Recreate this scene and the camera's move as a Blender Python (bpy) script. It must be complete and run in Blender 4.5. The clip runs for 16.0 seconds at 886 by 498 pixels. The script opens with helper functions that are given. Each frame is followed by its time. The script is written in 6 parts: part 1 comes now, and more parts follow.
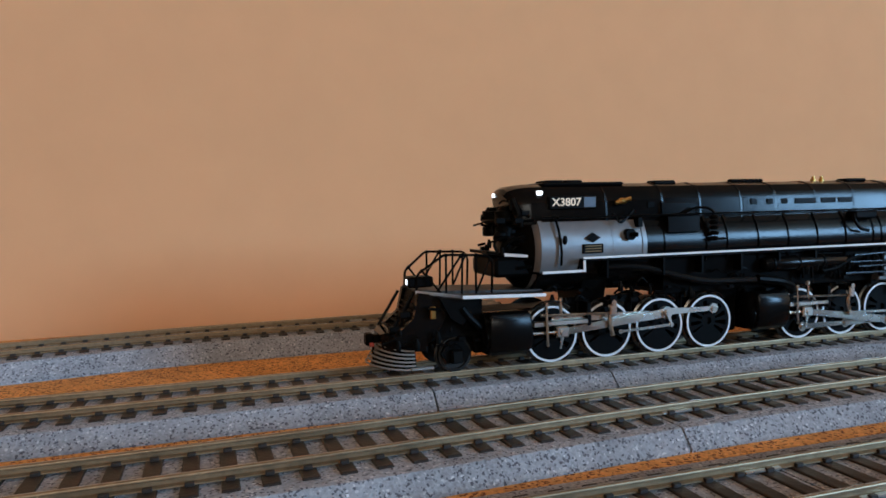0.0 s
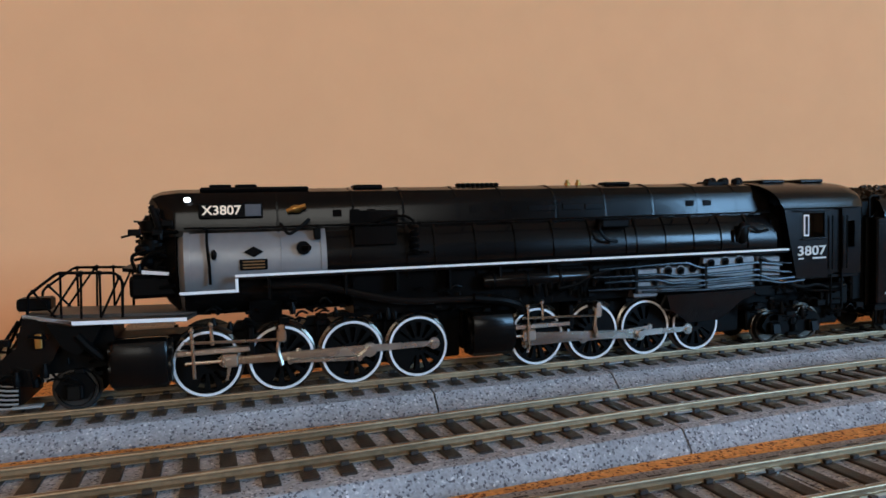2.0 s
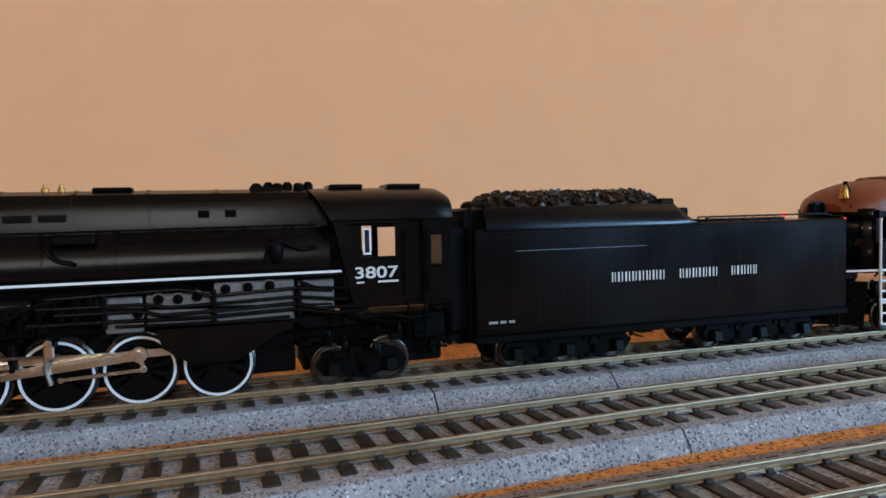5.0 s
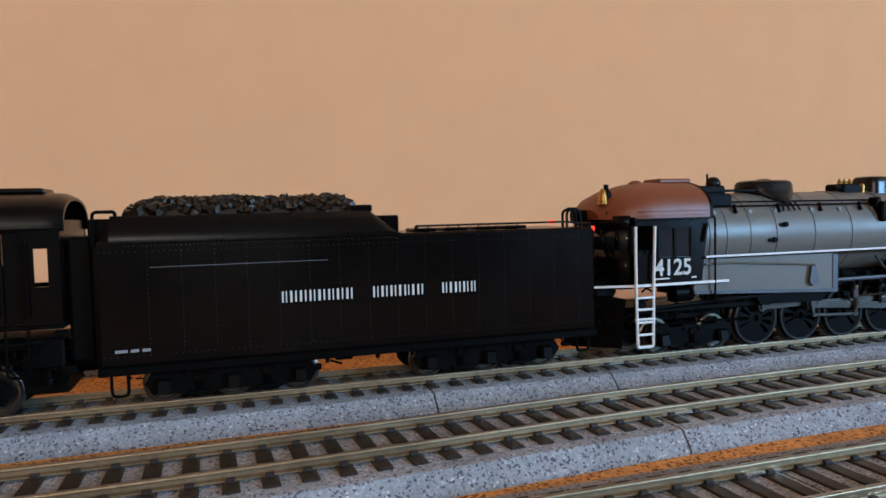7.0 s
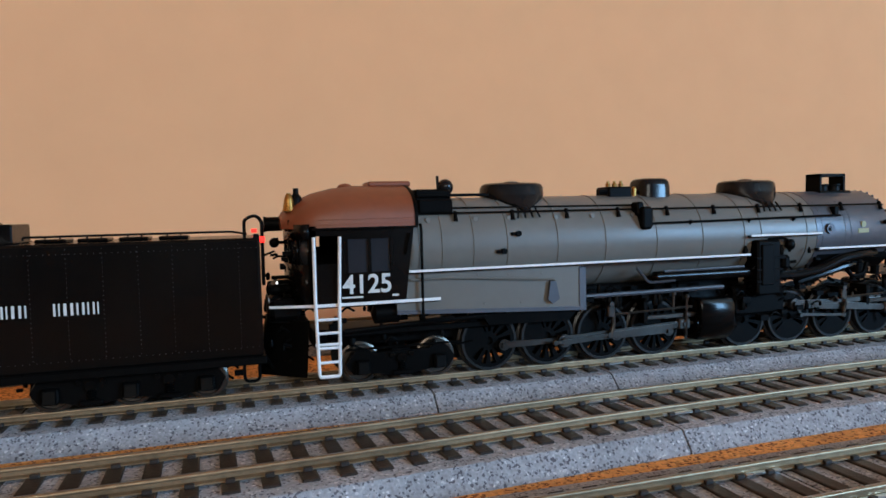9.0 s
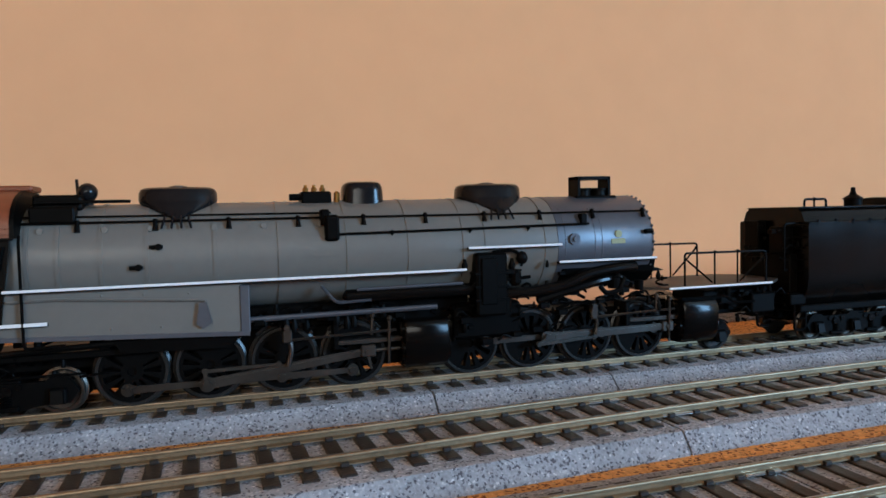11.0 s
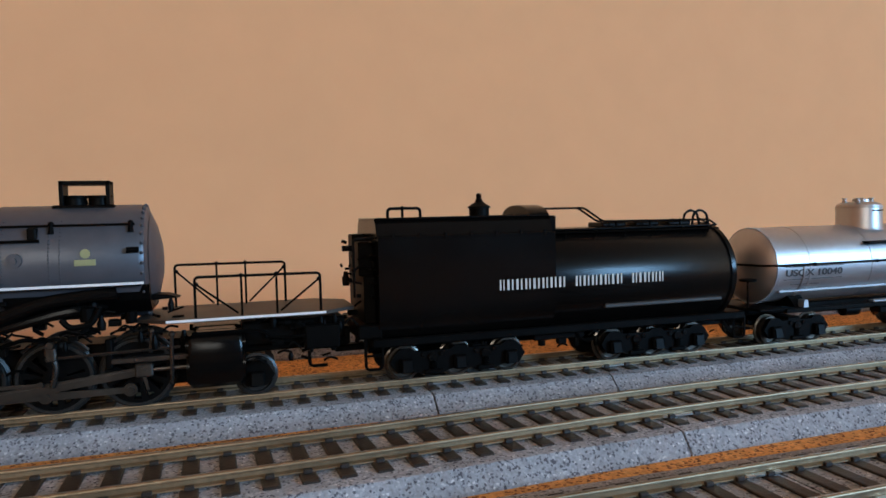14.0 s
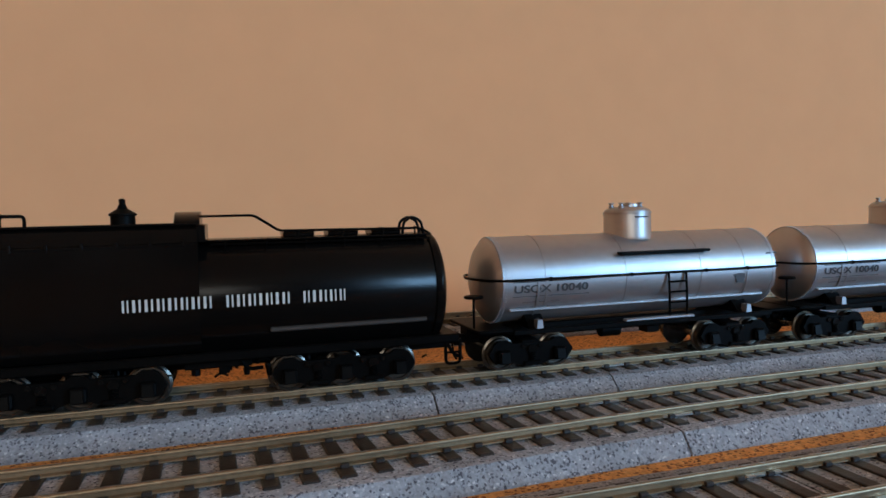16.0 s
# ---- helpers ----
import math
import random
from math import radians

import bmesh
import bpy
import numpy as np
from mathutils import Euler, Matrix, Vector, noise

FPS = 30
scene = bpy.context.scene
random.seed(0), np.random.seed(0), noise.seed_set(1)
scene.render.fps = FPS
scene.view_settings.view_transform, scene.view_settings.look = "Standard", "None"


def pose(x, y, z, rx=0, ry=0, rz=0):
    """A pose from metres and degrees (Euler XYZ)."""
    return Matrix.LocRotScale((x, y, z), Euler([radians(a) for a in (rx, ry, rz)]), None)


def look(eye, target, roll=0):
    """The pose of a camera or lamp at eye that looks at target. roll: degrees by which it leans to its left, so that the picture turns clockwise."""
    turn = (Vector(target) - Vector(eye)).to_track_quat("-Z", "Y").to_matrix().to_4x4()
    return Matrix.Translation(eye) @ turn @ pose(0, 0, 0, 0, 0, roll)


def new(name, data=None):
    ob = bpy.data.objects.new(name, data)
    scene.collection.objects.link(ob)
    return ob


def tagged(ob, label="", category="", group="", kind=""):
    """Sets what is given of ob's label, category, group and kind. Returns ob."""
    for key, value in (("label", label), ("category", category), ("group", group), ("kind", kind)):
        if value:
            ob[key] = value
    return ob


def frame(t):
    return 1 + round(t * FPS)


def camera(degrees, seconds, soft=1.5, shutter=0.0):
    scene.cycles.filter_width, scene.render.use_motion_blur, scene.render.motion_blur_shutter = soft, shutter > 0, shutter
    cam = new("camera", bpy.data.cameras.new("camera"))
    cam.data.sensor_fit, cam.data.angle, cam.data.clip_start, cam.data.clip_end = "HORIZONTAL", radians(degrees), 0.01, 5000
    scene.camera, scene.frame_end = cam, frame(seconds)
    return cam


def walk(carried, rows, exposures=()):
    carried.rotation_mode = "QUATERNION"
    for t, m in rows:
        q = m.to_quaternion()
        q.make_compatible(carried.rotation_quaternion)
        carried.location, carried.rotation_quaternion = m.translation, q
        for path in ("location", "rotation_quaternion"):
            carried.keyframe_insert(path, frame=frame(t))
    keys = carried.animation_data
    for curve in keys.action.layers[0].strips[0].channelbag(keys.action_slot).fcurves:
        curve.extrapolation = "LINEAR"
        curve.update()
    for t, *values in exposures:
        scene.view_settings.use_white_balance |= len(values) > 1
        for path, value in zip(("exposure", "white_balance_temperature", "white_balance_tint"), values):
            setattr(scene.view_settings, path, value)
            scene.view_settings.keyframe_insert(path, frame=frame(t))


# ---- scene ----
# A model railway on a cork board against a tan wall: lengths below are in millimetres and are scaled to metres.
MM = 0.001
FOV = 65.75
EYE = (-26.79, -209.04, 49.43)
YAW, PITCH, ROLL = 17.393, -2.856, -1.381


def aim(dip):
    """The camera's pose when it points dip degrees below its last aim."""
    p, y = radians(PITCH - dip), radians(YAW)
    way = Vector((math.sin(y) * math.cos(p), math.cos(y) * math.cos(p), math.sin(p)))
    eye = Vector(EYE) * MM
    return look(eye, eye + way, ROLL)


cam = camera(FOV, 16.0, soft=1.55)
walk(cam, [(0.0, aim(0.283)), (1.5, aim(0.27)), (2.1, aim(0.19)), (4.2, aim(0.19)), (6.5, aim(0.18)), (7.0, aim(0.14)),
           (9.0, aim(0.14)), (11.5, aim(0.05)), (13.0, aim(0.04)), (13.6, aim(0.0)), (16.0, aim(0.0))],
     exposures=[(0.0, -0.15, 6500, 10), (1.5, -0.13, 6500, 10), (2.0, 0.04, 6450, 10), (2.5, 0.10, 6390, 10), (4.2, 0.12, 6390, 10), (6.5, 0.12, 6390, 10), (9.2, 0.13, 6390, 10),
                (11.3, 0.12, 6390, 10), (12.6, 0.12, 6390, 10), (13.6, 0.0, 6450, 10), (14.6, -0.06, 6480, 10), (15.5, -0.24, 6500, 10), (16.0, -0.30, 6520, 10)])

# ---- world and light ----
world = bpy.data.worlds.new("world")
scene.world = world
world.use_nodes = True
wn = world.node_tree
sky = wn.nodes.new("ShaderNodeTexSky")
sky.sky_type = "NISHITA"
sky.sun_disc = False
sky.sun_elevation, sky.sun_rotation = radians(35), radians(200)
wn.links.new(sky.outputs[0], wn.nodes["Background"].inputs[0])
wn.nodes["Background"].inputs[1].default_value = 0.12

WINDOW_POWER = 500.0
FILL_POWER = 66.0


def area_lamp(name, eye, target, w, h, power, colour):
    d = bpy.data.lights.new(name, "AREA")
    d.shape, d.size, d.size_y, d.energy, d.color = "RECTANGLE", w, h, power, colour
    ob = new(name, d)
    ob.matrix_world = look(eye, target)
    return ob


# cool daylight in the wide window's opening; warm fill in an added unseen one
area_lamp("window_daylight", (4.6, -4.66, 1.32), (4.6, 0.0, 1.32), 2.5, 1.4, WINDOW_POWER, (0.33, 0.66, 1.07))
area_lamp("warm_fill", (-0.95, -4.66, 1.45), (-0.95, 0.0, 1.45), 2.5, 1.1, FILL_POWER, (0.76, 0.74, 0.66))


# ---- materials ----
def mat(name, colour, rough=0.5, metal=0.0, var=0.12, scale=300.0, bump=0.0, bscale=900.0, spec=0.5, coat=0.0):
    """A painted or bare surface: colour varied at two scales, fine relief, worn gloss. Scales are per metre."""
    m = bpy.data.materials.new(name)
    m.use_nodes = True
    nt = m.node_tree
    b = nt.nodes["Principled BSDF"]
    b.inputs["Metallic"].default_value = metal
    b.inputs["Specular IOR Level"].default_value = spec
    b.inputs["Coat Weight"].default_value = coat
    tc = nt.nodes.new("ShaderNodeTexCoord")

    def nz(s, det):
        n = nt.nodes.new("ShaderNodeTexNoise")
        n.inputs["Scale"].default_value, n.inputs["Detail"].default_value = s, det
        nt.links.new(tc.outputs["Object"], n.inputs["Vector"])
        return n
    big, fine = nz(scale * 0.2, 3), nz(scale * 3, 5)
    mix = nt.nodes.new("ShaderNodeMath")
    mix.operation = "ADD"
    nt.links.new(big.outputs["Fac"], mix.inputs[0])
    nt.links.new(fine.outputs["Fac"], mix.inputs[1])
    ramp = nt.nodes.new("ShaderNodeMapRange")
    ramp.inputs["From Min"].default_value, ramp.inputs["From Max"].default_value = 0.6, 1.4
    ramp.inputs["To Min"].default_value, ramp.inputs["To Max"].default_value = 1 - var, 1 + var
    nt.links.new(mix.outputs[0], ramp.inputs["Value"])
    mul = nt.nodes.new("ShaderNodeVectorMath")
    mul.operation = "SCALE"
    mul.inputs[0].default_value = colour[:3]
    nt.links.new(ramp.outputs[0], mul.inputs["Scale"])
    nt.links.new(mul.outputs[0], b.inputs["Base Color"])
    r2 = nt.nodes.new("ShaderNodeMapRange")
    r2.inputs["From Min"].default_value, r2.inputs["From Max"].default_value = 0.3, 0.7
    r2.inputs["To Min"].default_value, r2.inputs["To Max"].default_value = max(0.03, rough - 0.07), min(1, rough + 0.07)
    nt.links.new(big.outputs["Fac"], r2.inputs["Value"])
    nt.links.new(r2.outputs[0], b.inputs["Roughness"])
    if bump:
        bn = nt.nodes.new("ShaderNodeBump")
        bn.inputs["Strength"].default_value, bn.inputs["Distance"].default_value = bump, 0.0004
        n3 = nz(bscale, 4)
        nt.links.new(n3.outputs["Fac"], bn.inputs["Height"])
        nt.links.new(bn.outputs[0], b.inputs["Normal"])
    return m


def glow(name, colour, power):
    m = bpy.data.materials.new(name)
    m.use_nodes = True
    b = m.node_tree.nodes["Principled BSDF"]
    b.inputs["Base Color"].default_value = (*colour, 1)
    b.inputs["Emission Color"].default_value = (*colour, 1)
    b.inputs["Emission Strength"].default_value = power
    return m


def speckled(name, base, dark, light, cell, bump, rough=0.9, amount=0.35, deep=0.0008):
    """Granular stuff (ballast, cork): cells of differing tone with dark and light grains, over slow stains."""
    m = bpy.data.materials.new(name)
    m.use_nodes = True
    nt = m.node_tree
    b = nt.nodes["Principled BSDF"]
    b.inputs["Roughness"].default_value = rough
    b.inputs["Specular IOR Level"].default_value = 0.3
    tc = nt.nodes.new("ShaderNodeTexCoord")
    vo = nt.nodes.new("ShaderNodeTexVoronoi")
    vo.inputs["Scale"].default_value = cell
    nz = nt.nodes.new("ShaderNodeTexNoise")
    nz.inputs["Scale"].default_value, nz.inputs["Detail"].default_value = cell * 0.55, 4
    slow = nt.nodes.new("ShaderNodeTexNoise")
    slow.inputs["Scale"].default_value, slow.inputs["Detail"].default_value = cell * 0.04, 3
    for n in (vo, nz, slow):
        nt.links.new(tc.outputs["Object"], n.inputs["Vector"])
    sep = nt.nodes.new("ShaderNodeSeparateColor")
    nt.links.new(vo.outputs["Color"], sep.inputs[0])
    r = nt.nodes.new("ShaderNodeValToRGB")
    e = r.color_ramp.elements
    e[0].position, e[0].color = 0.0, (*dark, 1)
    e[1].position, e[1].color = 1.0, (*light, 1)
    for p, c in ((amount * 0.35, dark), (amount * 0.6, base), (0.93, base)):
        k = e.new(p)
        k.color = (*c, 1)
    nt.links.new(sep.outputs[0], r.inputs[0])
    r2 = nt.nodes.new("ShaderNodeMapRange")
    r2.inputs["From Min"].default_value, r2.inputs["From Max"].default_value = 0.3, 0.7
    r2.inputs["To Min"].default_value, r2.inputs["To Max"].default_value = 0.78, 1.2
    mul = nt.nodes.new("ShaderNodeMath")
    mul.operation = "MULTIPLY"
    s2 = nt.nodes.new("ShaderNodeMapRange")
    s2.inputs["From Min"].default_value, s2.inputs["From Max"].default_value = 0.3, 0.7
    s2.inputs["To Min"].default_value, s2.inputs["To Max"].default_value = 0.85, 1.15
    nt.links.new(nz.outputs["Fac"], r2.inputs["Value"])
    nt.links.new(slow.outputs["Fac"], s2.inputs["Value"])
    nt.links.new(r2.outputs[0], mul.inputs[0])
    nt.links.new(s2.outputs[0], mul.inputs[1])
    sc = nt.nodes.new("ShaderNodeVectorMath")
    sc.operation = "SCALE"
    nt.links.new(r.outputs[0], sc.inputs[0])
    nt.links.new(mul.outputs[0], sc.inputs["Scale"])
    nt.links.new(sc.outputs[0], b.inputs["Base Color"])
    bn = nt.nodes.new("ShaderNodeBump")
    bn.inputs["Strength"].default_value, bn.inputs["Distance"].default_value = bump, deep
    nt.links.new(nz.outputs["Fac"], bn.inputs["Height"])
    nt.links.new(bn.outputs[0], b.inputs["Normal"])
    return m


WALL = mat("tan_wall_paint", (0.795, 0.40, 0.192), 0.85, var=0.035, scale=14, bump=0.05, bscale=500, spec=0.2)
# unseen ceiling: the cream tint puts warm light into its bounce
PLASTER = mat("cream_plaster", (0.70, 0.50, 0.35), 0.9, var=0.03, scale=6, spec=0.2)
# unseen south wall's colour, dark so that black paint reflects little
DARKWALL = mat("dark_unseen_wall", (0.10, 0.055, 0.032), 0.7, var=0.25, scale=10, spec=0.3)
FLOORM = mat("brown_floor", (0.16, 0.10, 0.06), 0.6, var=0.2, scale=8)
CORK = speckled("cork_board", (0.72, 0.325, 0.095), (0.18, 0.06, 0.02), (0.78, 0.42, 0.15), 1500, 0.6, amount=0.42)
BALLAST = speckled("grey_ballast", (0.305, 0.315, 0.335), (0.10, 0.10, 0.115), (0.58, 0.58, 0.60), 2100, 0.55, amount=0.3)
TIE = mat("dark_brown_tie_plastic", (0.017, 0.0105, 0.0075), 0.5, var=0.3, scale=500, bump=0.3)
RAIL = mat("nickel_silver_rail", (0.29, 0.208, 0.125), 0.45, 0.78, var=0.3, scale=190)
RAILTOP = mat("polished_rail_head", (0.46, 0.45, 0.43), 0.3, 0.9, var=0.12, scale=220)
BLACK = mat("satin_black_paint", (0.0036, 0.0029, 0.0026), 0.22, var=0.25, scale=120, bump=0.03, bscale=2500, spec=0.14)
BLACKM = mat("matt_black_metal", (0.0022, 0.002, 0.0019), 0.44, var=0.3, scale=200, bump=0.06, bscale=2500, spec=0.05)
GLOSSB = mat("gloss_black_plastic", (0.008, 0.008, 0.009), 0.24, var=0.2, scale=150, spec=0.2)
GRAPH = mat("graphite_paint", (0.19, 0.185, 0.185), 0.4, 0.35, var=0.1, scale=120, bump=0.05, bscale=2500)
DKGRAPH = mat("dark_graphite_paint", (0.075, 0.078, 0.09), 0.4, 0.35, var=0.12, scale=120, bump=0.05, bscale=2500)
GREY = mat("boiler_grey_paint", (0.138, 0.129, 0.113), 0.38, 0.0, var=0.07, scale=110, bump=0.04, bscale=2500, spec=0.35)
RED = mat("oxide_red_paint", (0.20, 0.05, 0.018), 0.5, var=0.12, scale=140, bump=0.05, bscale=2500)
WHITE = mat("white_paint", (0.74, 0.74, 0.73), 0.45, var=0.05, scale=200)
LETTER = mat("off_white_lettering", (0.55, 0.55, 0.52), 0.6, var=0.08, scale=400)
LETTERB = mat("grey_white_blocks", (0.23, 0.23, 0.22), 0.6, var=0.08, scale=400)
ROD = mat("nickel_steel_rod", (0.56, 0.51, 0.44), 0.25, 1.0, var=0.12, scale=200)
DKROD = mat("dark_steel_rod", (0.085, 0.078, 0.07), 0.3, 0.9, var=0.2, scale=200)
TYREM = mat("bright_tyre_rim", (0.66, 0.66, 0.67), 0.4, 0.1, var=0.08, scale=200)
DKTYRE = mat("blackened_tyre", (0.022, 0.021, 0.02), 0.34, 0.5, var=0.2, scale=200)
WHEELM = mat("steel_wheel", (0.11, 0.095, 0.08), 0.26, 0.95, var=0.2, scale=200)
BRASS = mat("brass", (0.42, 0.24, 0.07), 0.3, 1.0, var=0.1, scale=300)
SILVER = mat("silver_paint", (0.43, 0.425, 0.435), 0.41, 0.85, var=0.06, scale=130, bump=0.03, bscale=2500)
COAL = mat("coal", (0.016, 0.010, 0.006), 0.33, var=0.4, scale=600, spec=0.3)
GLASSD = mat("dark_cab_glass", (0.02, 0.022, 0.026), 0.08, var=0.1)
BOARDM = mat("brown_black_deck", (0.032, 0.024, 0.019), 0.5, var=0.25, scale=200, bump=0.1)
LAMPW = glow("lit_headlight", (0.85, 0.92, 1.0), 3.0)
LAMPR = glow("lit_red_marker", (1.0, 0.03, 0.02), 1.5)
LITNUM = glow("lit_number", (0.75, 0.6, 0.44), 0.25)
DULLB = mat("dull_brass_figures", (0.16, 0.09, 0.035), 0.45, 0.6)
GREENM = mat("pale_plate", (0.30, 0.30, 0.14), 0.5)
INKM = mat("dark_ink", (0.045, 0.045, 0.05), 0.6)
PANELG = mat("cast_grey_metal", (0.15, 0.145, 0.145), 0.42, 0.5, var=0.3, scale=260, bump=0.12, bscale=1800)
PRIMER = mat("red_coupler", (0.35, 0.05, 0.03), 0.5)


# ---- mesh tools ----
class Shape:
    """A mesh in the making, in millimetres."""

    def __init__(self):
        self.v, self.f = [], []

    def add(self, verts, faces):
        n = len(self.v)
        self.v += [tuple(p) for p in verts]
        self.f += [tuple(n + i for i in q) for q in faces]
        return self

    def box(self, x0, x1, y0, y1, z0, z1, c=0.0):
        """A box with its long edges chamfered by c."""
        if c <= 0:
            p = [(x, y, z) for x in (x0, x1) for y in (y0, y1) for z in (z0, z1)]
            return self.add(p, [(0, 1, 3, 2), (4, 6, 7, 5), (0, 4, 5, 1), (2, 3, 7, 6), (0, 2, 6, 4), (1, 5, 7, 3)])
        c = min(c, (y1 - y0) * 0.45, (z1 - z0) * 0.45, (x1 - x0) * 0.45)
        ring = lambda g: [(y0 + c + g, z0 + g), (y1 - c - g, z0 + g), (y1 - g, z0 + c + g), (y1 - g, z1 - c - g),
                          (y1 - c - g, z1 - g), (y0 + c + g, z1 - g), (y0 + g, z1 - c - g), (y0 + g, z0 + c + g)]
        k = c * 0.6
        return self.loft([[(x, y, z) for y, z in ring(g)] for x, g in ((x0, k), (x0 + c, 0), (x1 - c, 0), (x1, k))])

    def loft(self, rings, caps=True, closed=True):
        n, m = len(rings[0]), len(rings)
        v = [p for r in rings for p in r]
        f = []
        for i in range(m - 1):
            for j in range(n if closed else n - 1):
                a, b = i * n + j, i * n + (j + 1) % n
                f.append((a, b, b + n, a + n))
        if caps:
            f.append(tuple(range(n - 1, -1, -1)))
            f.append(tuple(range((m - 1) * n, m * n)))
        return self.add(v, f)

    def ext(self, prof, x0, x1):
        """A prism along x over a profile of (y, z)."""
        return self.loft([[(x, y, z) for y, z in prof] for x in (x0, x1)])

    def side(self, prof, y0, y1):
        """A prism along y over a profile of (x, z)."""
        return self.loft([[(x, y, z) for x, z in prof] for y in (y0, y1)])

    def turn_x(self, prof, cy, cz, seg=40, a0=0.0, a1=360.0):
        """A body of revolution along x over (x, r)."""
        full = a1 - a0 >= 359.9
        n = seg if full else seg + 1
        rings = []
        for x, r in prof:
            rings.append([(x, cy + r * math.cos(radians(a0 + (a1 - a0) * k / seg)), cz + r * math.sin(radians(a0 + (a1 - a0) * k / seg))) for k in range(n)])
        return self.loft(rings, True, full)

    def turn_z(self, prof, cx, cy, seg=24):
        return self.loft([[(cx + r * math.cos(2 * math.pi * k / seg), cy + r * math.sin(2 * math.pi * k / seg), z) for k in range(seg)] for z, r in prof])

    def cyl(self, p, q, r, seg=10, r2=None):
        return self.tube([p, q], r, seg, r2)

    def tube(self, pts, r, seg=8, r2=None):
        P = [Vector(p) for p in pts]
        rings, u = [], None
        for i, p in enumerate(P):
            a = P[min(i + 1, len(P) - 1)] - P[max(i - 1, 0)]
            a.normalize()
            if u is None:
                u = a.orthogonal().normalized()
            u = (u - a * u.dot(a)).normalized()
            w = a.cross(u)
            rr = r if r2 is None else r + (r2 - r) * i / (len(P) - 1)
            rings.append([p + (u * math.cos(2 * math.pi * k / seg) + w * math.sin(2 * math.pi * k / seg)) * rr for k in range(seg)])
        return self.loft(rings)

    def bent(self, pts, r, seg=8, round_by=1.5):
        """A tube with rounded corners."""
        P = [Vector(p) for p in pts]
        out = [P[0]]
        for i in range(1, len(P) - 1):
            a, b = (P[i - 1] - P[i]), (P[i + 1] - P[i])
            d = min(round_by, a.length * 0.45, b.length * 0.45)
            s, e = P[i] + a.normalized() * d, P[i] + b.normalized() * d
            for k in range(5):
                t = k / 4
                out.append(s * (1 - t) ** 2 + P[i] * 2 * t * (1 - t) + e * t * t)
        out.append(P[-1])
        return self.tube(out, r, seg)

    def ball(self, c, r, sx=1.0, sy=1.0, sz=1.0, n=10):
        rings = []
        for i in range(n + 1):
            a = math.pi * (i + 0.02 if i == 0 else i - 0.02 if i == n else i) / n
            rings.append([(c[0] + r * sx * math.sin(a) * math.cos(2 * math.pi * k / (2 * n)), c[1] + r * sy * math.sin(a) * math.sin(2 * math.pi * k / (2 * n)),
                           c[2] - r * sz * math.cos(a)) for k in range(2 * n)])
        return self.loft(rings)

    def rivet(self, x, y, z, r=0.28, axis="y"):
        """A small proud rivet head, facing the track's side."""
        ring = [(x + r * math.cos(k * math.pi / 3), y, z + r * math.sin(k * math.pi / 3)) for k in range(6)] if axis == "y" else \
            [(x + r * math.cos(k * math.pi / 3), y + r * math.sin(k * math.pi / 3), z) for k in range(6)]
        top = (x, y - 0.22, z) if axis == "y" else (x, y, z + 0.22)
        return self.add(ring + [top], [(k, (k + 1) % 6, 6) for k in range(6)])


SHARP = radians(28)


def mesh(name, sh, material, smooth=True):
    me = bpy.data.meshes.new(name)
    me.from_pydata([(x * MM, y * MM, z * MM) for x, y, z in sh.v], [], sh.f)
    bm = bmesh.new()
    bm.from_mesh(me)
    bmesh.ops.recalc_face_normals(bm, faces=bm.faces)
    if smooth:
        for f in bm.faces:
            f.smooth = True
        for e in bm.edges:
            if len(e.link_faces) == 2 and e.calc_face_angle(0) > SHARP:
                e.smooth = False
    bm.to_mesh(me)
    bm.free()
    me.materials.append(material)
    return me


def part(name, sh, material, parent, label="", at=None, smooth=True):
    """One mesh under a thing or part, from a Shape or a ready mesh."""
    me = sh if isinstance(sh, bpy.types.Mesh) else mesh(name, sh, material, smooth)
    ob = new(name, me)
    ob.parent = parent
    if at is not None:
        ob.location = Vector(at) * MM
    if label:
        tagged(ob, label)
    return ob


def pieces(name, sh, material, parent, label=""):
    """One part for each separate body in a Shape."""
    root = list(range(len(sh.v)))

    def find(a):
        while root[a] != a:
            root[a] = root[root[a]]
            a = root[a]
        return a
    for f in sh.f:
        for b in f[1:]:
            root[find(b)] = find(f[0])
    bodies = {}
    for f in sh.f:
        bodies.setdefault(find(f[0]), []).append(f)
    for faces in bodies.values():
        used = sorted({i for f in faces for i in f})
        at = {i: k for k, i in enumerate(used)}
        part(name, Shape().add([sh.v[i] for i in used], [tuple(at[i] for i in f) for f in faces]), material, parent, label)


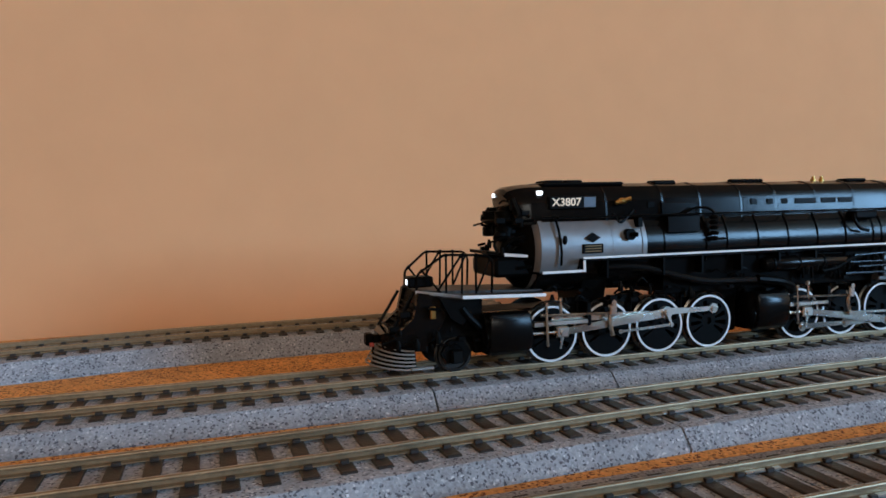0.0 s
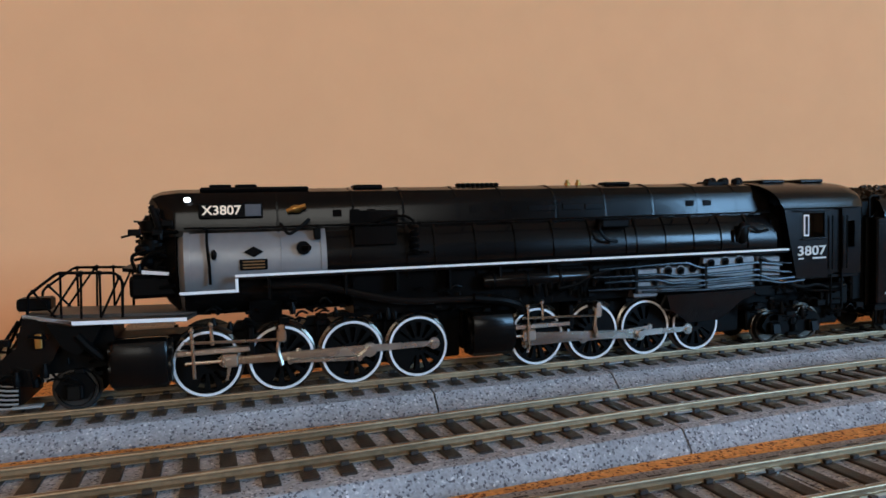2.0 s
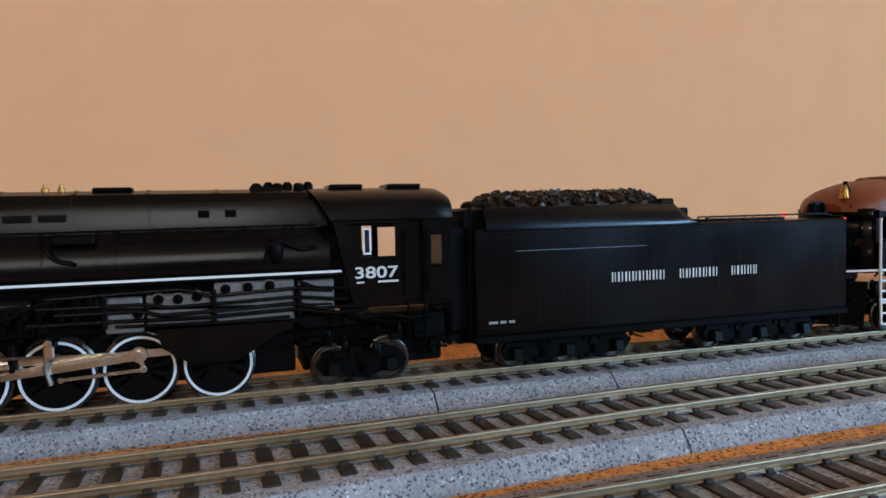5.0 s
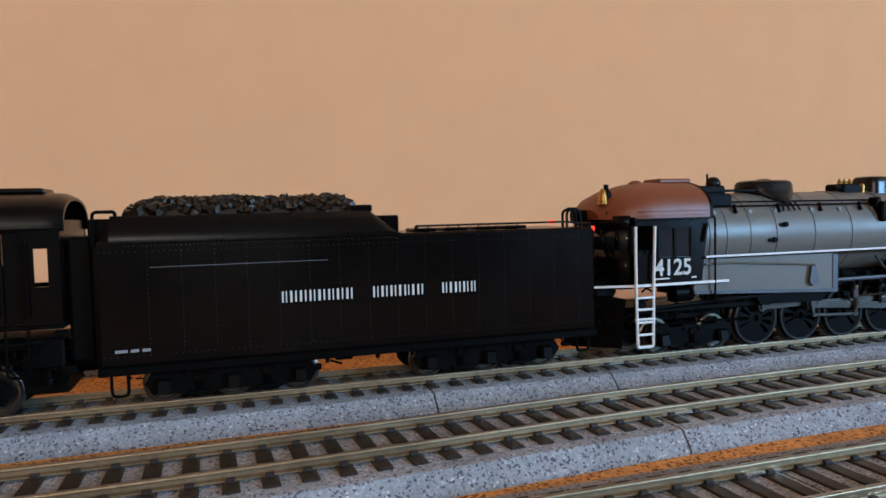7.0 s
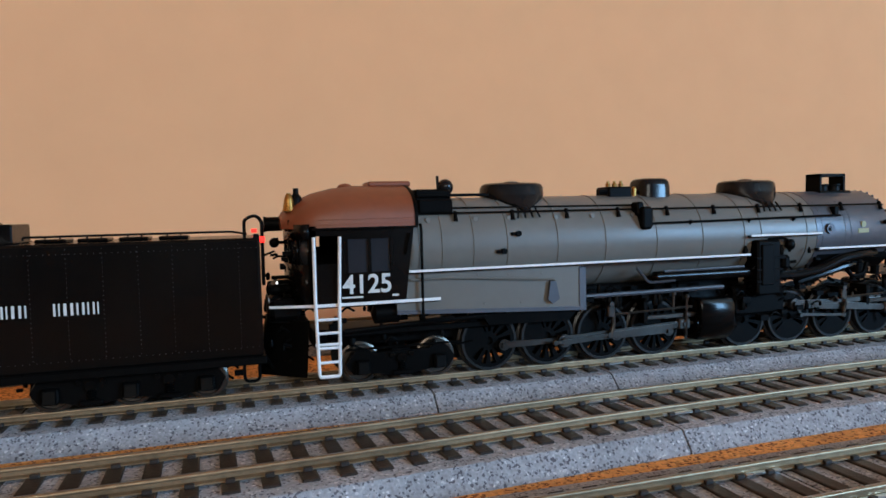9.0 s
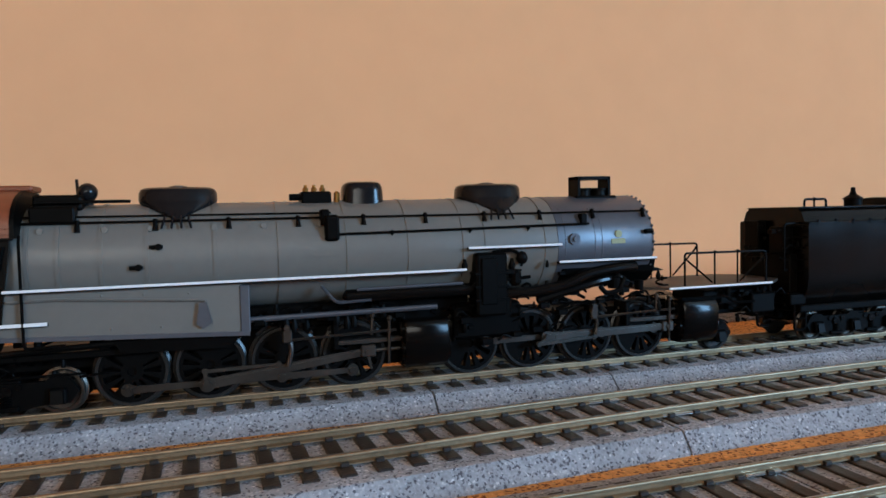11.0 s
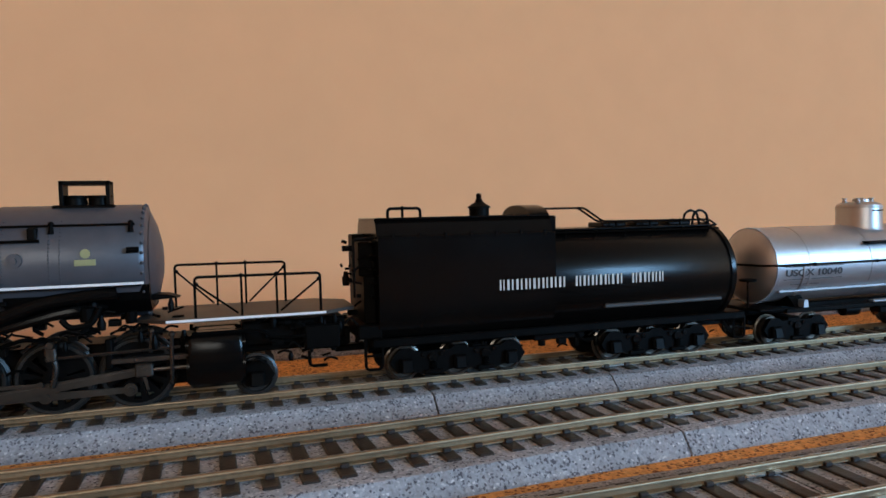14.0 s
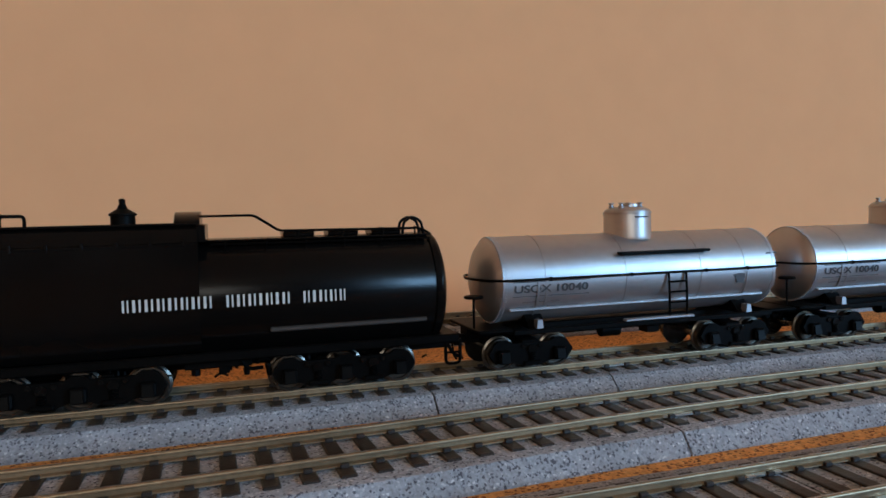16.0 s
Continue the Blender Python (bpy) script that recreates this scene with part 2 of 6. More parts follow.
def lettering(name, text, x0, x1, y, z0, z1, material, parent, label, barrel=None):
    """Raised characters between x0 and x1 that face the front, flat at y or wrapped on a barrel of (centre height, radius)."""
    cu = bpy.data.curves.new(name, "FONT")
    cu.body, cu.extrude, cu.offset = text, 0.02, 0.018
    tmp = bpy.data.objects.new(name, cu)
    scene.collection.objects.link(tmp)
    bpy.context.view_layer.update()
    me = bpy.data.meshes.new_from_object(tmp.evaluated_get(bpy.context.evaluated_depsgraph_get()))
    bpy.data.objects.remove(tmp)
    xs, ys = [v.co.x for v in me.vertices], [v.co.y for v in me.vertices]
    ax, bx, ay, by = min(xs), max(xs), min(ys), max(ys)
    for v in me.vertices:
        px, pz, d = x0 + (v.co.x - ax) / (bx - ax) * (x1 - x0), (v.co.y - ay) / (by - ay) * (z1 - z0), v.co.z * 3
        front = y if barrel is None else -math.sqrt(barrel[1] ** 2 - (z0 + pz - barrel[0]) ** 2) - 0.2
        v.co = Vector((px, front - d, z0 + pz)) * MM
    me.materials.clear()
    me.materials.append(material)
    ob = new(name, me)
    ob.parent = parent
    return tagged(ob, label)


# ---- how far the train has come ----
STEPS = [(0, 0.0), (4.2, 220.1), (6.3, 328.4), (9.2, 476.0), (11.3, 583.6), (13.5, 696.9), (16.0, 827.6)]


def gone(t):
    """Millimetres travelled at t."""
    return float(np.interp(t, [a for a, _ in STEPS], [b for _, b in STEPS]))


TURNING = []   # (object, x, z, radius, start angle)
RODS = []      # (object, kind, numbers)


# ---- the room ----
def window(name, x0, x1, z0, z1, label):
    """A white framed window in the south wall."""
    w = new(name)
    tagged(w, label, "window", kind="structure")
    for a, b, c, d in ((x0, x1, z0, z0 + 50), (x0, x1, z1 - 50, z1), (x0, x0 + 50, z0 + 50, z1 - 50), (x1 - 50, x1, z0 + 50, z1 - 50)):
        part("window_frame", Shape().box(a, b, -4770, -4715, c, d, 6), WHITE, w)


def room():
    X0, X1, S, Z0, Z1 = -2800, 7000, -4700, -950, 2200
    s = Shape().box(X0, X1, 175, 255, Z0, Z1)
    tagged(part("wall_north", s, WALL, None, smooth=False), "plain tan painted wall behind the model railway", "wall", kind="structure")
    s = Shape().box(X0 - 80, X0, S - 80, 255, Z0, Z1)
    tagged(part("wall_west", s, WALL, None, smooth=False), "plain tan painted side wall", "wall", kind="structure")
    s = Shape().box(X1, X1 + 80, S - 80, 255, Z0, Z1)
    tagged(part("wall_east", s, WALL, None, smooth=False), "plain tan painted side wall", "wall", kind="structure")
    s = Shape()
    for a, b, c, d in ((X0 - 80, -2250, Z0, Z1), (350, 3300, Z0, Z1), (5900, X1 + 80, Z0, Z1), (-2250, 350, Z0, 850), (-2250, 350, 2050, Z1), (3300, 5900, Z0, 570), (3300, 5900, 2070, Z1)):
        s.box(a, b, S - 80, S, c, d)
    tagged(part("wall_south", s, DARKWALL, None, smooth=False), "unseen wall with two windows, kept dark for darker reflections", "wall", kind="structure")
    window("window_1", 3300, 5900, 570, 2070, "wide white framed window letting in cool daylight")
    # second window is added, out of view, to hold the fill lamp
    window("fill_window", -2250, 350, 850, 2050, "unseen white framed window added for warmer fill light")
    tagged(part("floor", Shape().box(X0 - 80, X1 + 80, S - 80, 255, Z0 - 50, Z0), FLOORM, None, smooth=False), "brown floor under the layout table", "floor", kind="structure")
    tagged(part("ceiling", Shape().box(X0 - 80, X1 + 80, S - 80, 255, Z1, Z1 + 60), PLASTER, None, smooth=False), "unseen plaster ceiling tinted cream for warm bounce light", "ceiling", kind="structure")


room()


# ---- board, roadbeds and tracks ----
BED = -8.0


def y_train(x):
    return 0.0


def y_front(x):
    return -57.5 + 3.6 * math.tanh((x - 25) / 60)


def y_rear(x):
    return 96.0 - (14.0 * (1 - math.exp(-((x + 35) / 75) ** 2)) if x < -35 else 0.0)


def y_edge(x):
    return -102.3


def along(fn, lo, hi, step):
    out, x = [], lo
    while x <= hi + 1e-6:
        d = (fn(x + 0.5) - fn(x - 0.5))
        n = math.hypot(1, d)
        out.append((x, fn(x), -d / n, 1 / n))
        x += step
    return out


def swept(prof, path):
    """A profile of (sideways, z) swept along a plan path."""
    return Shape().loft([[(x + nx * o, y + ny * o, z) for o, z in prof] for x, y, nx, ny in path])


def rail_profile(o, z, foot=1.15, head=0.62, h=2.3):
    """A flat-bottomed rail with a rounded head about sideways o, its top at z."""
    right = [(foot, -h), (foot, 0.3 - h), (0.3, 0.65 - h), (0.3, -0.85), (head, -0.6)]
    right += [(head - 0.42 + 0.42 * math.cos(radians(a)), -0.42 + 0.42 * math.sin(radians(a))) for a in (0, 22, 45, 68, 90)]
    return [(o + a, z + b) for a, b in right] + [(o - a, z + b) for a, b in right[::-1]]


def track(name, fn, top, joints, label, pitch=7.636, phase=0.0, near=(-125, 300), half_b=23.2):
    """A roadbed with ties and two rails; top is the height of the rail heads. joints: where the roadbed sections meet."""
    thing = new(name)
    tagged(thing, label, "model track", group="parallel model tracks")
    base = top - 2.3 - 0.55
    half_t = min(17.4, half_b - 1.6)
    cuts = [-1100] + sorted(joints) + [1300]
    for a, b in zip(cuts, cuts[1:]):
        p = along(fn, a + 0.3, b - 0.3, (b - a - 0.6) / max(2, int((b - a) / 12)))
        low = min(BED + 0.8, base - 0.4)
        prof = [(-half_b, BED), (half_b, BED), (half_b, low), (half_t + 1.2, base - 0.25), (half_t, base), (-half_t, base), (-half_t - 1.2, base - 0.25), (-half_b, low)]
        part("roadbed", swept(prof, p), BALLAST, thing, "speckled grey moulded ballast roadbed section")
    for o in (-8.75, 8.75):
        p = along(fn, -1100, 1300, 12)
        r = part("rail", swept(rail_profile(o, top), p), RAIL, thing, "weathered nickel silver rail")
        part("rail_head", swept([(o - 0.2, top + 0.012), (o + 0.2, top + 0.012), (o + 0.2, top + 0.03), (o - 0.2, top + 0.03)], p), RAILTOP, r, "polished running surface")
    # ties: singly where the camera passes near, joined further off
    one = Shape().box(-1.75, 1.75, -15, 15, -1.35, 0, 0.25)
    for o in (-8.75, 8.75):
        for sgn in (-1, 1):
            one.box(-0.9, 0.9, o + sgn * 1.45 - 0.5, o + sgn * 1.45 + 0.5, -0.1, 0.85, 0.15)
    tie_mesh = mesh("tie", one, TIE)
    rest = Shape()
    n0 = int((-1095 - phase) / pitch)
    for k in range(n0, int((1295 - phase) / pitch)):
        x = phase + k * pitch
        d = fn(x + 0.5) - fn(x - 0.5)
        if near[0] <= x <= near[1]:
            t = part("tie", tie_mesh, TIE, thing)
            t.location = Vector((x, fn(x), top - 2.3)) * MM
            t.rotation_euler = (0, 0, math.atan(d))
        else:
            rest.box(x - 1.75, x + 1.75, fn(x) - 15, fn(x) + 15, top - 3.6, top - 2.31)
    tagged(part("far_ties", rest, TIE, thing), "dark brown plastic ties further along the track", kind="stuff")
    # rail joiners at the meeting of sections
    for j in joints:
        for o in (-8.75, 8.75):
            d = 6 if o < 0 else -5
            x, y = j + d, fn(j + d)
            part("rail_joiner", Shape().box(x - 4.6, x + 4.6, y + o - 1.45, y + o + 1.45, top - 2.42, top - 1.75, 0.2), RAILTOP, thing, "bright metal rail joiner")
    return thing


tagged(part("layout_board", Shape().box(-1150, 1350, -330, 170, BED - 12, BED - 0.02, 1.0), CORK, None), "orange brown cork covered layout board", "board", kind="structure")
for px in (-1100, 1300):
    for py in (-300, 140):
        tagged(part("board_leg", Shape().box(px - 25, px + 25, py - 25, py + 25, -950, BED - 12, 3), FLOORM, None), "brown wooden leg under the layout board", "table leg", group="layout legs")
track("train_track", y_train, 0.0, [-217.0, 28.9, 88.2, 335.0], "grey roadbed model track that the train runs on", phase=-76.6 % 7.636)
track("front_track", y_front, 0.0, [-173.0, 73.2, 319.0], "empty grey roadbed model track with brown ties", phase=-13.5 % 7.5, pitch=7.5, half_b=21.6)
track("rear_track", y_rear, 2.2, [-213.0, 33.0, 279.0], "empty raised model track along the wall", phase=-98.0 % 7.636)
track("edge_track", y_edge, -4.2, [-163.0, 83.0, 329.0], "empty grey model track by the board edge", phase=3.0, half_b=19.0)


# ---- running gear ----
def driver_mesh(r, sgn):
    """One spoked driving wheel round the origin, a single casting with open gaps; its tyre is a part of its own."""
    n = 52
    y0, out = sgn * 8.4, sgn * 10.5
    radii = (1.2, 2.9, r - 2.0, r - 0.9)
    s = Shape()
    v = [(q * math.cos(2 * math.pi * k / n), y, q * math.sin(2 * math.pi * k / n)) for y in (y0, out) for q in radii for k in range(n)]
    at = lambda side, ring, k: side * 4 * n + ring * n + k % n
    deg = lambda k: (360.0 * (k % n) / n)
    kept = lambda k: k % 4 < 2 or 130 <= deg(k) <= 226 or deg(k) >= 346 or deg(k) <= 10
    f = []
    for k in range(n):
        for ring in range(3):
            if ring != 1 or kept(k):
                for side in (0, 1):
                    f.append((at(side, ring, k), at(side, ring, k + 1), at(side, ring + 1, k + 1), at(side, ring + 1, k)))
        for ring in (0, 3):
            f.append((at(0, ring, k), at(0, ring, k + 1), at(1, ring, k + 1), at(1, ring, k)))
        if not kept(k):
            for ring in (1, 2):
                f.append((at(0, ring, k), at(0, ring, k + 1), at(1, ring, k + 1), at(1, ring, k)))
        if kept(k) != kept(k - 1):
            f.append((at(0, 1, k), at(0, 2, k), at(1, 2, k), at(1, 1, k)))
    s.add(v, f)
    return mesh("wheel", s, BLACKM)


def tyre_mesh(r, material, sgn):
    """The tread and flange of a driving wheel."""
    n = 52
    ring = lambda rr, y: [(rr * math.cos(2 * math.pi * k / n), y, rr * math.sin(2 * math.pi * k / n)) for k in range(n)]
    y0, out = sgn * 7.9, sgn * 10.6
    s = Shape().loft([ring(r - 0.95, y0), ring(r + 0.75, y0), ring(r + 0.75, y0 + sgn * 0.6), ring(r, y0 + sgn * 0.95), ring(r, out - sgn * 0.15), ring(r - 0.15, out),
                      ring(r - 0.95, out), ring(r - 0.95, y0)], caps=False)
    return mesh("tyre", s, material)


def rim_mesh(r, material, sgn):
    """The painted ring on the outer face of a tyre."""
    n = 52
    ring = lambda rr, y: [(rr * math.cos(2 * math.pi * k / n), y, rr * math.sin(2 * math.pi * k / n)) for k in range(n)]
    out = sgn * 10.6
    s = Shape().loft([ring(r - 0.92, out - sgn * 0.1), ring(r - 0.87, out + sgn * 0.12), ring(r - 0.18, out + sgn * 0.12), ring(r - 0.12, out - sgn * 0.1), ring(r - 0.92, out - sgn * 0.1)], caps=False)
    return mesh("rim", s, material)


def drivers(parent, xs, r, material, phase):
    bright = material is TYREM
    tread = WHEELM if bright else DKTYRE
    wheels = [(driver_mesh(r, g), tyre_mesh(r, tread, g), rim_mesh(r, material, g)) for g in (-1, 1)]
    axle = mesh("driving_wheelset", Shape().cyl((0, -9.6, 0), (0, 9.6, 0), 1.4, 10), BLACKM)
    for x in xs:
        w = part("driving_wheelset", axle, BLACKM, parent, "black spoked driving wheels")
        for a, b, c in wheels:
            part("wheel", a, BLACKM, w)
            part("tyre", b, tread, w, "plain steel tyre" if bright else "blackened metal tyre")
            part("rim", c, material, w, "white painted tyre rim" if bright else "blackened tyre rim")
        TURNING.append((w, x, r, r, phase))


def small_wheels(parent, xs, r, bright=WHEELM):
    s = Shape()
    n = 24
    for sgn in (-1, 1):
        s.loft([[(rr * math.cos(2 * math.pi * k / n), sgn * y, rr * math.sin(2 * math.pi * k / n)) for k in range(n)]
                for y, rr in ((7.7, 0.8), (7.8, r + 0.7), (8.3, r + 0.7), (8.6, r), (10.3, r - 0.05), (10.35, r - 0.8), (9.6, r - 0.95), (9.5, 1.6), (10.4, 1.2), (10.4, 0.1))])
    s.cyl((0, -12.4, 0), (0, 12.4, 0), 0.75, 8)
    for k in range(3):   # holes in the web show as raised lugs
        a = 2.1 * k
        s.cyl((2.6 * math.cos(a), -9.7, 2.6 * math.sin(a)), (2.6 * math.cos(a), -9.2, 2.6 * math.sin(a)), 0.5, 6)
    me = mesh("wheelset", s, bright)
    for x in xs:
        w = part("wheelset", me, bright, parent, "small metal wheels on an axle")
        TURNING.append((w, x, r, r, x * 7.0))


def rods(parent, xs, r, phase, material, cyl_x, main, pin=4.6, y=-11.6, zc=10.2):
    """Side rod, main rod, crosshead and valve gear of one engine unit. cyl_x: the cylinder's face towards the wheels."""
    sgn = -1 if cyl_x < xs[0] else 1
    span = [x - xs[main] for x in xs]
    upper = []
    for i, a in enumerate(span):
        upper += [(a + 1.75 * math.cos(radians(w)), 1.75 * math.sin(radians(w))) for w in range(180 if i == 0 else 154, (-1 if i == len(span) - 1 else 25), -13)]
    outline = upper + [(a, -b) for a, b in upper[::-1] if abs(b) > 0.05]
    sr = part("side_rod", Shape().side(outline, y - 0.85, y - 0.1), material, parent, "flat metal side rod")
    for a in span:
        part("crank_pin", Shape().cyl((a, y - 1.35, 0), (a, y + 0.6, 0), 0.95, 10), material, sr)
    RODS.append((sr, "side", xs[main], r, r, phase, pin))
    length = abs(xs[main] - cyl_x) - 9.0
    s = Shape()
    s.side([(0, -1.45), (sgn * length, -1.1), (sgn * length, 1.1), (0, 1.45)], y - 2.3, y - 1.5)
    s.side([(sgn * 3, -0.7), (sgn * (length - 2), -0.55), (sgn * (length - 2), 0.55), (sgn * 3, 0.7)], y - 2.5, y - 2.3)
    s.cyl((0, y - 2.6, 0), (0, y - 1.3, 0), 2.1, 16).cyl((0, y - 3.1, 0), (0, y - 2.6, 0), 1.1, 10)
    s.cyl((sgn * length, y - 2.5, 0), (sgn * length, y - 1.3, 0), 1.3, 12)
    mr = part("main_rod", s, material, parent, "tapered metal main rod")
    RODS.append((mr, "main", xs[main], r, r, phase, pin, length, sgn, zc))
    s = Shape().box(-2.2, 2.2, y - 2.9, y - 0.6, -1.7, 1.9, 0.4)
    s.cyl((sgn * 2, y - 1.6, 0), (sgn * 11.5, y - 1.6, 0), 0.55, 8).cyl((0, y - 3.3, 0), (0, y - 2.9, 0), 0.8, 8)
    s.side([(-0.5, -1.5), (0.5, -1.5), (sgn * 0.8 + 0.35, -5.2), (sgn * 0.8 - 0.35, -5.2)], y - 2.6, y - 2.1)
    ch = part("crosshead", s, material, parent, "metal crosshead with piston rod")
    RODS.append((ch, "cross", xs[main], r, r, phase, pin, length, sgn, zc))
    # return crank and eccentric rod
    s = Shape().cyl((0, y - 3.6, 0), (0, y - 3.0, 0), 1.2, 10).side([(-0.6, 0.2), (0.6, 0.2), (0.5, -4.0), (-0.5, -4.0)], y - 3.5, y - 3.0)
    s.cyl((0, y - 3.7, -3.9), (0, y - 3.0, -3.9), 0.85, 8)
    rc = part("return_crank", s, material, parent, "metal return crank")
    RODS.append((rc, "crank", xs[main], r, r, phase, pin))
    lx, lz = xs[main] + sgn * 20.5, 9.0
    s = Shape().side([(0, -0.5), (sgn * 19.5, -0.4), (sgn * 19.5, 0.4), (0, 0.5)], y - 3.9, y - 3.5)
    s.cyl((0, y - 4.0, 0), (0, y - 3.3, 0), 0.8, 8).cyl((sgn * 19.5, y - 4.0, 0), (sgn * 19.5, y - 3.3, 0), 0.8, 8)
    er = part("eccentric_rod", s, material, parent, "thin metal eccentric rod")
    RODS.append((er, "ecc", xs[main], r, r, phase, pin, lx, lz))
    # guides, link and radius rod, fixed on the frame
    c = cyl_x
    g = Shape().box(min(c, c - sgn * 19), max(c, c - sgn * 19), y - 2.6, y - 0.9, zc + 2.2, zc + 3.8, 0.25)
    for k in range(5):
        xx = c - sgn * (2.5 + 3.6 * k)
        g.rivet(xx, y - 2.62, zc + 3.0, 0.32)
    part("crosshead_guide", g, material if material is DKROD else ROD, parent, "riveted slide bar")
    g = Shape().bent([(lx, y - 3.2, lz - 1), (lx + sgn * 1.2, y - 3.2, lz + 3.5), (lx + sgn * 0.2, y - 3.2, lz + 8.5)], 0.75, 8)
    g.box(lx - 1.3, lx + 1.3, y - 4.2, y - 2.4, lz + 5.5, lz + 9.3, 0.4).cyl((lx, y - 4.4, lz + 9.8), (lx, y - 2.2, lz + 9.8), 0.9, 8)
    part("expansion_link", g, material, parent, "metal valve link")
    g = Shape().cyl((lx, y - 3.0, lz + 6.2), (c - sgn * 2, y - 3.0, lz + 7.0), 0.45, 6)
    g.cyl((c - sgn * 4, y - 3.0, lz + 10.5), (c - sgn * 4.4, y - 3.0, zc - 4.0), 0.5, 6).ball((c - sgn * 4, y - 3, lz + 10.5), 0.9, n=5)
    g.cyl((c - sgn * 9, y - 2.8, lz + 11.5), (c - sgn * 9.3, y - 2.8, lz + 6), 0.5, 6).ball((c - sgn * 9, y - 2.8, lz + 11.7), 0.85, n=5)
    part("radius_rod", g, material, parent, "thin metal valve rods")
    g = Shape().box(lx - 1.2, lx + 1.2, y - 2.4, -6.5, lz + 8, lz + 10, 0.3).box(c - sgn * 19.5 - 0.8, c - sgn * 19.5 + 0.8, y - 2.4, -6.5, zc + 1, zc + 9, 0.3)
    part("valve_gear_bracket", g, BLACKM, parent, "black motion support bracket")


def cylinder_block(parent, x0, x1, sgn, y=-17.6, zt=19.6, zb=4.2):
    """Both cylinders of one engine unit, with valve chests."""
    for m in (1, -1):
        s = Shape()
        cy = m * (y + 5.5)
        prof = [(y + 0.3, zb + 4.2), (y + 1.4, zb + 1.6), (y + 3.4, zb + 0.3), (y + 10.5, zb), (y + 10.5, zt - 0.8), (y + 2.8, zt), (y + 0.9, zt - 0.7), (y + 0.1, zt - 2.4), (y, zb + 8.5)]
        rings = []
        for xx, k in ((x0, 0.94), (x0 + 0.7, 1.0), (x1 - 0.7, 1.0), (x1, 0.94)):
            rings.append([(xx, m * (y + 5 + (a - y - 5) * k), (zb + zt) / 2 + (c - (zb + zt) / 2) * k) for a, c in prof])
        s.loft(rings)
        s.turn_x([(x0 - 1.0, 2), (x0 - 0.8, 4.4), (x1 + 0.8, 4.4), (x1 + 1.0, 2)], cy, zb + 5.7, 24)
        s.turn_x([(x0 - 1.2, 1.5), (x0 - 1.0, 2.8), (x1 + 1.0, 2.8), (x1 + 1.2, 1.5)], cy, zt - 3.4, 20)
        s.box(x0 + 1.2, x1 - 1.2, min(0, cy), max(0, cy), zb + 4, zt - 1, 0.6)
        c = part("cylinder", s, BLACK, parent, "black cylinder with valve chest")
        h = Shape()
        for k in range(12):
            a = k * math.pi / 6
            h.cyl((x0 - 0.35, cy + 4.6 * math.cos(a), zb + 5.7 + 4.6 * math.sin(a)), (x0 + 0.2, cy + 4.6 * math.cos(a), zb + 5.7 + 4.6 * math.sin(a)), 0.35, 5)
        part("cylinder_head_bolts", h, BLACKM, c)


def truck_frame(parent, xs, r, y=-12.6):
    """Heavy cast side frames with arched tops and journal boxes over a set of small wheels."""
    for m in (1, -1):
        yy, m = m * y, -m
        lo, hi = min(yy, yy - m * 1.5), max(yy, yy - m * 1.5)
        a, b = xs[0] - 4.9, xs[-1] + 4.9
        top, bot = [], []
        for x in xs:   # humps over the journals, dips between them
            top += [(x - 3.0, r + 3.6), (x - 1.6, r + 4.6), (x + 1.6, r + 4.6), (x + 3.0, r + 3.6)]
            bot += [(x - 2.8, r - 2.4), (x + 2.8, r - 2.4)]
        mid = []
        for i, (x0, x1) in enumerate(zip(xs, xs[1:])):
            c = (x0 + x1) / 2
            mid.append((i, [(c - 2.6, r - 3.6), (c + 2.6, r - 3.6)]))
        lower = []
        for i in range(len(xs)):
            lower += bot[2 * i:2 * i + 2]
            for k, q in mid:
                if k == i:
                    lower += q
        prof = [(a, r + 0.6)] + top + [(b, r + 0.6)] + lower[::-1]
        fr = part("truck_frame", Shape().side(prof, lo, hi), BLACKM, parent, "black cast truck side frame")
        for x in xs:
            g = Shape().box(x - 2.1, x + 2.1, min(yy - m * 0.3, yy + m * 1.5), max(yy - m * 0.3, yy + m * 1.5), r - 2.4, r + 1.9, 0.5)
            part("journal_box", g, BLACKM, fr)
            lid = [(x - 1.5, r - 1.9), (x + 1.5, r - 1.9), (x + 1.3, r + 1.2), (x - 1.3, r + 1.2)]
            part("journal_lid", Shape().loft([[(px, yy + m * (1.45 if pz > r else 1.5), pz) for px, pz in lid], [(px, yy + m * (1.7 if pz > r else 2.3), pz) for px, pz in lid]]), BLACKM, fr)
        for x0, x1 in zip(xs, xs[1:]):
            c = (x0 + x1) / 2
            part("frame_boss", Shape().cyl((c, yy, r + 1.6), (c, yy + m * 0.7, r + 1.6), 1.5, 12), BLACK, fr)
            for k in (-2.9, 2.9):
                part("frame_boss", Shape().cyl((c + k, yy, r + 2.6), (c + k, yy + m * 0.5, r + 2.6), 0.8, 10), BLACK, fr)
            part("spring_plank", Shape().box(c - 2.8, c + 2.8, min(yy, yy + m * 0.9), max(yy, yy + m * 0.9), r - 3.4, r - 2.0, 0.3), BLACKM, fr)
            part("spring", Shape().turn_z([(r - 2.0 + 0.35 * k, 1.35 if k % 2 else 0.95) for k in range(9)], c, yy - m * 0.2, 12), BLACKM, fr)
    c = (xs[0] + xs[-1]) / 2
    part("truck_bolster", Shape().box(c - 3, c + 3, y + 1, -y - 1, r + 0.5, r + 4.5, 0.4), BLACKM, parent, "black truck bolster")


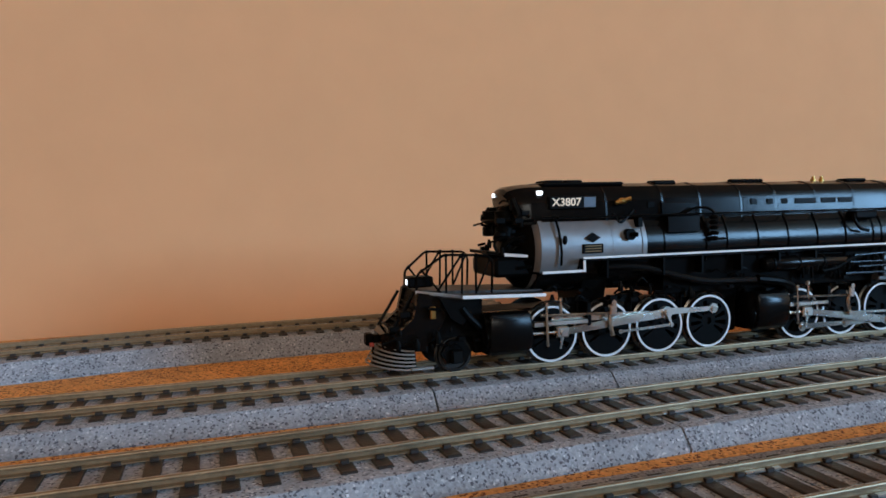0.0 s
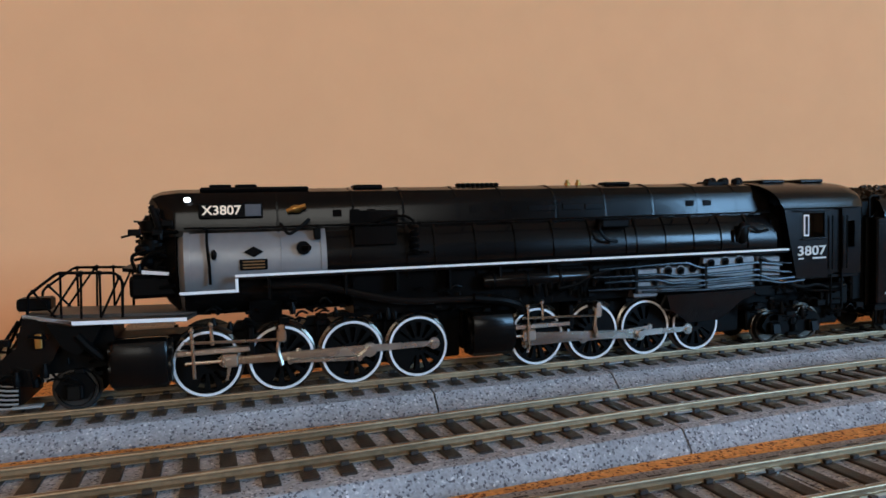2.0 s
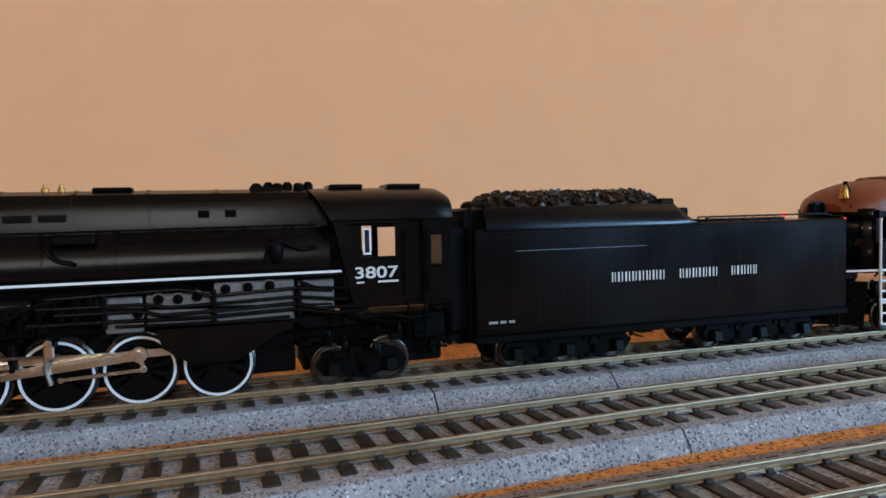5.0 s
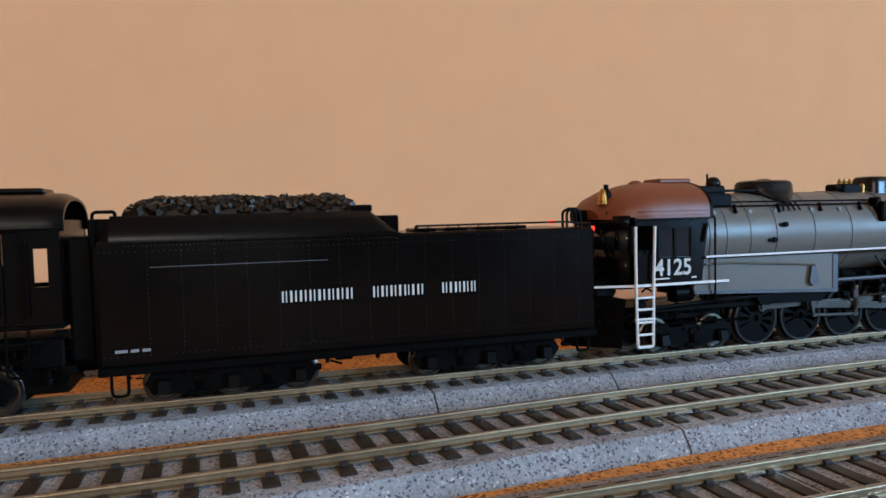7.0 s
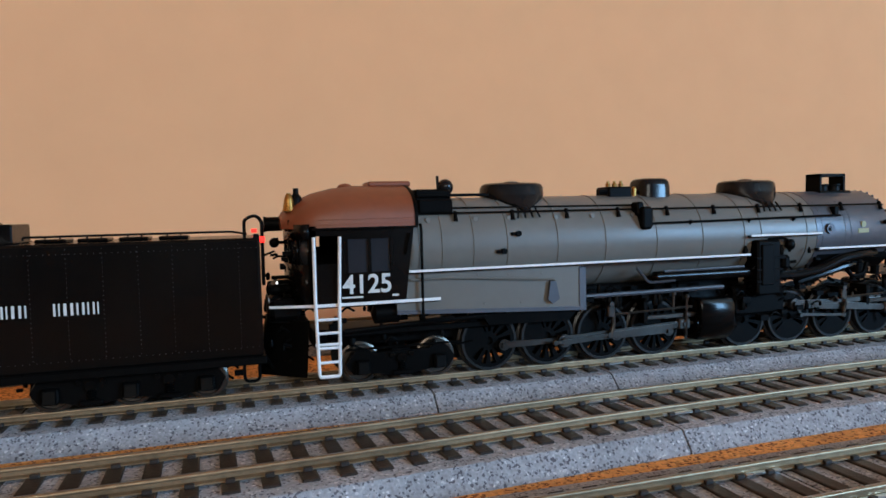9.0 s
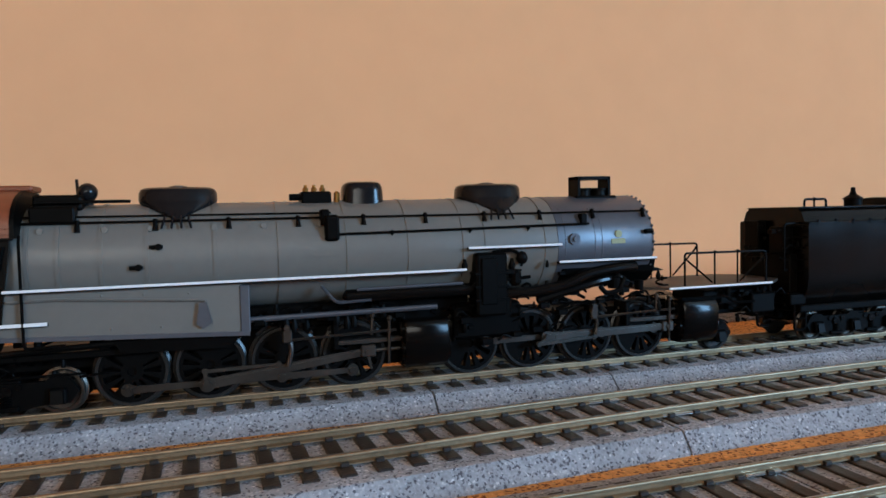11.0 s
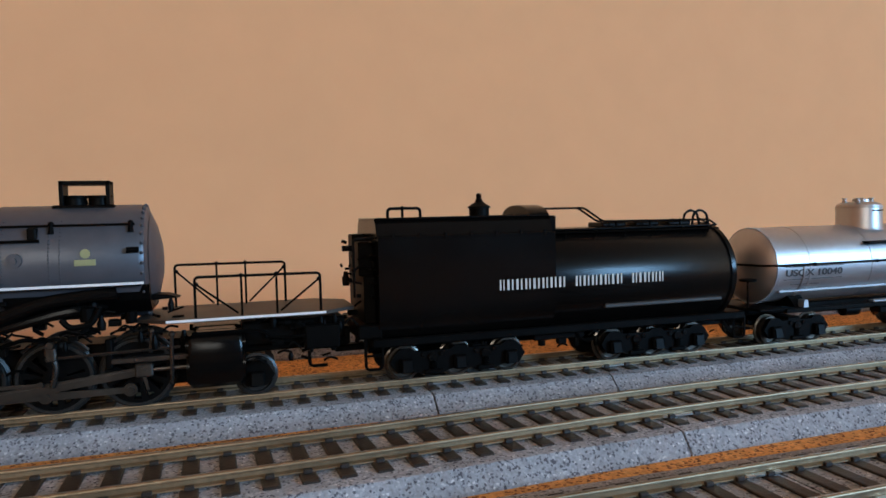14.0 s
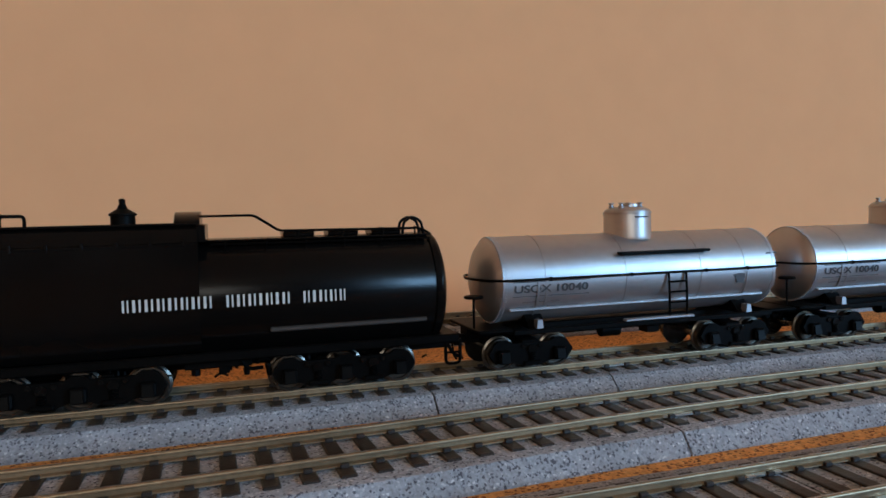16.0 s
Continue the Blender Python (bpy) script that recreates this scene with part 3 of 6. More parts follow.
def coupler(parent, x, sgn, z=9.4, red=False):
    s = Shape().box(min(x, x + sgn * 7), max(x, x + sgn * 7), -1.3, 1.3, z - 1.3, z + 1.3, 0.3)
    s.box(min(x, x - sgn * 2.6), max(x, x - sgn * 2.6), -2.4, 1.6, z - 1.9, z + 1.9, 0.6)
    s.bent([(x, -0.5, z - 1.2), (x - sgn * 0.2, -0.8, z - 5.2), (x - sgn * 0.5, -3.2, z - 6)], 0.35, 6)
    part("coupler", s, BLACKM, parent, "black knuckle coupler")


def handrail(parent, pts, r=0.35, name="handrail", material=BLACKM, posts=(), label="thin black handrail"):
    s = Shape().bent(pts, r, 6, 1.2)
    rail = part(name, s, material, parent, label)
    for a, b in posts:
        part("rail_post", Shape().cyl(a, b, r * 0.85, 6), material, rail)
        part("rail_knob", Shape().ball(a, r * 1.7, n=4), material, rail)
    return rail


def rivet_lines(parent, lines, material, r=0.24):
    """Rows of rivets: (x0, y0, z0, x1, y1, z1, count)."""
    s = Shape()
    for x0, y0, z0, x1, y1, z1, n in lines:
        for k in range(n):
            t = k / max(1, n - 1)
            s.rivet(x0 + (x1 - x0) * t, y0 + (y1 - y0) * t, z0 + (z1 - z0) * t, r)
    return tagged(part("rivets", s, material, parent), "rows of tiny raised rivets", kind="stuff")


def letter_bars(parent, widths, x0, x1, y, z0, z1, name="lettering", tilt=0.0, material=LETTER, label="pale painted company lettering"):
    """A line of writing as plain upright bars, a heavy and a light one for each wide character; 0 is a space."""
    total = sum(w if w else 0.9 for w in widths) + 0.3 * len(widths)
    k, x = (x1 - x0) / total, x0
    s = Shape()
    lean = math.tan(radians(tilt))

    def bar(a, b, lo, hi):
        v = [(xx, yy + (zz - z0) * lean, zz) for xx in (a, b) for yy in (y - 0.06, y + 0.1) for zz in (lo, hi)]
        s.add(v, [(0, 1, 3, 2), (4, 6, 7, 5), (0, 4, 5, 1), (2, 3, 7, 6), (0, 2, 6, 4), (1, 5, 7, 3)])
    for w in widths:
        if w > 0.6:
            bar(x + 0.04 * k, x + 0.36 * w * k, z0, z1)
            bar(x + 0.72 * w * k, x + 0.94 * w * k, z0, z1)
        elif w:
            bar(x + 0.04 * k, x + 0.36 * k, z0, z1)
        x += (w if w else 0.9) * k + 0.3 * k
    return part(name, s, material, parent, label)


def clutter(parent, x0, x1, y0, y1, z0, z1, n, seed, material, size=1.0):
    """Small cast fittings, rods and valves too tiny to tell apart."""
    rnd = random.Random(seed)
    s = Shape()
    for k in range(n):
        x, y, z = rnd.uniform(x0, x1), rnd.uniform(y0, y1), rnd.uniform(z0, z1)
        a = rnd.uniform(0.4, 1.1) * size
        q = k % 4
        if q == 0:
            s.box(x - a * 1.4, x + a * 1.4, y - a, y + a, z - a * 0.8, z + a * 0.8, 0.15)
        elif q == 1:
            s.turn_z([(z - a * 1.6, a * 0.8), (z, a), (z + a, a * 0.6), (z + a * 1.8, a * 0.5)], x, y, 8)
        elif q == 2:
            s.cyl((x, y, z), (x + rnd.uniform(-5, 5) * size, y + rnd.uniform(-1, 1), z + rnd.uniform(-1.5, 1.5)), 0.4 * a + 0.1, 6)
        else:
            s.bent([(x, y, z), (x + 1.5 * size, y - 0.4, z + 1.6 * a), (x + 3.5 * size, y - 0.2, z + rnd.uniform(-1, 1))], 0.35, 6)
    return tagged(part("cast_fitting", s, material, parent), "small dark cast fittings and rods", kind="stuff")


WORDS = [0.75, 0.95, 0.95, 0.85, 1.0, 0.85, 0.95, 0.95, 0, 0.85, 0.95, 0.9, 0.45, 0.8, 0.45, 0.9, 0, 0.8, 0.45, 0.95, 0.85, 0.75]


# ---- the black locomotive ----
def smokebox_arc(cz, r, z):
    """How far out a boiler of radius r about cz reaches at height z."""
    return -math.sqrt(max(0.01, r * r - (z - cz) ** 2))


def black_locomotive():
    loco = new("steam_locomotive")
    tagged(loco, "black articulated steam locomotive with white-lined running boards on the model track", "model locomotive")
    BZ, BR = 36.5, 14.2
    # boiler
    s = Shape().turn_x([(104, 10), (104, BR - 0.2), (262, BR + 0.5), (262, 10)], 0, BZ, 56)
    boiler = part("boiler", s, BLACK, loco, "satin black boiler barrel")
    for x in (112, 128.5, 137, 150, 163, 176, 189, 202, 206, 217, 228, 239, 250):
        part("boiler_band", Shape().turn_x([(x - 0.45, BR - 1), (x - 0.45, BR + 0.28 + (x - 104) * 0.004), (x + 0.45, BR + 0.28 + (x - 104) * 0.004), (x + 0.45, BR - 1)], 0, BZ, 56), BLACK, boiler)
    # smokebox
    s = Shape().turn_x([(64.5, 8), (65.0, BR - 1.6), (66.0, BR - 0.5), (66.6, BR), (104.4, BR), (104.4, 10)], 0, BZ, 56)
    box = part("smokebox", s, GRAPH, loco, "silver grey graphite smokebox")
    part("smokebox_ring", Shape().turn_x([(66.5, BR - 1), (66.5, BR + 0.25), (68, BR + 0.25), (68, BR - 1)], 0, BZ, 56), GRAPH, box)
    part("smokebox_ring", Shape().turn_x([(103, BR - 1), (103, BR + 0.3), (104.6, BR + 0.3), (104.6, BR - 1)], 0, BZ, 56), GRAPH, box)
    lines = []
    for x in (72.5, 92.0, 103.6):
        for k in range(14):
            z = 30 + k * 1.15
            lines.append((x, smokebox_arc(BZ, BR, z) - 0.1, z, x, smokebox_arc(BZ, BR, z) - 0.1, z, 1))
    rivet_lines(box, lines, GRAPH, 0.26)
    for a, b, cut_z in ((66.2, 79.8, 29.2), (79.8, 104.9, 32.9)):
        lean = math.degrees(math.asin((BZ - cut_z) / (BR + 0.35)))
        part("smokebox_skirt", Shape().turn_x([(a, BR + 0.15), (a, BR + 0.35), (b, BR + 0.35), (b, BR + 0.15)], 0, BZ, 40, 180 + lean, 360 - lean), BLACK, box, "black lower half of the smokebox")
    # plates and fittings on the smokebox
    z = 37.4
    yy = smokebox_arc(BZ, BR, z)
    part("builders_plate", Shape().box(80.8, 88.2, yy - 0.5, yy + 1.0, 34.9, 37.9, 0.2), BLACKM, box, "dark builder's plate")
    for k in range(3):
        part("plate_line", Shape().box(81.6, 87.4, yy - 0.62, yy, 35.4 + k * 0.85, 35.75 + k * 0.85), DULLB, box)
    part("diamond_plate", Shape().side([(82, 39.9), (84.6, 38.4), (87.2, 39.9), (84.6, 41.4)], yy - 0.5, yy + 1.2), BLACKM, box, "small dark diamond plate")
    s = Shape().cyl((98, yy + 1, 40.5), (98, yy - 1.3, 40.5), 1.9, 14).cyl((98, yy - 1.3, 40.5), (99.5, yy - 2.8, 40.5), 0.8, 8)
    part("washout_plug", s, BLACKM, box, "black round plug")
    part("step_plate", Shape().box(101.2, 103, yy - 0.2, yy + 2.5, 42.8, 46, 0.2), BLACKM, box)
    handrail(box, [(73, -14.8, 31.5), (73, -15.3, 36), (72.5, -14.6, 42), (72.5, -12, 46.5)], 0.4, "smokebox_pipe")
    s = Shape().ball((74.2, -15.2, 39.5), 1.0, 0.8, 0.8, 1.5, 5)
    part("valve_handle", s, BLACKM, box)
    # long top casing
    prof = [(-11.2, 44.6), (-10.9, 50.5), (-10.0, 54.0), (-7.6, 56.4), (-3.6, 57.5), (3.6, 57.5), (7.6, 56.4), (10.0, 54.0), (10.9, 50.5), (11.2, 44.6)]
    rings = []
    for x, w, dz in ((57.6, 0.62, 3.4), (58.6, 0.8, 1.7), (61, 0.93, 0.6), (65, 1.0, 0.0), (262, 1.0, 0.2)):
        rings.append([(x + (1.5 if x < 62 and abs(y) > 8 else 0), y * w, (z - 44.6) * (1 - dz / 16) + 44.6) for y, z in prof])
    casing = part("top_casing", Shape().loft(rings), BLACK, loco, "long black streamlined casing over the boiler")
    for x in (91.5, 113, 128, 145, 160, 178, 196, 214, 232, 248):
        part("casing_strap", Shape().loft([[(x + d, y * 1.012, 44.6 + (z - 44.6) * 1.012) for y, z in prof] for d in (-0.35, 0.35)]), BLACK, casing)
    lines = [(146, -11.15, 53.2, 250, -11.15, 53.2, 100)]
    lines += [(x, -11.3, 46.5, x, -10.9, 52.6, 7) for x in (145.8, 160.8, 178.8, 214.8)]
    rivet_lines(casing, lines, BLACK, 0.2)
    for a, b, c, d in ((149, 151.6, 49.3, 51.2), (156, 158.6, 49.3, 51.2), (162.5, 165, 49.3, 51.2), (168.5, 178, 49.2, 51.2), (180.5, 187, 49.3, 51.2), (188.5, 195, 49.3, 51.2),
                       (107, 109.6, 49.0, 51.0), (112, 114.8, 49.0, 51.0), (117, 119.6, 49.0, 51.0), (227, 230, 49.6, 51.6), (234, 237, 49.6, 51.6)):
        part("casing_panel", Shape().box(a, b, -11.3, -10.4, c, d, 0.1), BLACK, casing, "small raised access panel")
    part("headlight", Shape().cyl((67.6, -9.9, 54.5), (68.1, -11.2, 54.5), 0.72, 14), LAMPW, casing, "lit white lamp")
    part("headlight", Shape().cyl((58.6, 2.8, 54.2), (57.2, 2.7, 54.2), 0.7, 14), LAMPW, casing, "lit white lamp")
    nb = part("number_board", Shape().box(70.6, 87.4, -12.0, -10.4, 49.2, 53.4, 0.3), BLACKM, casing, "black number board with lit figures")
    lettering("number", "X3807", 71.4, 81.8, -12.1, 50.2, 52.8, LITNUM, nb, "lit cream number figures")
    part("number_glass", Shape().box(82.8, 87.0, -12.12, -11.9, 49.7, 53.0, 0.05), DKGRAPH, nb)
    # roof hatches and fittings
    part("stack_cover", Shape().box(71, 101, -6.5, 6.5, 56.8, 58.0, 0.5), BLACKM, casing, "low black stack cover")
    for x in (73.5, 80.5):
        part("stack_vent", Shape().box(x, x + 6, -4.5, 4.5, 57.8, 58.8, 0.35), BLACKM, casing)
    part("casing_hatch", Shape().box(114.5, 123.5, -4, 1, 57.0, 58.4, 0.5), BLACKM, casing)
    s = Shape()
    for k in range(9):
        s.ball((148.6 + k * 1.6, -1.5, 58.0), 1.0, 1.0, 1.6, 0.7, 5)
    pieces("relief_valve", s, BLACKM, casing, "dark relief valve")
    for x in (188, 192):
        part("safety_valve", Shape().turn_z([(57, 1.0), (58.4, 1.0), (58.6, 0.6), (59.4, 0.6)], x, 0, 10), BRASS, casing, "brass safety valve")
    part("casing_hatch", Shape().box(200, 210, -4, 1, 57.2, 58.4, 0.5), BLACKM, casing)
    s = Shape()
    for k, x in enumerate((243, 246.5, 249, 252, 255, 258)):
        s.turn_z([(57, 1.5), (58.6, 1.5), (59.2 + 0.4 * (k % 2), 0.8)], x, -2 + 2 * (k % 2), 10)
    s.box(241, 250, -4.5, 2, 56.6, 58.2, 0.4)
    part("turret", s, BLACKM, casing, "cluster of black steam valves")
    # bell and pipes
    s = Shape().ball((96.5, -12.6, 51.4), 1.4, 1.4, 0.8, 0.8, 7).cyl((94, -12.6, 50.8), (99.2, -13.4, 52.2), 0.7, 8)
    part("whistle", s, BRASS, loco, "brass whistle")
    handrail(loco, [(67, -14.6, 46.8), (82, -14.9, 46.5), (110, -14.9, 46.6), (190, -15, 46.6), (258, -15.2, 46.9)], 0.3,
             posts=[((x, -14.9, 46.6), (x, -12, 46.2)) for x in range(72, 258, 15)])
    handrail(loco, [(92, -14, 47.6), (94, -15.2, 44.2), (97, -14.8, 46), (100, -13.5, 48.5)], 0.45, "small_pipe")
    part("sand_box", Shape().box(112.5, 125, -14.7, -11, 40.6, 46.0, 0.15), BLACK, loco, "black box on the boiler side")
    part("sand_box_lid", Shape().box(111.8, 126, -12.2, -10, 46.2, 50.6, 0.15), BLACK, loco)
    s = Shape()
    for k in range(5):
        s.turn_z([(37.5 + k * 1.8, 1.3), (38.3 + k * 1.8, 1.6), (38.9 + k * 1.8, 1.0)], 130, -15.4, 10)
    s.bent([(130, -15.4, 47), (128, -15, 48.6), (124, -14, 48.8), (120, -13, 47)], 0.45, 6).cyl((128, -16, 38), (134, -16, 38), 0.4, 6)
    part("check_valve", s, BLACKM, loco, "black ribbed valve column")
    s = Shape().box(192, 202, -15.6, -11, 43.2, 46.0, 0.5).bent([(192, -14.5, 45), (190.5, -16, 43), (193, -16.4, 39.5), (197, -16.2, 38.8)], 0.6, 6)
    part("feed_valve", s, BLACKM, loco, "black feed fitting on boiler")
    s = Shape().ball((247, -15, 40), 2.4, 0.9, 0.7, 1.6, 6).bent([(244, -15.5, 37), (245, -16.2, 42), (249, -16.2, 42.5), (254, -15, 40), (258, -14.5, 40.6)], 0.55, 6)
    part("feed_valve", s, BLACKM, loco, "black feed fitting on boiler")
    # running board and its white edge
    s = Shape().box(79.8, 264.5, -17.2, -9, 32.6, 33.4, 0.1).box(65, 80.2, -17, -9, 28.9, 29.6, 0.1)
    board = part("running_board", s, BLACK, loco, "black running board")
    part("white_edge", Shape().box(79.4, 264.6, -17.45, -17.15, 33.35, 34.05, 0.08), WHITE, board, "white painted edge line")
    part("white_edge", Shape().box(79.4, 80.2, -17.45, -17.15, 29.3, 33.0, 0.08), WHITE, board, "white painted edge line")
    part("white_edge", Shape().box(65.3, 79.4, -17.45, -17.15, 29.3, 30.1, 0.08), WHITE, board, "white painted edge line")
    part("running_board", Shape().box(66, 264.5, 9, 17.2, 32.6, 33.4, 0.1), BLACK, loco)
    for x in (88, 109, 124, 140, 156, 172):
        part("board_bracket", Shape().box(x, x + 0.7, -16.8, -9, 27, 32.6), BLACKM, board)
    # pipes and tanks beneath
    part("exhaust_pipe", Shape().bent([(87, -14.5, 30.4), (101, -15, 30.2), (116, -15.5, 26.0), (126, -15.5, 23.8), (148, -15, 23.2)], 1.2, 12, 7), BLACK, loco, "long bent black steam pipe")
    part("air_tank", Shape().turn_x([(150.5, 0.5), (151, 2.0), (152, 2.5), (186, 2.5), (187, 2.0), (187.5, 0.5)], -14.6, 28.3, 18), BLACK, loco, "long black air tank")
    for x in (154, 165, 176):
        part("tank_strap", Shape().turn_x([(x, 2), (x, 2.75), (x + 0.7, 2.75), (x + 0.7, 2)], -14.6, 28.3, 18), BLACKM, loco)
    part("steam_pipe", Shape().bent([(148, -15.5, 23.5), (158, -16, 22.2), (163, -15, 20.5), (165, -13, 18)], 1.5, 10, 3), BLACKM, loco)
    part("lower_boiler", Shape().ext([(-12, 20), (12, 20), (13.5, 33), (-13.5, 33)], 112, 262), BLACKM, loco, "dark underside of boiler and ash pan")
    part("waist_saddle", Shape().ext([(-6, 14), (6, 14), (10, 26), (-10, 26)], 83, 92), BLACKM, loco, "black saddle casting")
    part("waist_saddle", Shape().ext([(-7, 16), (7, 16), (10, 28), (-10, 28)], 130, 146), BLACKM, loco)
    s = Shape().turn_x([(66, 6), (66, 11.8), (112, 12), (112, 6)], 0, 33.5, 30, 180, 360)
    part("smokebox_underside", s, BLACKM, loco)
    # firebox side: cast grey panels, plugs on them and black pipes across
    for q in ((203.5, 212.5, 20.0, 29.4), (213.4, 229.6, 21.6, 29.6), (230.4, 251.6, 20.8, 32.0), (252.6, 262.6, 22.6, 31.4)):
        pan = part("firebox_panel", Shape().box(q[0], q[1], -15.4, -11, q[2], q[3], 0.4), PANELG, loco, "grey cast firebox panel")
        rivet_lines(pan, [(q[0] + 1, -15.45, q[3] - 0.8, q[1] - 1, -15.45, q[3] - 0.8, 7), (q[0] + 1, -15.45, q[2] + 0.8, q[1] - 1, -15.45, q[2] + 0.8, 7)], PANELG, 0.22)
    for x, z in ((216.5, 28.4), (221.3, 28.2), (226.1, 28.6), (233.4, 30.2), (239.2, 30.4), (245.0, 30.6), (211.4, 25.0), (254.6, 29.8)):
        plug = part("washout_plug", Shape().cyl((x, -15.2, z), (x, -16.0, z), 1.35, 12).cyl((x, -16.0, z), (x, -16.7, z - 0.2), 0.7, 8), BLACKM, loco, "black washout plug on the firebox")
        part("plug_ring", Shape().cyl((x, -15.3, z), (x, -15.55, z), 1.75, 12), PANELG, plug)
    for pts, q in (([(190, 30.0), (223, 30.9), (229, 28.6), (252, 29.6), (262, 28.4)], 0.5), ([(188, 27.6), (214, 27.4), (219, 26.2), (234, 26.6), (252, 27.2), (266, 25.6)], 0.5),
                   ([(192, 25.8), (212, 25.8), (217, 24.2), (240, 24.9), (252, 25.4), (258, 23.4), (268, 23.8)], 0.55), ([(186, 23.6), (206, 23.4), (228, 23.0), (252, 23.8), (262, 22.0), (272, 22.6)], 0.55),
                   ([(206, 22.0), (232, 21.4), (250, 21.8)], 0.45), ([(253, 31.4), (257, 29.4), (266, 28.8)], 0.45)):
        part("firebox_pipe", Shape().bent([(x, -16.5, z) for x, z in pts], q, 7, 2.2), BLACK, loco, "thin black pipe across the firebox")
    for x in (203, 229.8, 252.2):
        part("pipe_clamp", Shape().box(x, x + 1.2, -17.0, -15.2, 21.6, 30.2, 0.2), BLACKM, loco)
    s = Shape()
    rnd = random.Random(4)
    for k in range(9):
        x = 168 + k * 4.1
        s.cyl((x, -15.5, 22 + rnd.random() * 3), (x + rnd.uniform(-1, 1), -15.8, 30), rnd.uniform(0.4, 0.9), 6)
        s.turn_z([(24 + k % 3, 1.0), (26 + k % 3, 1.4), (27.5 + k % 3, 0.7)], x + 1, -15.6, 8)
    s.bent([(176, -16, 24.8), (182, -16.4, 25.6), (188, -16.4, 28.5), (194, -16, 29.5)], 0.7, 8)
    s.cyl((190, -16.2, 27), (262, -15.5, 24.4), 0.35, 6)
    part("pump_gear", s, BLACKM, loco, "dark pump and rod fittings")
    part("ash_pan", Shape().side([(215.6, 20.4), (251.5, 20.4), (251, 18.4), (246, 17.0), (240, 13.0), (236, 10.8), (224, 10.6), (217, 15.4)], -16.0, -9), BLACK, loco, "black ash pan side")
    part("ash_pan", Shape().side([(250, 21), (264, 21), (264, 18), (254, 18)], -14.4, -8), BLACKM, loco)
    # frame and cylinders
    part("engine_frame", Shape().box(46, 146, -6.9, 6.9, 4.4, 17.5, 0.5), BLACKM, loco, "black engine frame")
    part("engine_frame", Shape().box(150, 252, -6.9, 6.9, 4.4, 19.5, 0.5).box(252, 300, -6.6, 6.6, 11.5, 19.5, 0.5), BLACKM, loco, "black engine frame")
    s = Shape()
    for x in (82, 102, 122, 190, 210):
        s.side([(x - 4.5, 17.5), (x + 4.5, 17.5), (x + 2.5, 20.0), (x - 2.5, 20.0)], -7.6, -5)
        s.cyl((x, -8, 14), (x, -8, 21), 0.5, 6)
    pieces("spring_hanger", s, BLACKM, loco)
    cylinder_block(loco, 48.0, 61.6, 1, -17.4, 18.2, 4.4)
    cylinder_block(loco, 147.4, 160.6, 1, -17.4, 18.8, 5.0)
    front = [71.3, 91.4, 111.6, 131.6]
    rear = [170.8, 190.8, 210.8, 230.8]
    drivers(loco, front, 9.25, TYREM, 82)
    drivers(loco, rear, 9.25, TYREM, 269)
    rods(loco, front, 9.25, 82, ROD, 63.6, 2)
    rods(loco, rear, 9.25, 269, ROD, 162.0, 2)
    for xs in (front, rear):
        for x in xs:
            pts = [(x + 10.4 * math.cos(radians(a)), -10.0, 9.25 + 10.4 * math.sin(radians(a))) for a in range(50, 131, 16)]
            part("brake_arc", Shape().tube(pts, 0.55, 6), WHEELM, loco, "thin metal arc over the wheel")
    small_wheels(loco, [38.5], 5.4, DKTYRE)
    truck_frame(loco, [38.5], 5.4, -11.6)
    small_wheels(loco, [262.0], 5.6)
    small_wheels(loco, [279.0], 6.2)
    truck_frame(loco, [262.0, 279.0], 5.8, -12.8)
    # box added to fill the truck's open middle with black
    part("trailing_truck_fill", Shape().box(254, 296, -8.5, 8.5, 4.5, 12, 0.6), BLACKM, loco)
    # pilot deck, railings and cowcatcher
    deck = part("pilot_deck", Shape().loft([[(x, y, z) for x, z, y in row] for row in (
        [(27, 24.5, -9), (39.4, 22.9, -16), (66.4, 22.2, -16), (69, 22.6, -9)], [(27, 25.5, -9), (39.4, 24.0, -16), (66.4, 23.2, -16), (69, 23.6, -9)],
        [(27, 25.5, 9), (39.4, 24.0, 16), (66.4, 23.2, 16), (69, 23.6, 9)], [(27, 24.5, 9), (39.4, 22.9, 16), (66.4, 22.2, 16), (69, 22.6, 9)])]), BOARDM, loco, "dark brown pilot deck")
    part("white_edge", Shape().side([(39.4, 23.1), (66.8, 22.3), (66.8, 23.3), (39.4, 24.1)], -16.35, -16.0), WHITE, deck, "white painted edge line")
    part("white_edge", Shape().loft([[(26.7, -9.2, 24.7), (26.7, -9.2, 25.6)], [(39.4, -16.3, 23.3), (39.4, -16.3, 24.1)], [(39.6, -15.9, 23.3), (39.6, -15.9, 24.1)], [(27.0, -8.8, 24.7), (27.0, -8.8, 25.6)]], caps=False), WHITE, deck, "white painted edge line")
    # sloping castings below the deck
    for m in (-1, 1):
        s = Shape().side([(27.2, 25.0), (38.5, 23.2), (33.5, 13.5), (29, 8.5), (20.5, 9.5), (18.5, 13.0), (21.5, 14.2), (25.5, 17.5)], m * 9.2, m * 11.4)
        part("pilot_casting", s, BLACK, loco, "black sloping pilot casting")
        s = Shape().side([(33, 23.5), (46, 22.6), (44, 18.5), (40, 14.8), (36.4, 17)], m * 11.8, m * 13.6)
        part("step_bracket", s, BLACKM, loco, "black curved bracket")
        s = Shape().bent([(40, m * 13.4, 20), (42.5, m * 13.6, 16.8), (46, m * 13.4, 13.4)], 1.1, 8)
        part("front_steam_pipe", s, BLACKM, loco, "short black pipe")
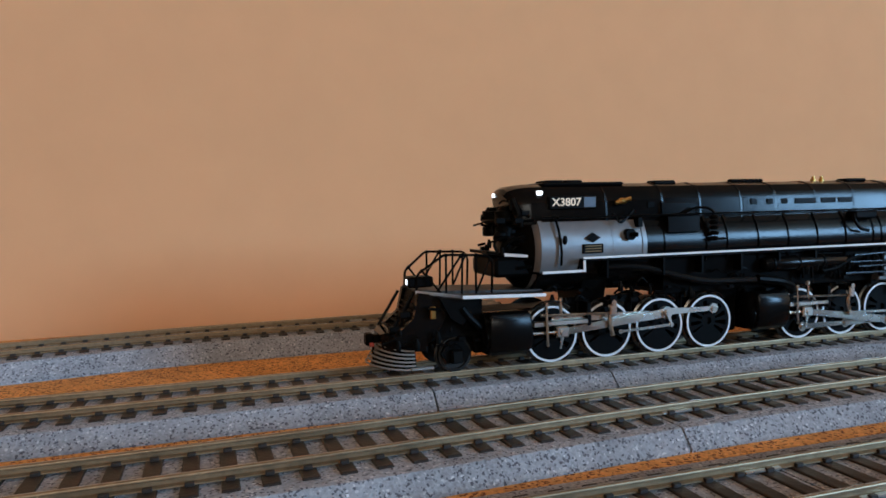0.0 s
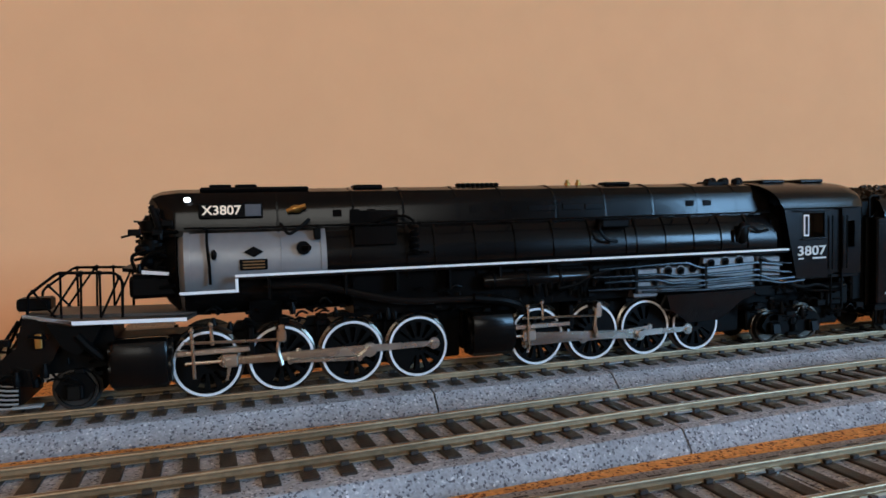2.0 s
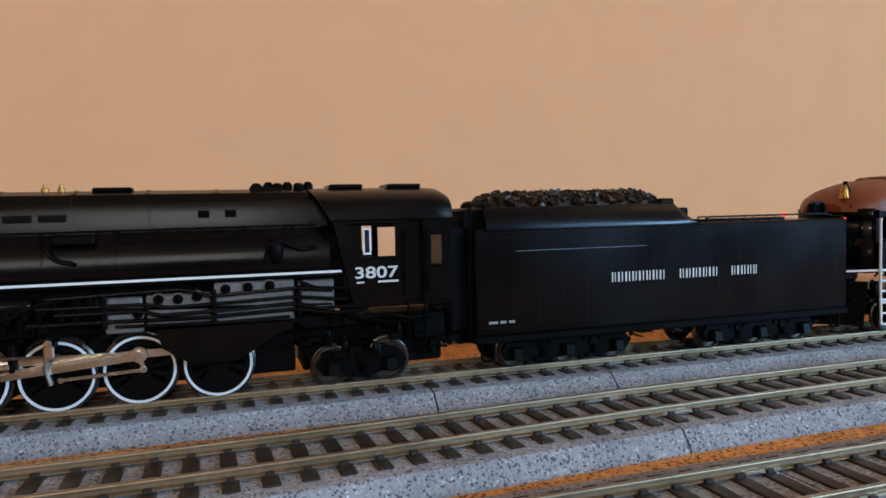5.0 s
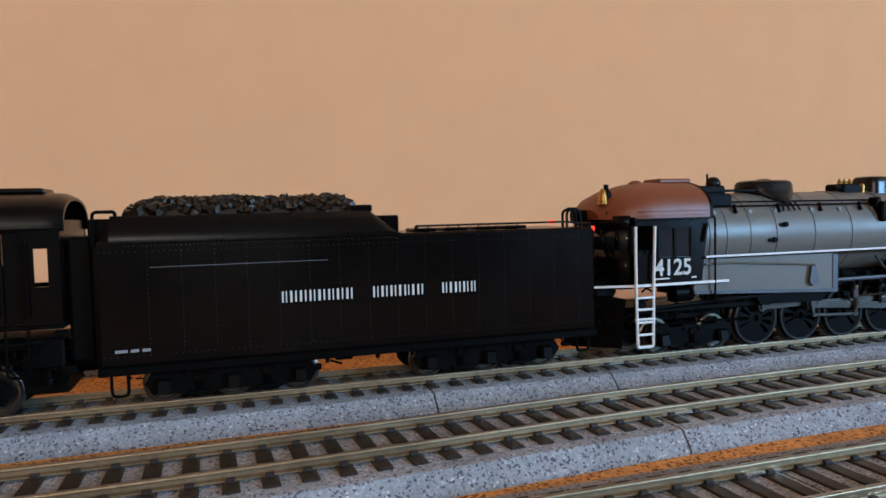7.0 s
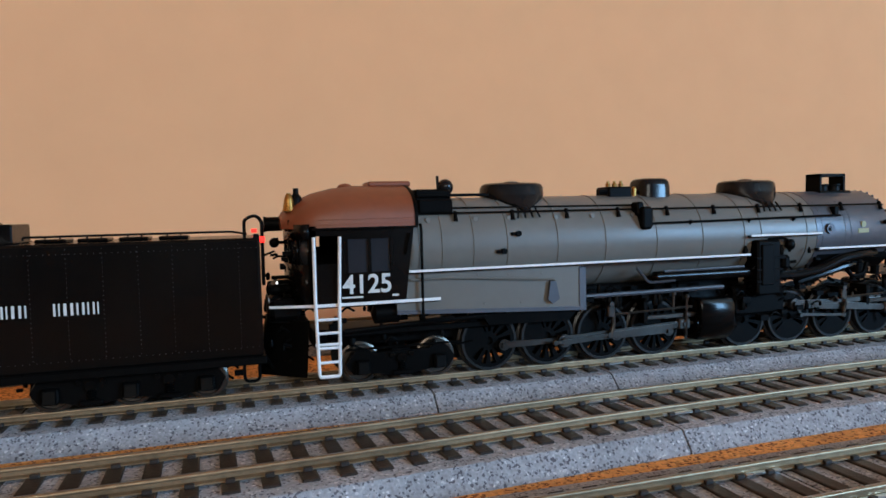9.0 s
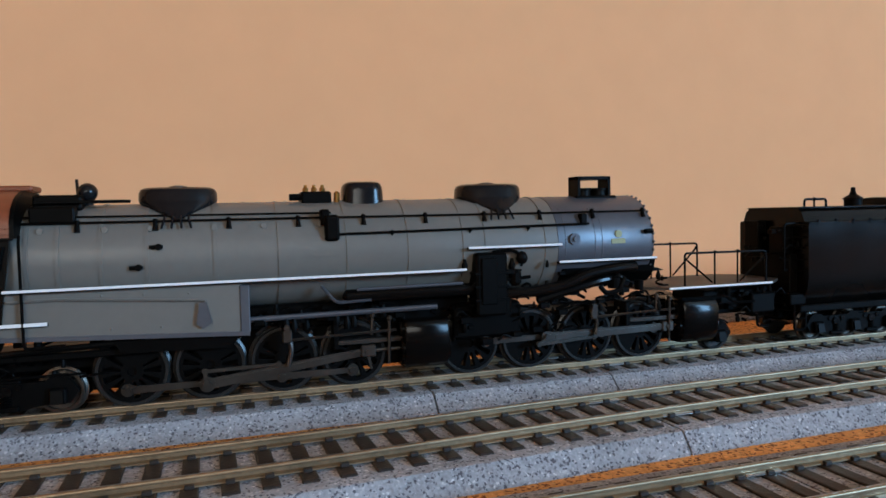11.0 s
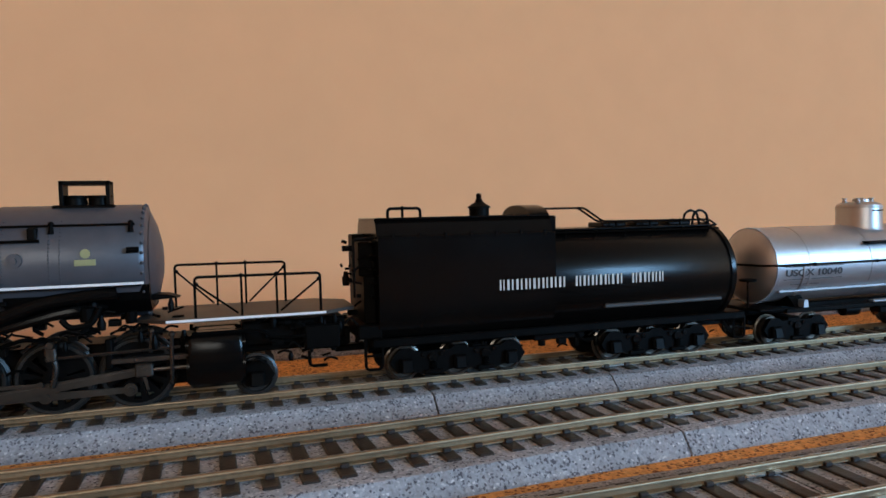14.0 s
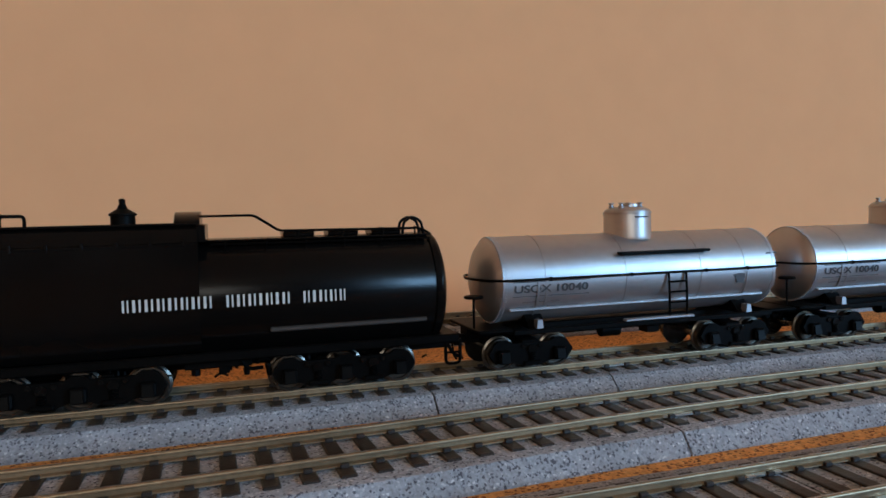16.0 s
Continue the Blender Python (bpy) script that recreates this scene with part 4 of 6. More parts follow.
    part("pilot_core", Shape().loft([[(28.2, -8.6, 24.6), (28.2, 8.6, 24.6), (24.5, 8.6, 9), (24.5, -8.6, 9)], [(48, -9.6, 22.4), (48, 9.6, 22.4), (48, 9.6, 11), (48, -9.6, 11)]]), BLACKM, loco)
    s = Shape()
    for k in range(7):
        s.box(27.4 - k * 0.95, 29.6 - k * 0.6, -8.2, 8.2, 22.2 - k * 1.5, 22.7 - k * 1.5, 0.1)
    s.cyl((25.6, -8.5, 24), (18.6, -8.5, 13), 0.5, 6).cyl((25.6, 8.5, 24), (18.6, 8.5, 13), 0.5, 6)
    part("front_steps", s, BLACKM, loco, "black front steps")
    part("lamp_bracket", Shape().box(30.2, 31.8, -13.4, -12.2, 17.2, 21.0, 0.2), BRASS, loco, "small brass flag bracket")
    rings = []
    for x, w, zt in ((16.4, 4.5, 12.2), (18.5, 8.5, 13.4), (23, 11.2, 13.6), (28.5, 12.2, 11.5)):
        rings.append([(x, -w, zt), (x, w, zt), (x + 0.5, w, 7.5), (x + 0.5, -w, 7.5)])
    part("pilot_plate", Shape().loft(rings), BLACK, loco, "rounded black pilot plate")
    for k in range(6):
        zz = 8.8 - k * 1.1
        pts = []
        for a in range(-90, 91, 15):
            w = 11.4 + 0.2 * k
            pts.append((25.5 - (9.0 + 0.75 * k) * math.cos(radians(a)) , w * math.sin(radians(a)), zz - 1.1 * abs(math.sin(radians(a))) ** 2))
        one = Shape().tube(pts, 0.3, 6)
        part("pilot_bar", one, LETTERB, loco, "pale curved cowcatcher bar")
    back = []
    for zz, w, d in ((9.2, 10.6, 7.6), (2.2, 11.6, 11.6)):
        back.append([(25.8 - d * math.cos(radians(a)), w * math.sin(radians(a)), zz) for a in range(-90, 91, 15)])
    part("cowcatcher", Shape().loft(back, caps=True), BLACKM, loco, "dark rounded cowcatcher")
    part("pilot_step", Shape().box(24, 31, -13.0, -10.4, 2.0, 2.7, 0.2), LETTERB, loco, "pale step plate")
    coupler(loco, 15.0, 1, 10.4)
    part("coupler_lever", Shape().bent([(19, -9, 13.5), (18.4, -6, 15.2), (18.4, 0, 15.2), (19, 6, 13.6)], 0.4, 6), BLACKM, loco)
    part("marker", Shape().box(13.2, 14.6, -4.4, -3.2, 8.6, 9.8, 0.2), PRIMER, loco, "small red hose end")
    # low number lamp on the deck
    part("pilot_lamp", Shape().box(25.0, 33.0, -7.5, -1.5, 26.2, 29.6, 0.6), BLACKM, loco, "dark lamp housing on the deck")
    part("pilot_lamp_glow", Shape().box(24.8, 25.2, -6.2, -4.8, 27.2, 28.8, 0.05), LAMPW, loco, "lit white lamp")
    for m in (-1, 1):
        y = m * 11.5
        pts = [(27.5, m * 7.5, 25.4), (27.8, m * 7.8, 30.4), (35.6, m * 10.5, 36.2), (49.4, y, 35.6), (51.0, y, 33.4), (50.6, y, 23.8)]
        handrail(loco, pts, 0.4, "pilot_railing", posts=[((41.2, y, 36.0), (40.8, y, 24.0)), ((36.2, m * 10.6, 36.0), (36.0, m * 10.8, 24.2)), ((29.2, m * 8.2, 31.4), (34.5, m * 10, 24.6)), ((50.2, y, 34.4), (45.4, y, 24.0)), ((45.6, y, 35.8), (45.4, y, 24.0)), ((40.6, y, 35.6), (33.4, m * 10, 25.0))],
                 label="black tubular pilot railing")
    handrail(loco, [(26.6, -7.6, 25.2), (23.0, -7.4, 18.0), (22.2, -7.2, 14.0)], 0.45, "pilot_railing", label="black tubular pilot railing")
    # crowded smokebox front: pumps, shields, pipes
    part("smokebox_front", Shape().turn_x([(59, 0.3), (59.5, 7), (61.5, 10.5), (64.6, 13.6), (64.6, 0.3)], 0, BZ, 40), BLACKM, loco, "black domed smokebox door")
    for m, x, z in ((-1, 58.0, 44.4), (1, 57.4, 44.4), (-1, 59.5, 38.4)):
        s = Shape().turn_z([(z - 3.6, 2.4), (z - 3.4, 3.1), (z - 0.6, 3.1), (z - 0.4, 2.2), (z + 1.2, 2.2), (z + 1.4, 3.0), (z + 4.6, 3.0), (z + 4.8, 2.2), (z + 6.0, 1.4)], x, m * 4.8, 18)
        part("air_pump", s, BLACKM, loco, "black ribbed air pump")
    s = Shape().bent([(65, -12, 46.0), (58, -10.5, 45.8), (54.2, -6, 46.0), (53.6, 0, 46.0), (54.4, 6, 46.0)], 0.45, 6, 3)
    s.bent([(64, -11, 47), (60, -10, 50), (60, -7, 52)], 0.6, 6).bent([(62, -12, 41), (57, -11, 40), (55, -9, 36), (58, -8, 30)], 0.6, 6, 3)
    for k in range(7):
        s.cyl((60 - k * 0.2, -11 + k * 0.8, 31 + k * 2.6), (64, -12.2 + k * 0.5, 31.6 + k * 2.6), 0.5, 6)
    s.bent([(57, -9.5, 41), (53.4, -8.5, 40), (53.0, -8, 38.4), (54, -9, 35.8)], 0.5, 6)
    s.ball((56.0, -6.6, 41.2), 2.0, 1.2, 1, 0.9, 6).ball((57, -8, 38.2), 1.6, n=5)
    pieces("front_pipe", s, BLACKM, loco, "black pipe on the smokebox front")
    clutter(loco, 54, 65, -12.0, 9, 36, 50, 80, 21, BLACKM, 1.0)
    clutter(loco, 57, 65, -11.5, 6, 45, 53, 24, 22, BLACKM)
    clutter(loco, 90, 205, -15.5, -11, 19, 27, 60, 23, BLACKM)
    clutter(loco, 64, 134, -9.5, -7.5, 18, 24, 40, 24, BLACKM)
    clutter(loco, 252, 298, -15.5, -10, 9, 21, 60, 25, BLACKM, 1.2)
    clutter(loco, 19, 47, -13.5, -9, 8, 21, 34, 26, BLACKM)
    part("front_ladder", Shape().bent([(58.6, -10.4, 53), (60.4, -11.4, 47.5), (59.8, -11.0, 46.5)], 0.8, 6), BLACKM, loco)
    part("front_step", Shape().loft([[(50.6, -8, 36.6), (50.6, 8, 36.6), (50.6, 8, 35.6), (50.6, -8, 35.6)], [(62.5, -12.5, 35.2), (62.5, 12.5, 35.2), (62.5, 12.5, 34.2), (62.5, -12.5, 34.2)]]), BLACKM, loco, "black smokebox step")
    part("white_edge", Shape().loft([[(55.6, -10.3, 34.9), (55.6, -10.3, 35.9), (55.9, -10.2, 35.9)], [(62.4, -12.8, 34.4), (62.4, -12.8, 35.2), (62.6, -12.6, 35.2)]]), WHITE, loco, "white painted edge line")
    part("front_shield", Shape().box(52.4, 65, -10.5, 10.5, 28.2, 34.6, 1.0), BLACKM, loco, "black cooler box on the front")
    # cab
    W = 17.3
    side = [(262.4, 48.6), (267.8, 24.4), (268.2, 23.2), (281.6, 23.2), (281.6, 48.6)]
    cab = new("cab")
    cab.parent = loco
    tagged(cab, "black locomotive cab with arched roof")
    # side wall with a window opening
    for m in (-1, 1):
        s = Shape()
        a, b = (m * W, m * (W - 0.8))
        lo, hi = min(a, b), max(a, b)
        s.side([(262.4, 48.6), (264.9, 37.4), (270.6, 37.4), (270.6, 48.6)], lo, hi)
        s.side([(264.9, 37.4), (268.0, 23.2), (281.8, 23.2), (281.8, 37.4)], lo, hi)
        s.box(270.6, 281.8, lo, hi, 46.2, 48.6)
        s.box(280.4, 281.8, lo, hi, 37.4, 46.2)
        part("cab_side", s, BLACK, cab, "black cab side sheet")
        wx0, wx1, wz0, wz1 = (291.0, 294.2, 33.5, 43.0) if m < 0 else (282.4, 291.0, 32.0, 45.0)
        s = Shape().box(281.8, 284.2, lo, hi, 24, 48.2) if m < 0 else Shape()
        x0 = 288.4 if m < 0 else 281.8
        for a, b, c, d in ((x0, wx0, 24, 48.2), (wx1, 297, 24, 48.2), (wx0, wx1, 24, wz0), (wx0, wx1, wz1, 48.2)):
            s.box(a, b, lo, hi, c, d)
        part("vestibule_side", s, BLACK, cab)
    part("cab_door", Shape().box(284.2, 288.4, -W + 0.9, -W + 1.6, 24.4, 47.4, 0.1), BLACK, cab, "black recessed cab door")
    part("window_frame", Shape().box(270.9, 273.2, -W - 0.3, -W + 0.2, 38.0, 45.6, 0.1), WHITE, cab, "white edged window frame")
    part("window_frame_glass", Shape().box(271.4, 272.7, -W - 0.36, -W - 0.2, 38.6, 45.0), GLASSD, cab)
    part("arm_rest", Shape().box(270, 281, -W - 0.9, -W + 0.2, 36.7, 37.3, 0.15), BLACK, cab)
    part("sun_visor", Shape().box(267, 282, -W - 1.6, -W, 46.8, 47.3, 0.1), BLACK, cab)
    part("backhead", Shape().ext([(-13, 24), (13, 24), (13.5, 44), (8, 50), (-8, 50), (-13.5, 44)], 260, 266), BLACKM, cab)
    part("cab_front_wall", Shape().loft([[(268.0, -16.6, 24), (268.8, -16.6, 24), (268.8, 16.6, 24), (268.0, 16.6, 24)], [(262.8, -16.6, 49), (263.6, -16.6, 49), (263.6, 16.6, 49), (262.8, 16.6, 49)]]), BLACK, cab, "black sloping cab front wall")
    part("cab_floor", Shape().box(264, 297, -16, 16, 22.6, 24, 0.2), BLACKM, cab)
    part("cab_rear_wall", Shape().box(295.6, 296.9, -15.8, 15.8, 24, 50), BLACK, cab)
    arch = [(-W - 0.5, 48.0), (-W - 0.2, 49.2)] + [((W + 0.1) * math.cos(radians(180 - a)), 49.2 + 8.3 * math.sin(radians(a)) ** 0.8) for a in range(8, 173, 8)] + [(W + 0.2, 49.2), (W + 0.5, 48.0)]
    inner = [(y * 0.95, z - 0.9) for y, z in arch][::-1]
    sh = arch + inner
    roof = Shape()
    roof.loft([[(262.0 - 5.5 * ((z - 48) / 10), y, z) for y, z in sh], [(270, y, z) for y, z in sh], [(292, y, z) for y, z in sh], [(296, y * 0.985, 48 + (z - 48) * 0.96) for y, z in sh], [(298, y * 0.95, 48 + (z - 48) * 0.84) for y, z in sh]])
    rf = part("cab_roof", roof, BLACK, cab, "arched black cab roof")
    for a, b in ((263.5, 273.5), (281, 291.5)):
        part("roof_hatch", Shape().box(a, b, -6, 6, 57.2, 58.5, 0.4), BLACK, rf)
    lettering("cab_number", "3807", 268.4, 281.0, -W - 0.1, 31.2, 34.6, LETTER, cab, "off-white cab number")
    part("small_lettering", Shape().box(268.8, 271, -W - 0.06, -W + 0.1, 29.9, 30.4).box(275, 281, -W - 0.06, -W + 0.1, 29.9, 30.5), LETTER, cab)
    s = Shape().bent([(266, -15, 21.6), (272, -16, 19.6), (278, -16, 20.8), (284, -16, 18.8), (292, -15, 19.4)], 0.7, 8, 3)
    s.bent([(262, -14.6, 22.5), (268, -16.4, 20.3), (276, -16.6, 18.4), (290, -16, 18.0)], 0.45, 6, 3)
    s.bent([(284, -16.6, 24), (284, -16.6, 11), (289, -16.6, 11), (289, -16.6, 24)], 0.4, 6).bent([(285, -16.6, 15), (289, -16.6, 15)], 0.35, 6)
    s.box(286, 296, -13, -6, 12, 20, 0.6)
    pieces("cab_pipe", s, BLACKM, loco, "black pipe or step under the cab")
    handrail(loco, [(283.0, -W - 0.9, 26), (283.0, -W - 0.9, 45)], 0.3, "grab_iron")
    handrail(loco, [(289.6, -W - 0.9, 26), (289.6, -W - 0.9, 45)], 0.3, "grab_iron")
    part("drawbar", Shape().box(292, 310, -2, 2, 8.6, 10.6, 0.4), BLACKM, loco)
    return loco


def coal_tender():
    t = new("coal_tender")
    tagged(t, "black coal tender with pale lettering behind the locomotive", "model tender")
    W = 17.5
    x0, x1 = 304.7, 447.2
    lo = Shape().box(x0, x1, -W, W, 11.6, 44.0, 0.7)
    body = part("tank_body", lo, BLACK, t, "satin black riveted tank body")
    # stepped bunker
    bw = 15.2
    rings = []
    for x, k in ((308.2, 1.0), (376.5, 1.0), (384.6, 0.0)):
        zt = 44.0 + 6.6 * k
        rings.append([(x, -W + 0.1, 43.6), (x, -W + 0.1, 44.2 + 1.2 * k), (x, -bw, 44.1 + (zt - 44) * 0.85), (x, -bw + 1.2, zt + 0.05), (x, bw - 1.2, zt + 0.05), (x, bw, 44.1 + (zt - 44) * 0.85), (x, W - 0.1, 44.2 + 1.2 * k), (x, W - 0.1, 43.6)])
    part("bunker", Shape().loft(rings), BLACK, t, "sloping black coal bunker")
    part("bunker_lip", Shape().box(372, 377.4, -13, 13, 50.4, 52.4, 0.4), BLACK, t)
    part("bunker_bulkhead", Shape().box(377, 386.3, -8.5, 8.5, 44, 49.2, 0.4), BLACK, t, "black box behind the coal")
    # coal heap
    rnd = random.Random(11)
    s = Shape()
    for k in range(950):
        x = rnd.uniform(311, 373)
        y = rnd.uniform(-12.5, 12.5)
        f = min(1, (x - 308) / 9.0, (377 - x) / 7.0) * (1 - (abs(y) / 14.5) ** 2.4)
        z = 50.2 + 4.5 * max(0, f) + rnd.uniform(-0.7, 0.6)
        r = rnd.uniform(0.5, 1.3)
        ax = Euler((rnd.uniform(0, 6), rnd.uniform(0, 6), rnd.uniform(0, 6))).to_matrix()
        pts = [ax @ Vector((sx * r * rnd.uniform(0.5, 1.1), sy * r * rnd.uniform(0.5, 1.0), sz * r * rnd.uniform(0.4, 0.9))) + Vector((x, y, z)) for sx in (-1, 1) for sy in (-1, 1) for sz in (-1, 1)]
        s.add(pts, [(0, 1, 3, 2), (4, 6, 7, 5), (0, 4, 5, 1), (2, 3, 7, 6), (0, 2, 6, 4), (1, 5, 7, 3)])
    tagged(part("coal", s, COAL, t, smooth=False), "heap of glinting black coal lumps", kind="stuff")
    s = Shape().ext([(-12, 49), (-11, 52), (-6, 54), (6, 54), (11, 52), (12, 49)], 313, 372)
    part("coal_bed", s, COAL, t)
    # rear deck with hatches
    for x in (391, 401, 411, 421):
        h = part("water_hatch", Shape().box(x, x + 7.5, -8, 2, 44, 45.0, 0.35), BLACK, t, "low black water hatch")
        part("hatch_handle", Shape().bent([(x + 2, -5, 45), (x + 2, -5, 45.7), (x + 5.5, -5, 45.7), (x + 5.5, -5, 45)], 0.25, 5), BLACKM, h)
    handrail(t, [(390, -14, 45), (390, -14, 45.8), (440, -14, 45.8), (444, -14, 45)], 0.3)
    for y in (-6.5, -3.5):
        handrail(t, [(443.5, y, 44), (443.5, y, 49.0), (446.6, y, 50.2), (448.4, y, 48.5), (448.4, y, 30)], 0.45, "rear_ladder_rail")
    # rivets and seams
    lines = []
    for k in range(16):
        x = 317 + k * 8.3
        if x < 446:
            top = 43 if x > 378 else 49.5
            lines.append((x, -W - 0.02, 15, x, -W - 0.02, 42.6, 24))
    lines += [(312, -W - 0.02, 42.9, 384, -W - 0.02, 42.9, 70), (x0 + 1, -W - 0.02, 41.4, x1 - 1, -W - 0.02, 41.4, 100), (306, -W - 0.02, 14.4, 446, -W - 0.02, 14.4, 90)]
    lines += [(317 + k * 8.3, -bw - 0.9, 46.0, 317 + k * 8.3, -bw - 0.1, 49.2, 4) for k in range(7)]
    rivet_lines(body, lines, DKGRAPH, 0.12)
    part("seam", Shape().box(317.6, 363.6, -W - 0.12, -W + 0.1, 37.1, 37.35), DKGRAPH, body, "thin pale seam line")
    part("sill", Shape().box(x0 - 0.5, x1 + 0.8, -W + 0.3, W - 0.3, 9.4, 11.6, 0.3), BLACKM, t, "black frame sill")
    letter_bars(body, WORDS[:8] + [0, 0] + WORDS[9:16] + [0, 0] + WORDS[17:], 350.6, 407.8, -W - 0.03, 26.0, 29.1)
    part("small_lettering", Shape().box(308.5, 311.5, -W - 0.05, -W + 0.1, 15.4, 16.2).box(312.2, 314.2, -W - 0.05, -W + 0.1, 15.4, 16.2).box(315, 317, -W - 0.05, -W + 0.1, 15.4, 16.2), LETTERB, body, "tiny pale lettering")
    # front: gangway, grabs
    part("gangway", Shape().box(297.6, 303.6, -13, 13, 13, 45.5, 0.8), BLACKM, t, "dark gangway between cab and tender")
    part("front_bulkhead", Shape().box(303.4, 305.0, -14, 14, 11, 44, 0.3), BLACKM, t)
    part("front_door", Shape().box(302.6, 309, -12.5, 12.5, 44, 50.0, 0.4), BLACKM, t)
    handrail(t, [(304.2, -14.5, 43.6), (304.2, -14.5, 51.8), (309.5, -14.0, 51.8), (309.5, -14, 50)], 0.45, "front_grab")
    part("front_wing", Shape().loft([[(305, -14.6, 44), (312, -14.8, 44), (312, -14.8, 50.4)], [(305, -13.8, 44), (312, -14.0, 44), (312, -14.0, 50.4)]]), BLACK, t)
    xs1, xs2 = [319.4, 337.4, 355.4], [394.0, 413.0, 432.0]
    small_wheels(t, xs1 + xs2, 5.1)
    truck_frame(t, xs1, 5.1)
    truck_frame(t, xs2, 5.1)
    part("centre_sill", Shape().box(303, 448, -4, 4, 7.5, 11, 0.4), BLACKM, t)
    s = Shape().box(366, 371, -10, -5, 7.2, 9.6, 0.3).box(374, 386, -9, -4, 7.8, 9.6, 0.3).cyl((364, -12, 8.8), (390, -12, 8.8), 0.5, 6)
    part("underframe_gear", s, BLACKM, t)
    part("step_iron", Shape().bent([(307, -15, 10), (307, -15, 3.6), (311, -15, 3.6), (311, -15, 10)], 0.45, 6), BLACKM, t, "black wire step iron")
    s = Shape().bent([(442, -15, 10), (442, -15, 4.5), (446, -15, 4.5), (446, -15, 10)], 0.45, 6)
    s.bent([(448, -5, 9.5), (450, -6, 6), (451.5, -6, 4.6)], 0.55, 6)
    part("step_iron", s, BLACKM, t, "black wire step iron")
    clutter(t, 308, 445, -11, -6, 5, 10, 50, 41, BLACKM)
    clutter(t, 298, 306, -12, 6, 10, 40, 26, 42, BLACKM)
    coupler(t, 450.5, -1)
    part("red_marker", Shape().cyl((447, -14.6, 43.4), (448.6, -14.9, 43.4), 0.85, 12), LAMPR, t, "lit red marker lamp")
    part("marker_housing", Shape().box(445.6, 447.2, -16, -13.2, 42.2, 45.0, 0.3), BLACKM, t)
    part("red_marker", Shape().cyl((446, 11.5, 45.4), (447.6, 11.3, 45.4), 0.6, 12), LAMPR, t, "lit red marker lamp")
    return t


# ---- the grey cab-forward locomotive ----
def dome(parent, x0, x1, z0, z1, w, name="dome", slope=0.0):
    """A low glossy casing with rounded plan and top; with slope its sides run down the boiler to a point."""
    if slope:
        rows = ((z0, 12.6, 0.2), (z0 + 0.9, 11.9, 0.42), (z0 + 2.0, 10.8, 0.66), (z0 + 3.4, 9.4, 0.88), (z0 + 4.6, 8.4, 0.98), (z0 + 5.4, 8.0, 1.0),
                (z1 - 1.6, 7.6, 0.99), (z1 - 0.6, 7.0, 0.94), (z1 - 0.1, 6.0, 0.84), (z1, 4.4, 0.66))
        e = 0.8
    else:
        rows = [(z0 + (z1 - z0) * f, w * k, k) for f, k in ((0, 1.04), (0.15, 1.0), (0.66, 0.98), (0.84, 0.93), (0.94, 0.84), (0.99, 0.7), (1.0, 0.5))]
        e = 0.62
    n, rings = 32, []
    for z, wy, k in rows:
        ring = []
        for i in range(n):
            c, s = math.cos(2 * math.pi * i / n), math.sin(2 * math.pi * i / n)
            ring.append(((x0 + x1) / 2 + (x1 - x0) / 2 * k * math.copysign(abs(c) ** e, c), wy * math.copysign(abs(s) ** e, s), z))
        rings.append(ring)
    return part(name, Shape().loft(rings), GLOSSB, parent, "glossy black sand dome" if slope else "glossy black steam dome")


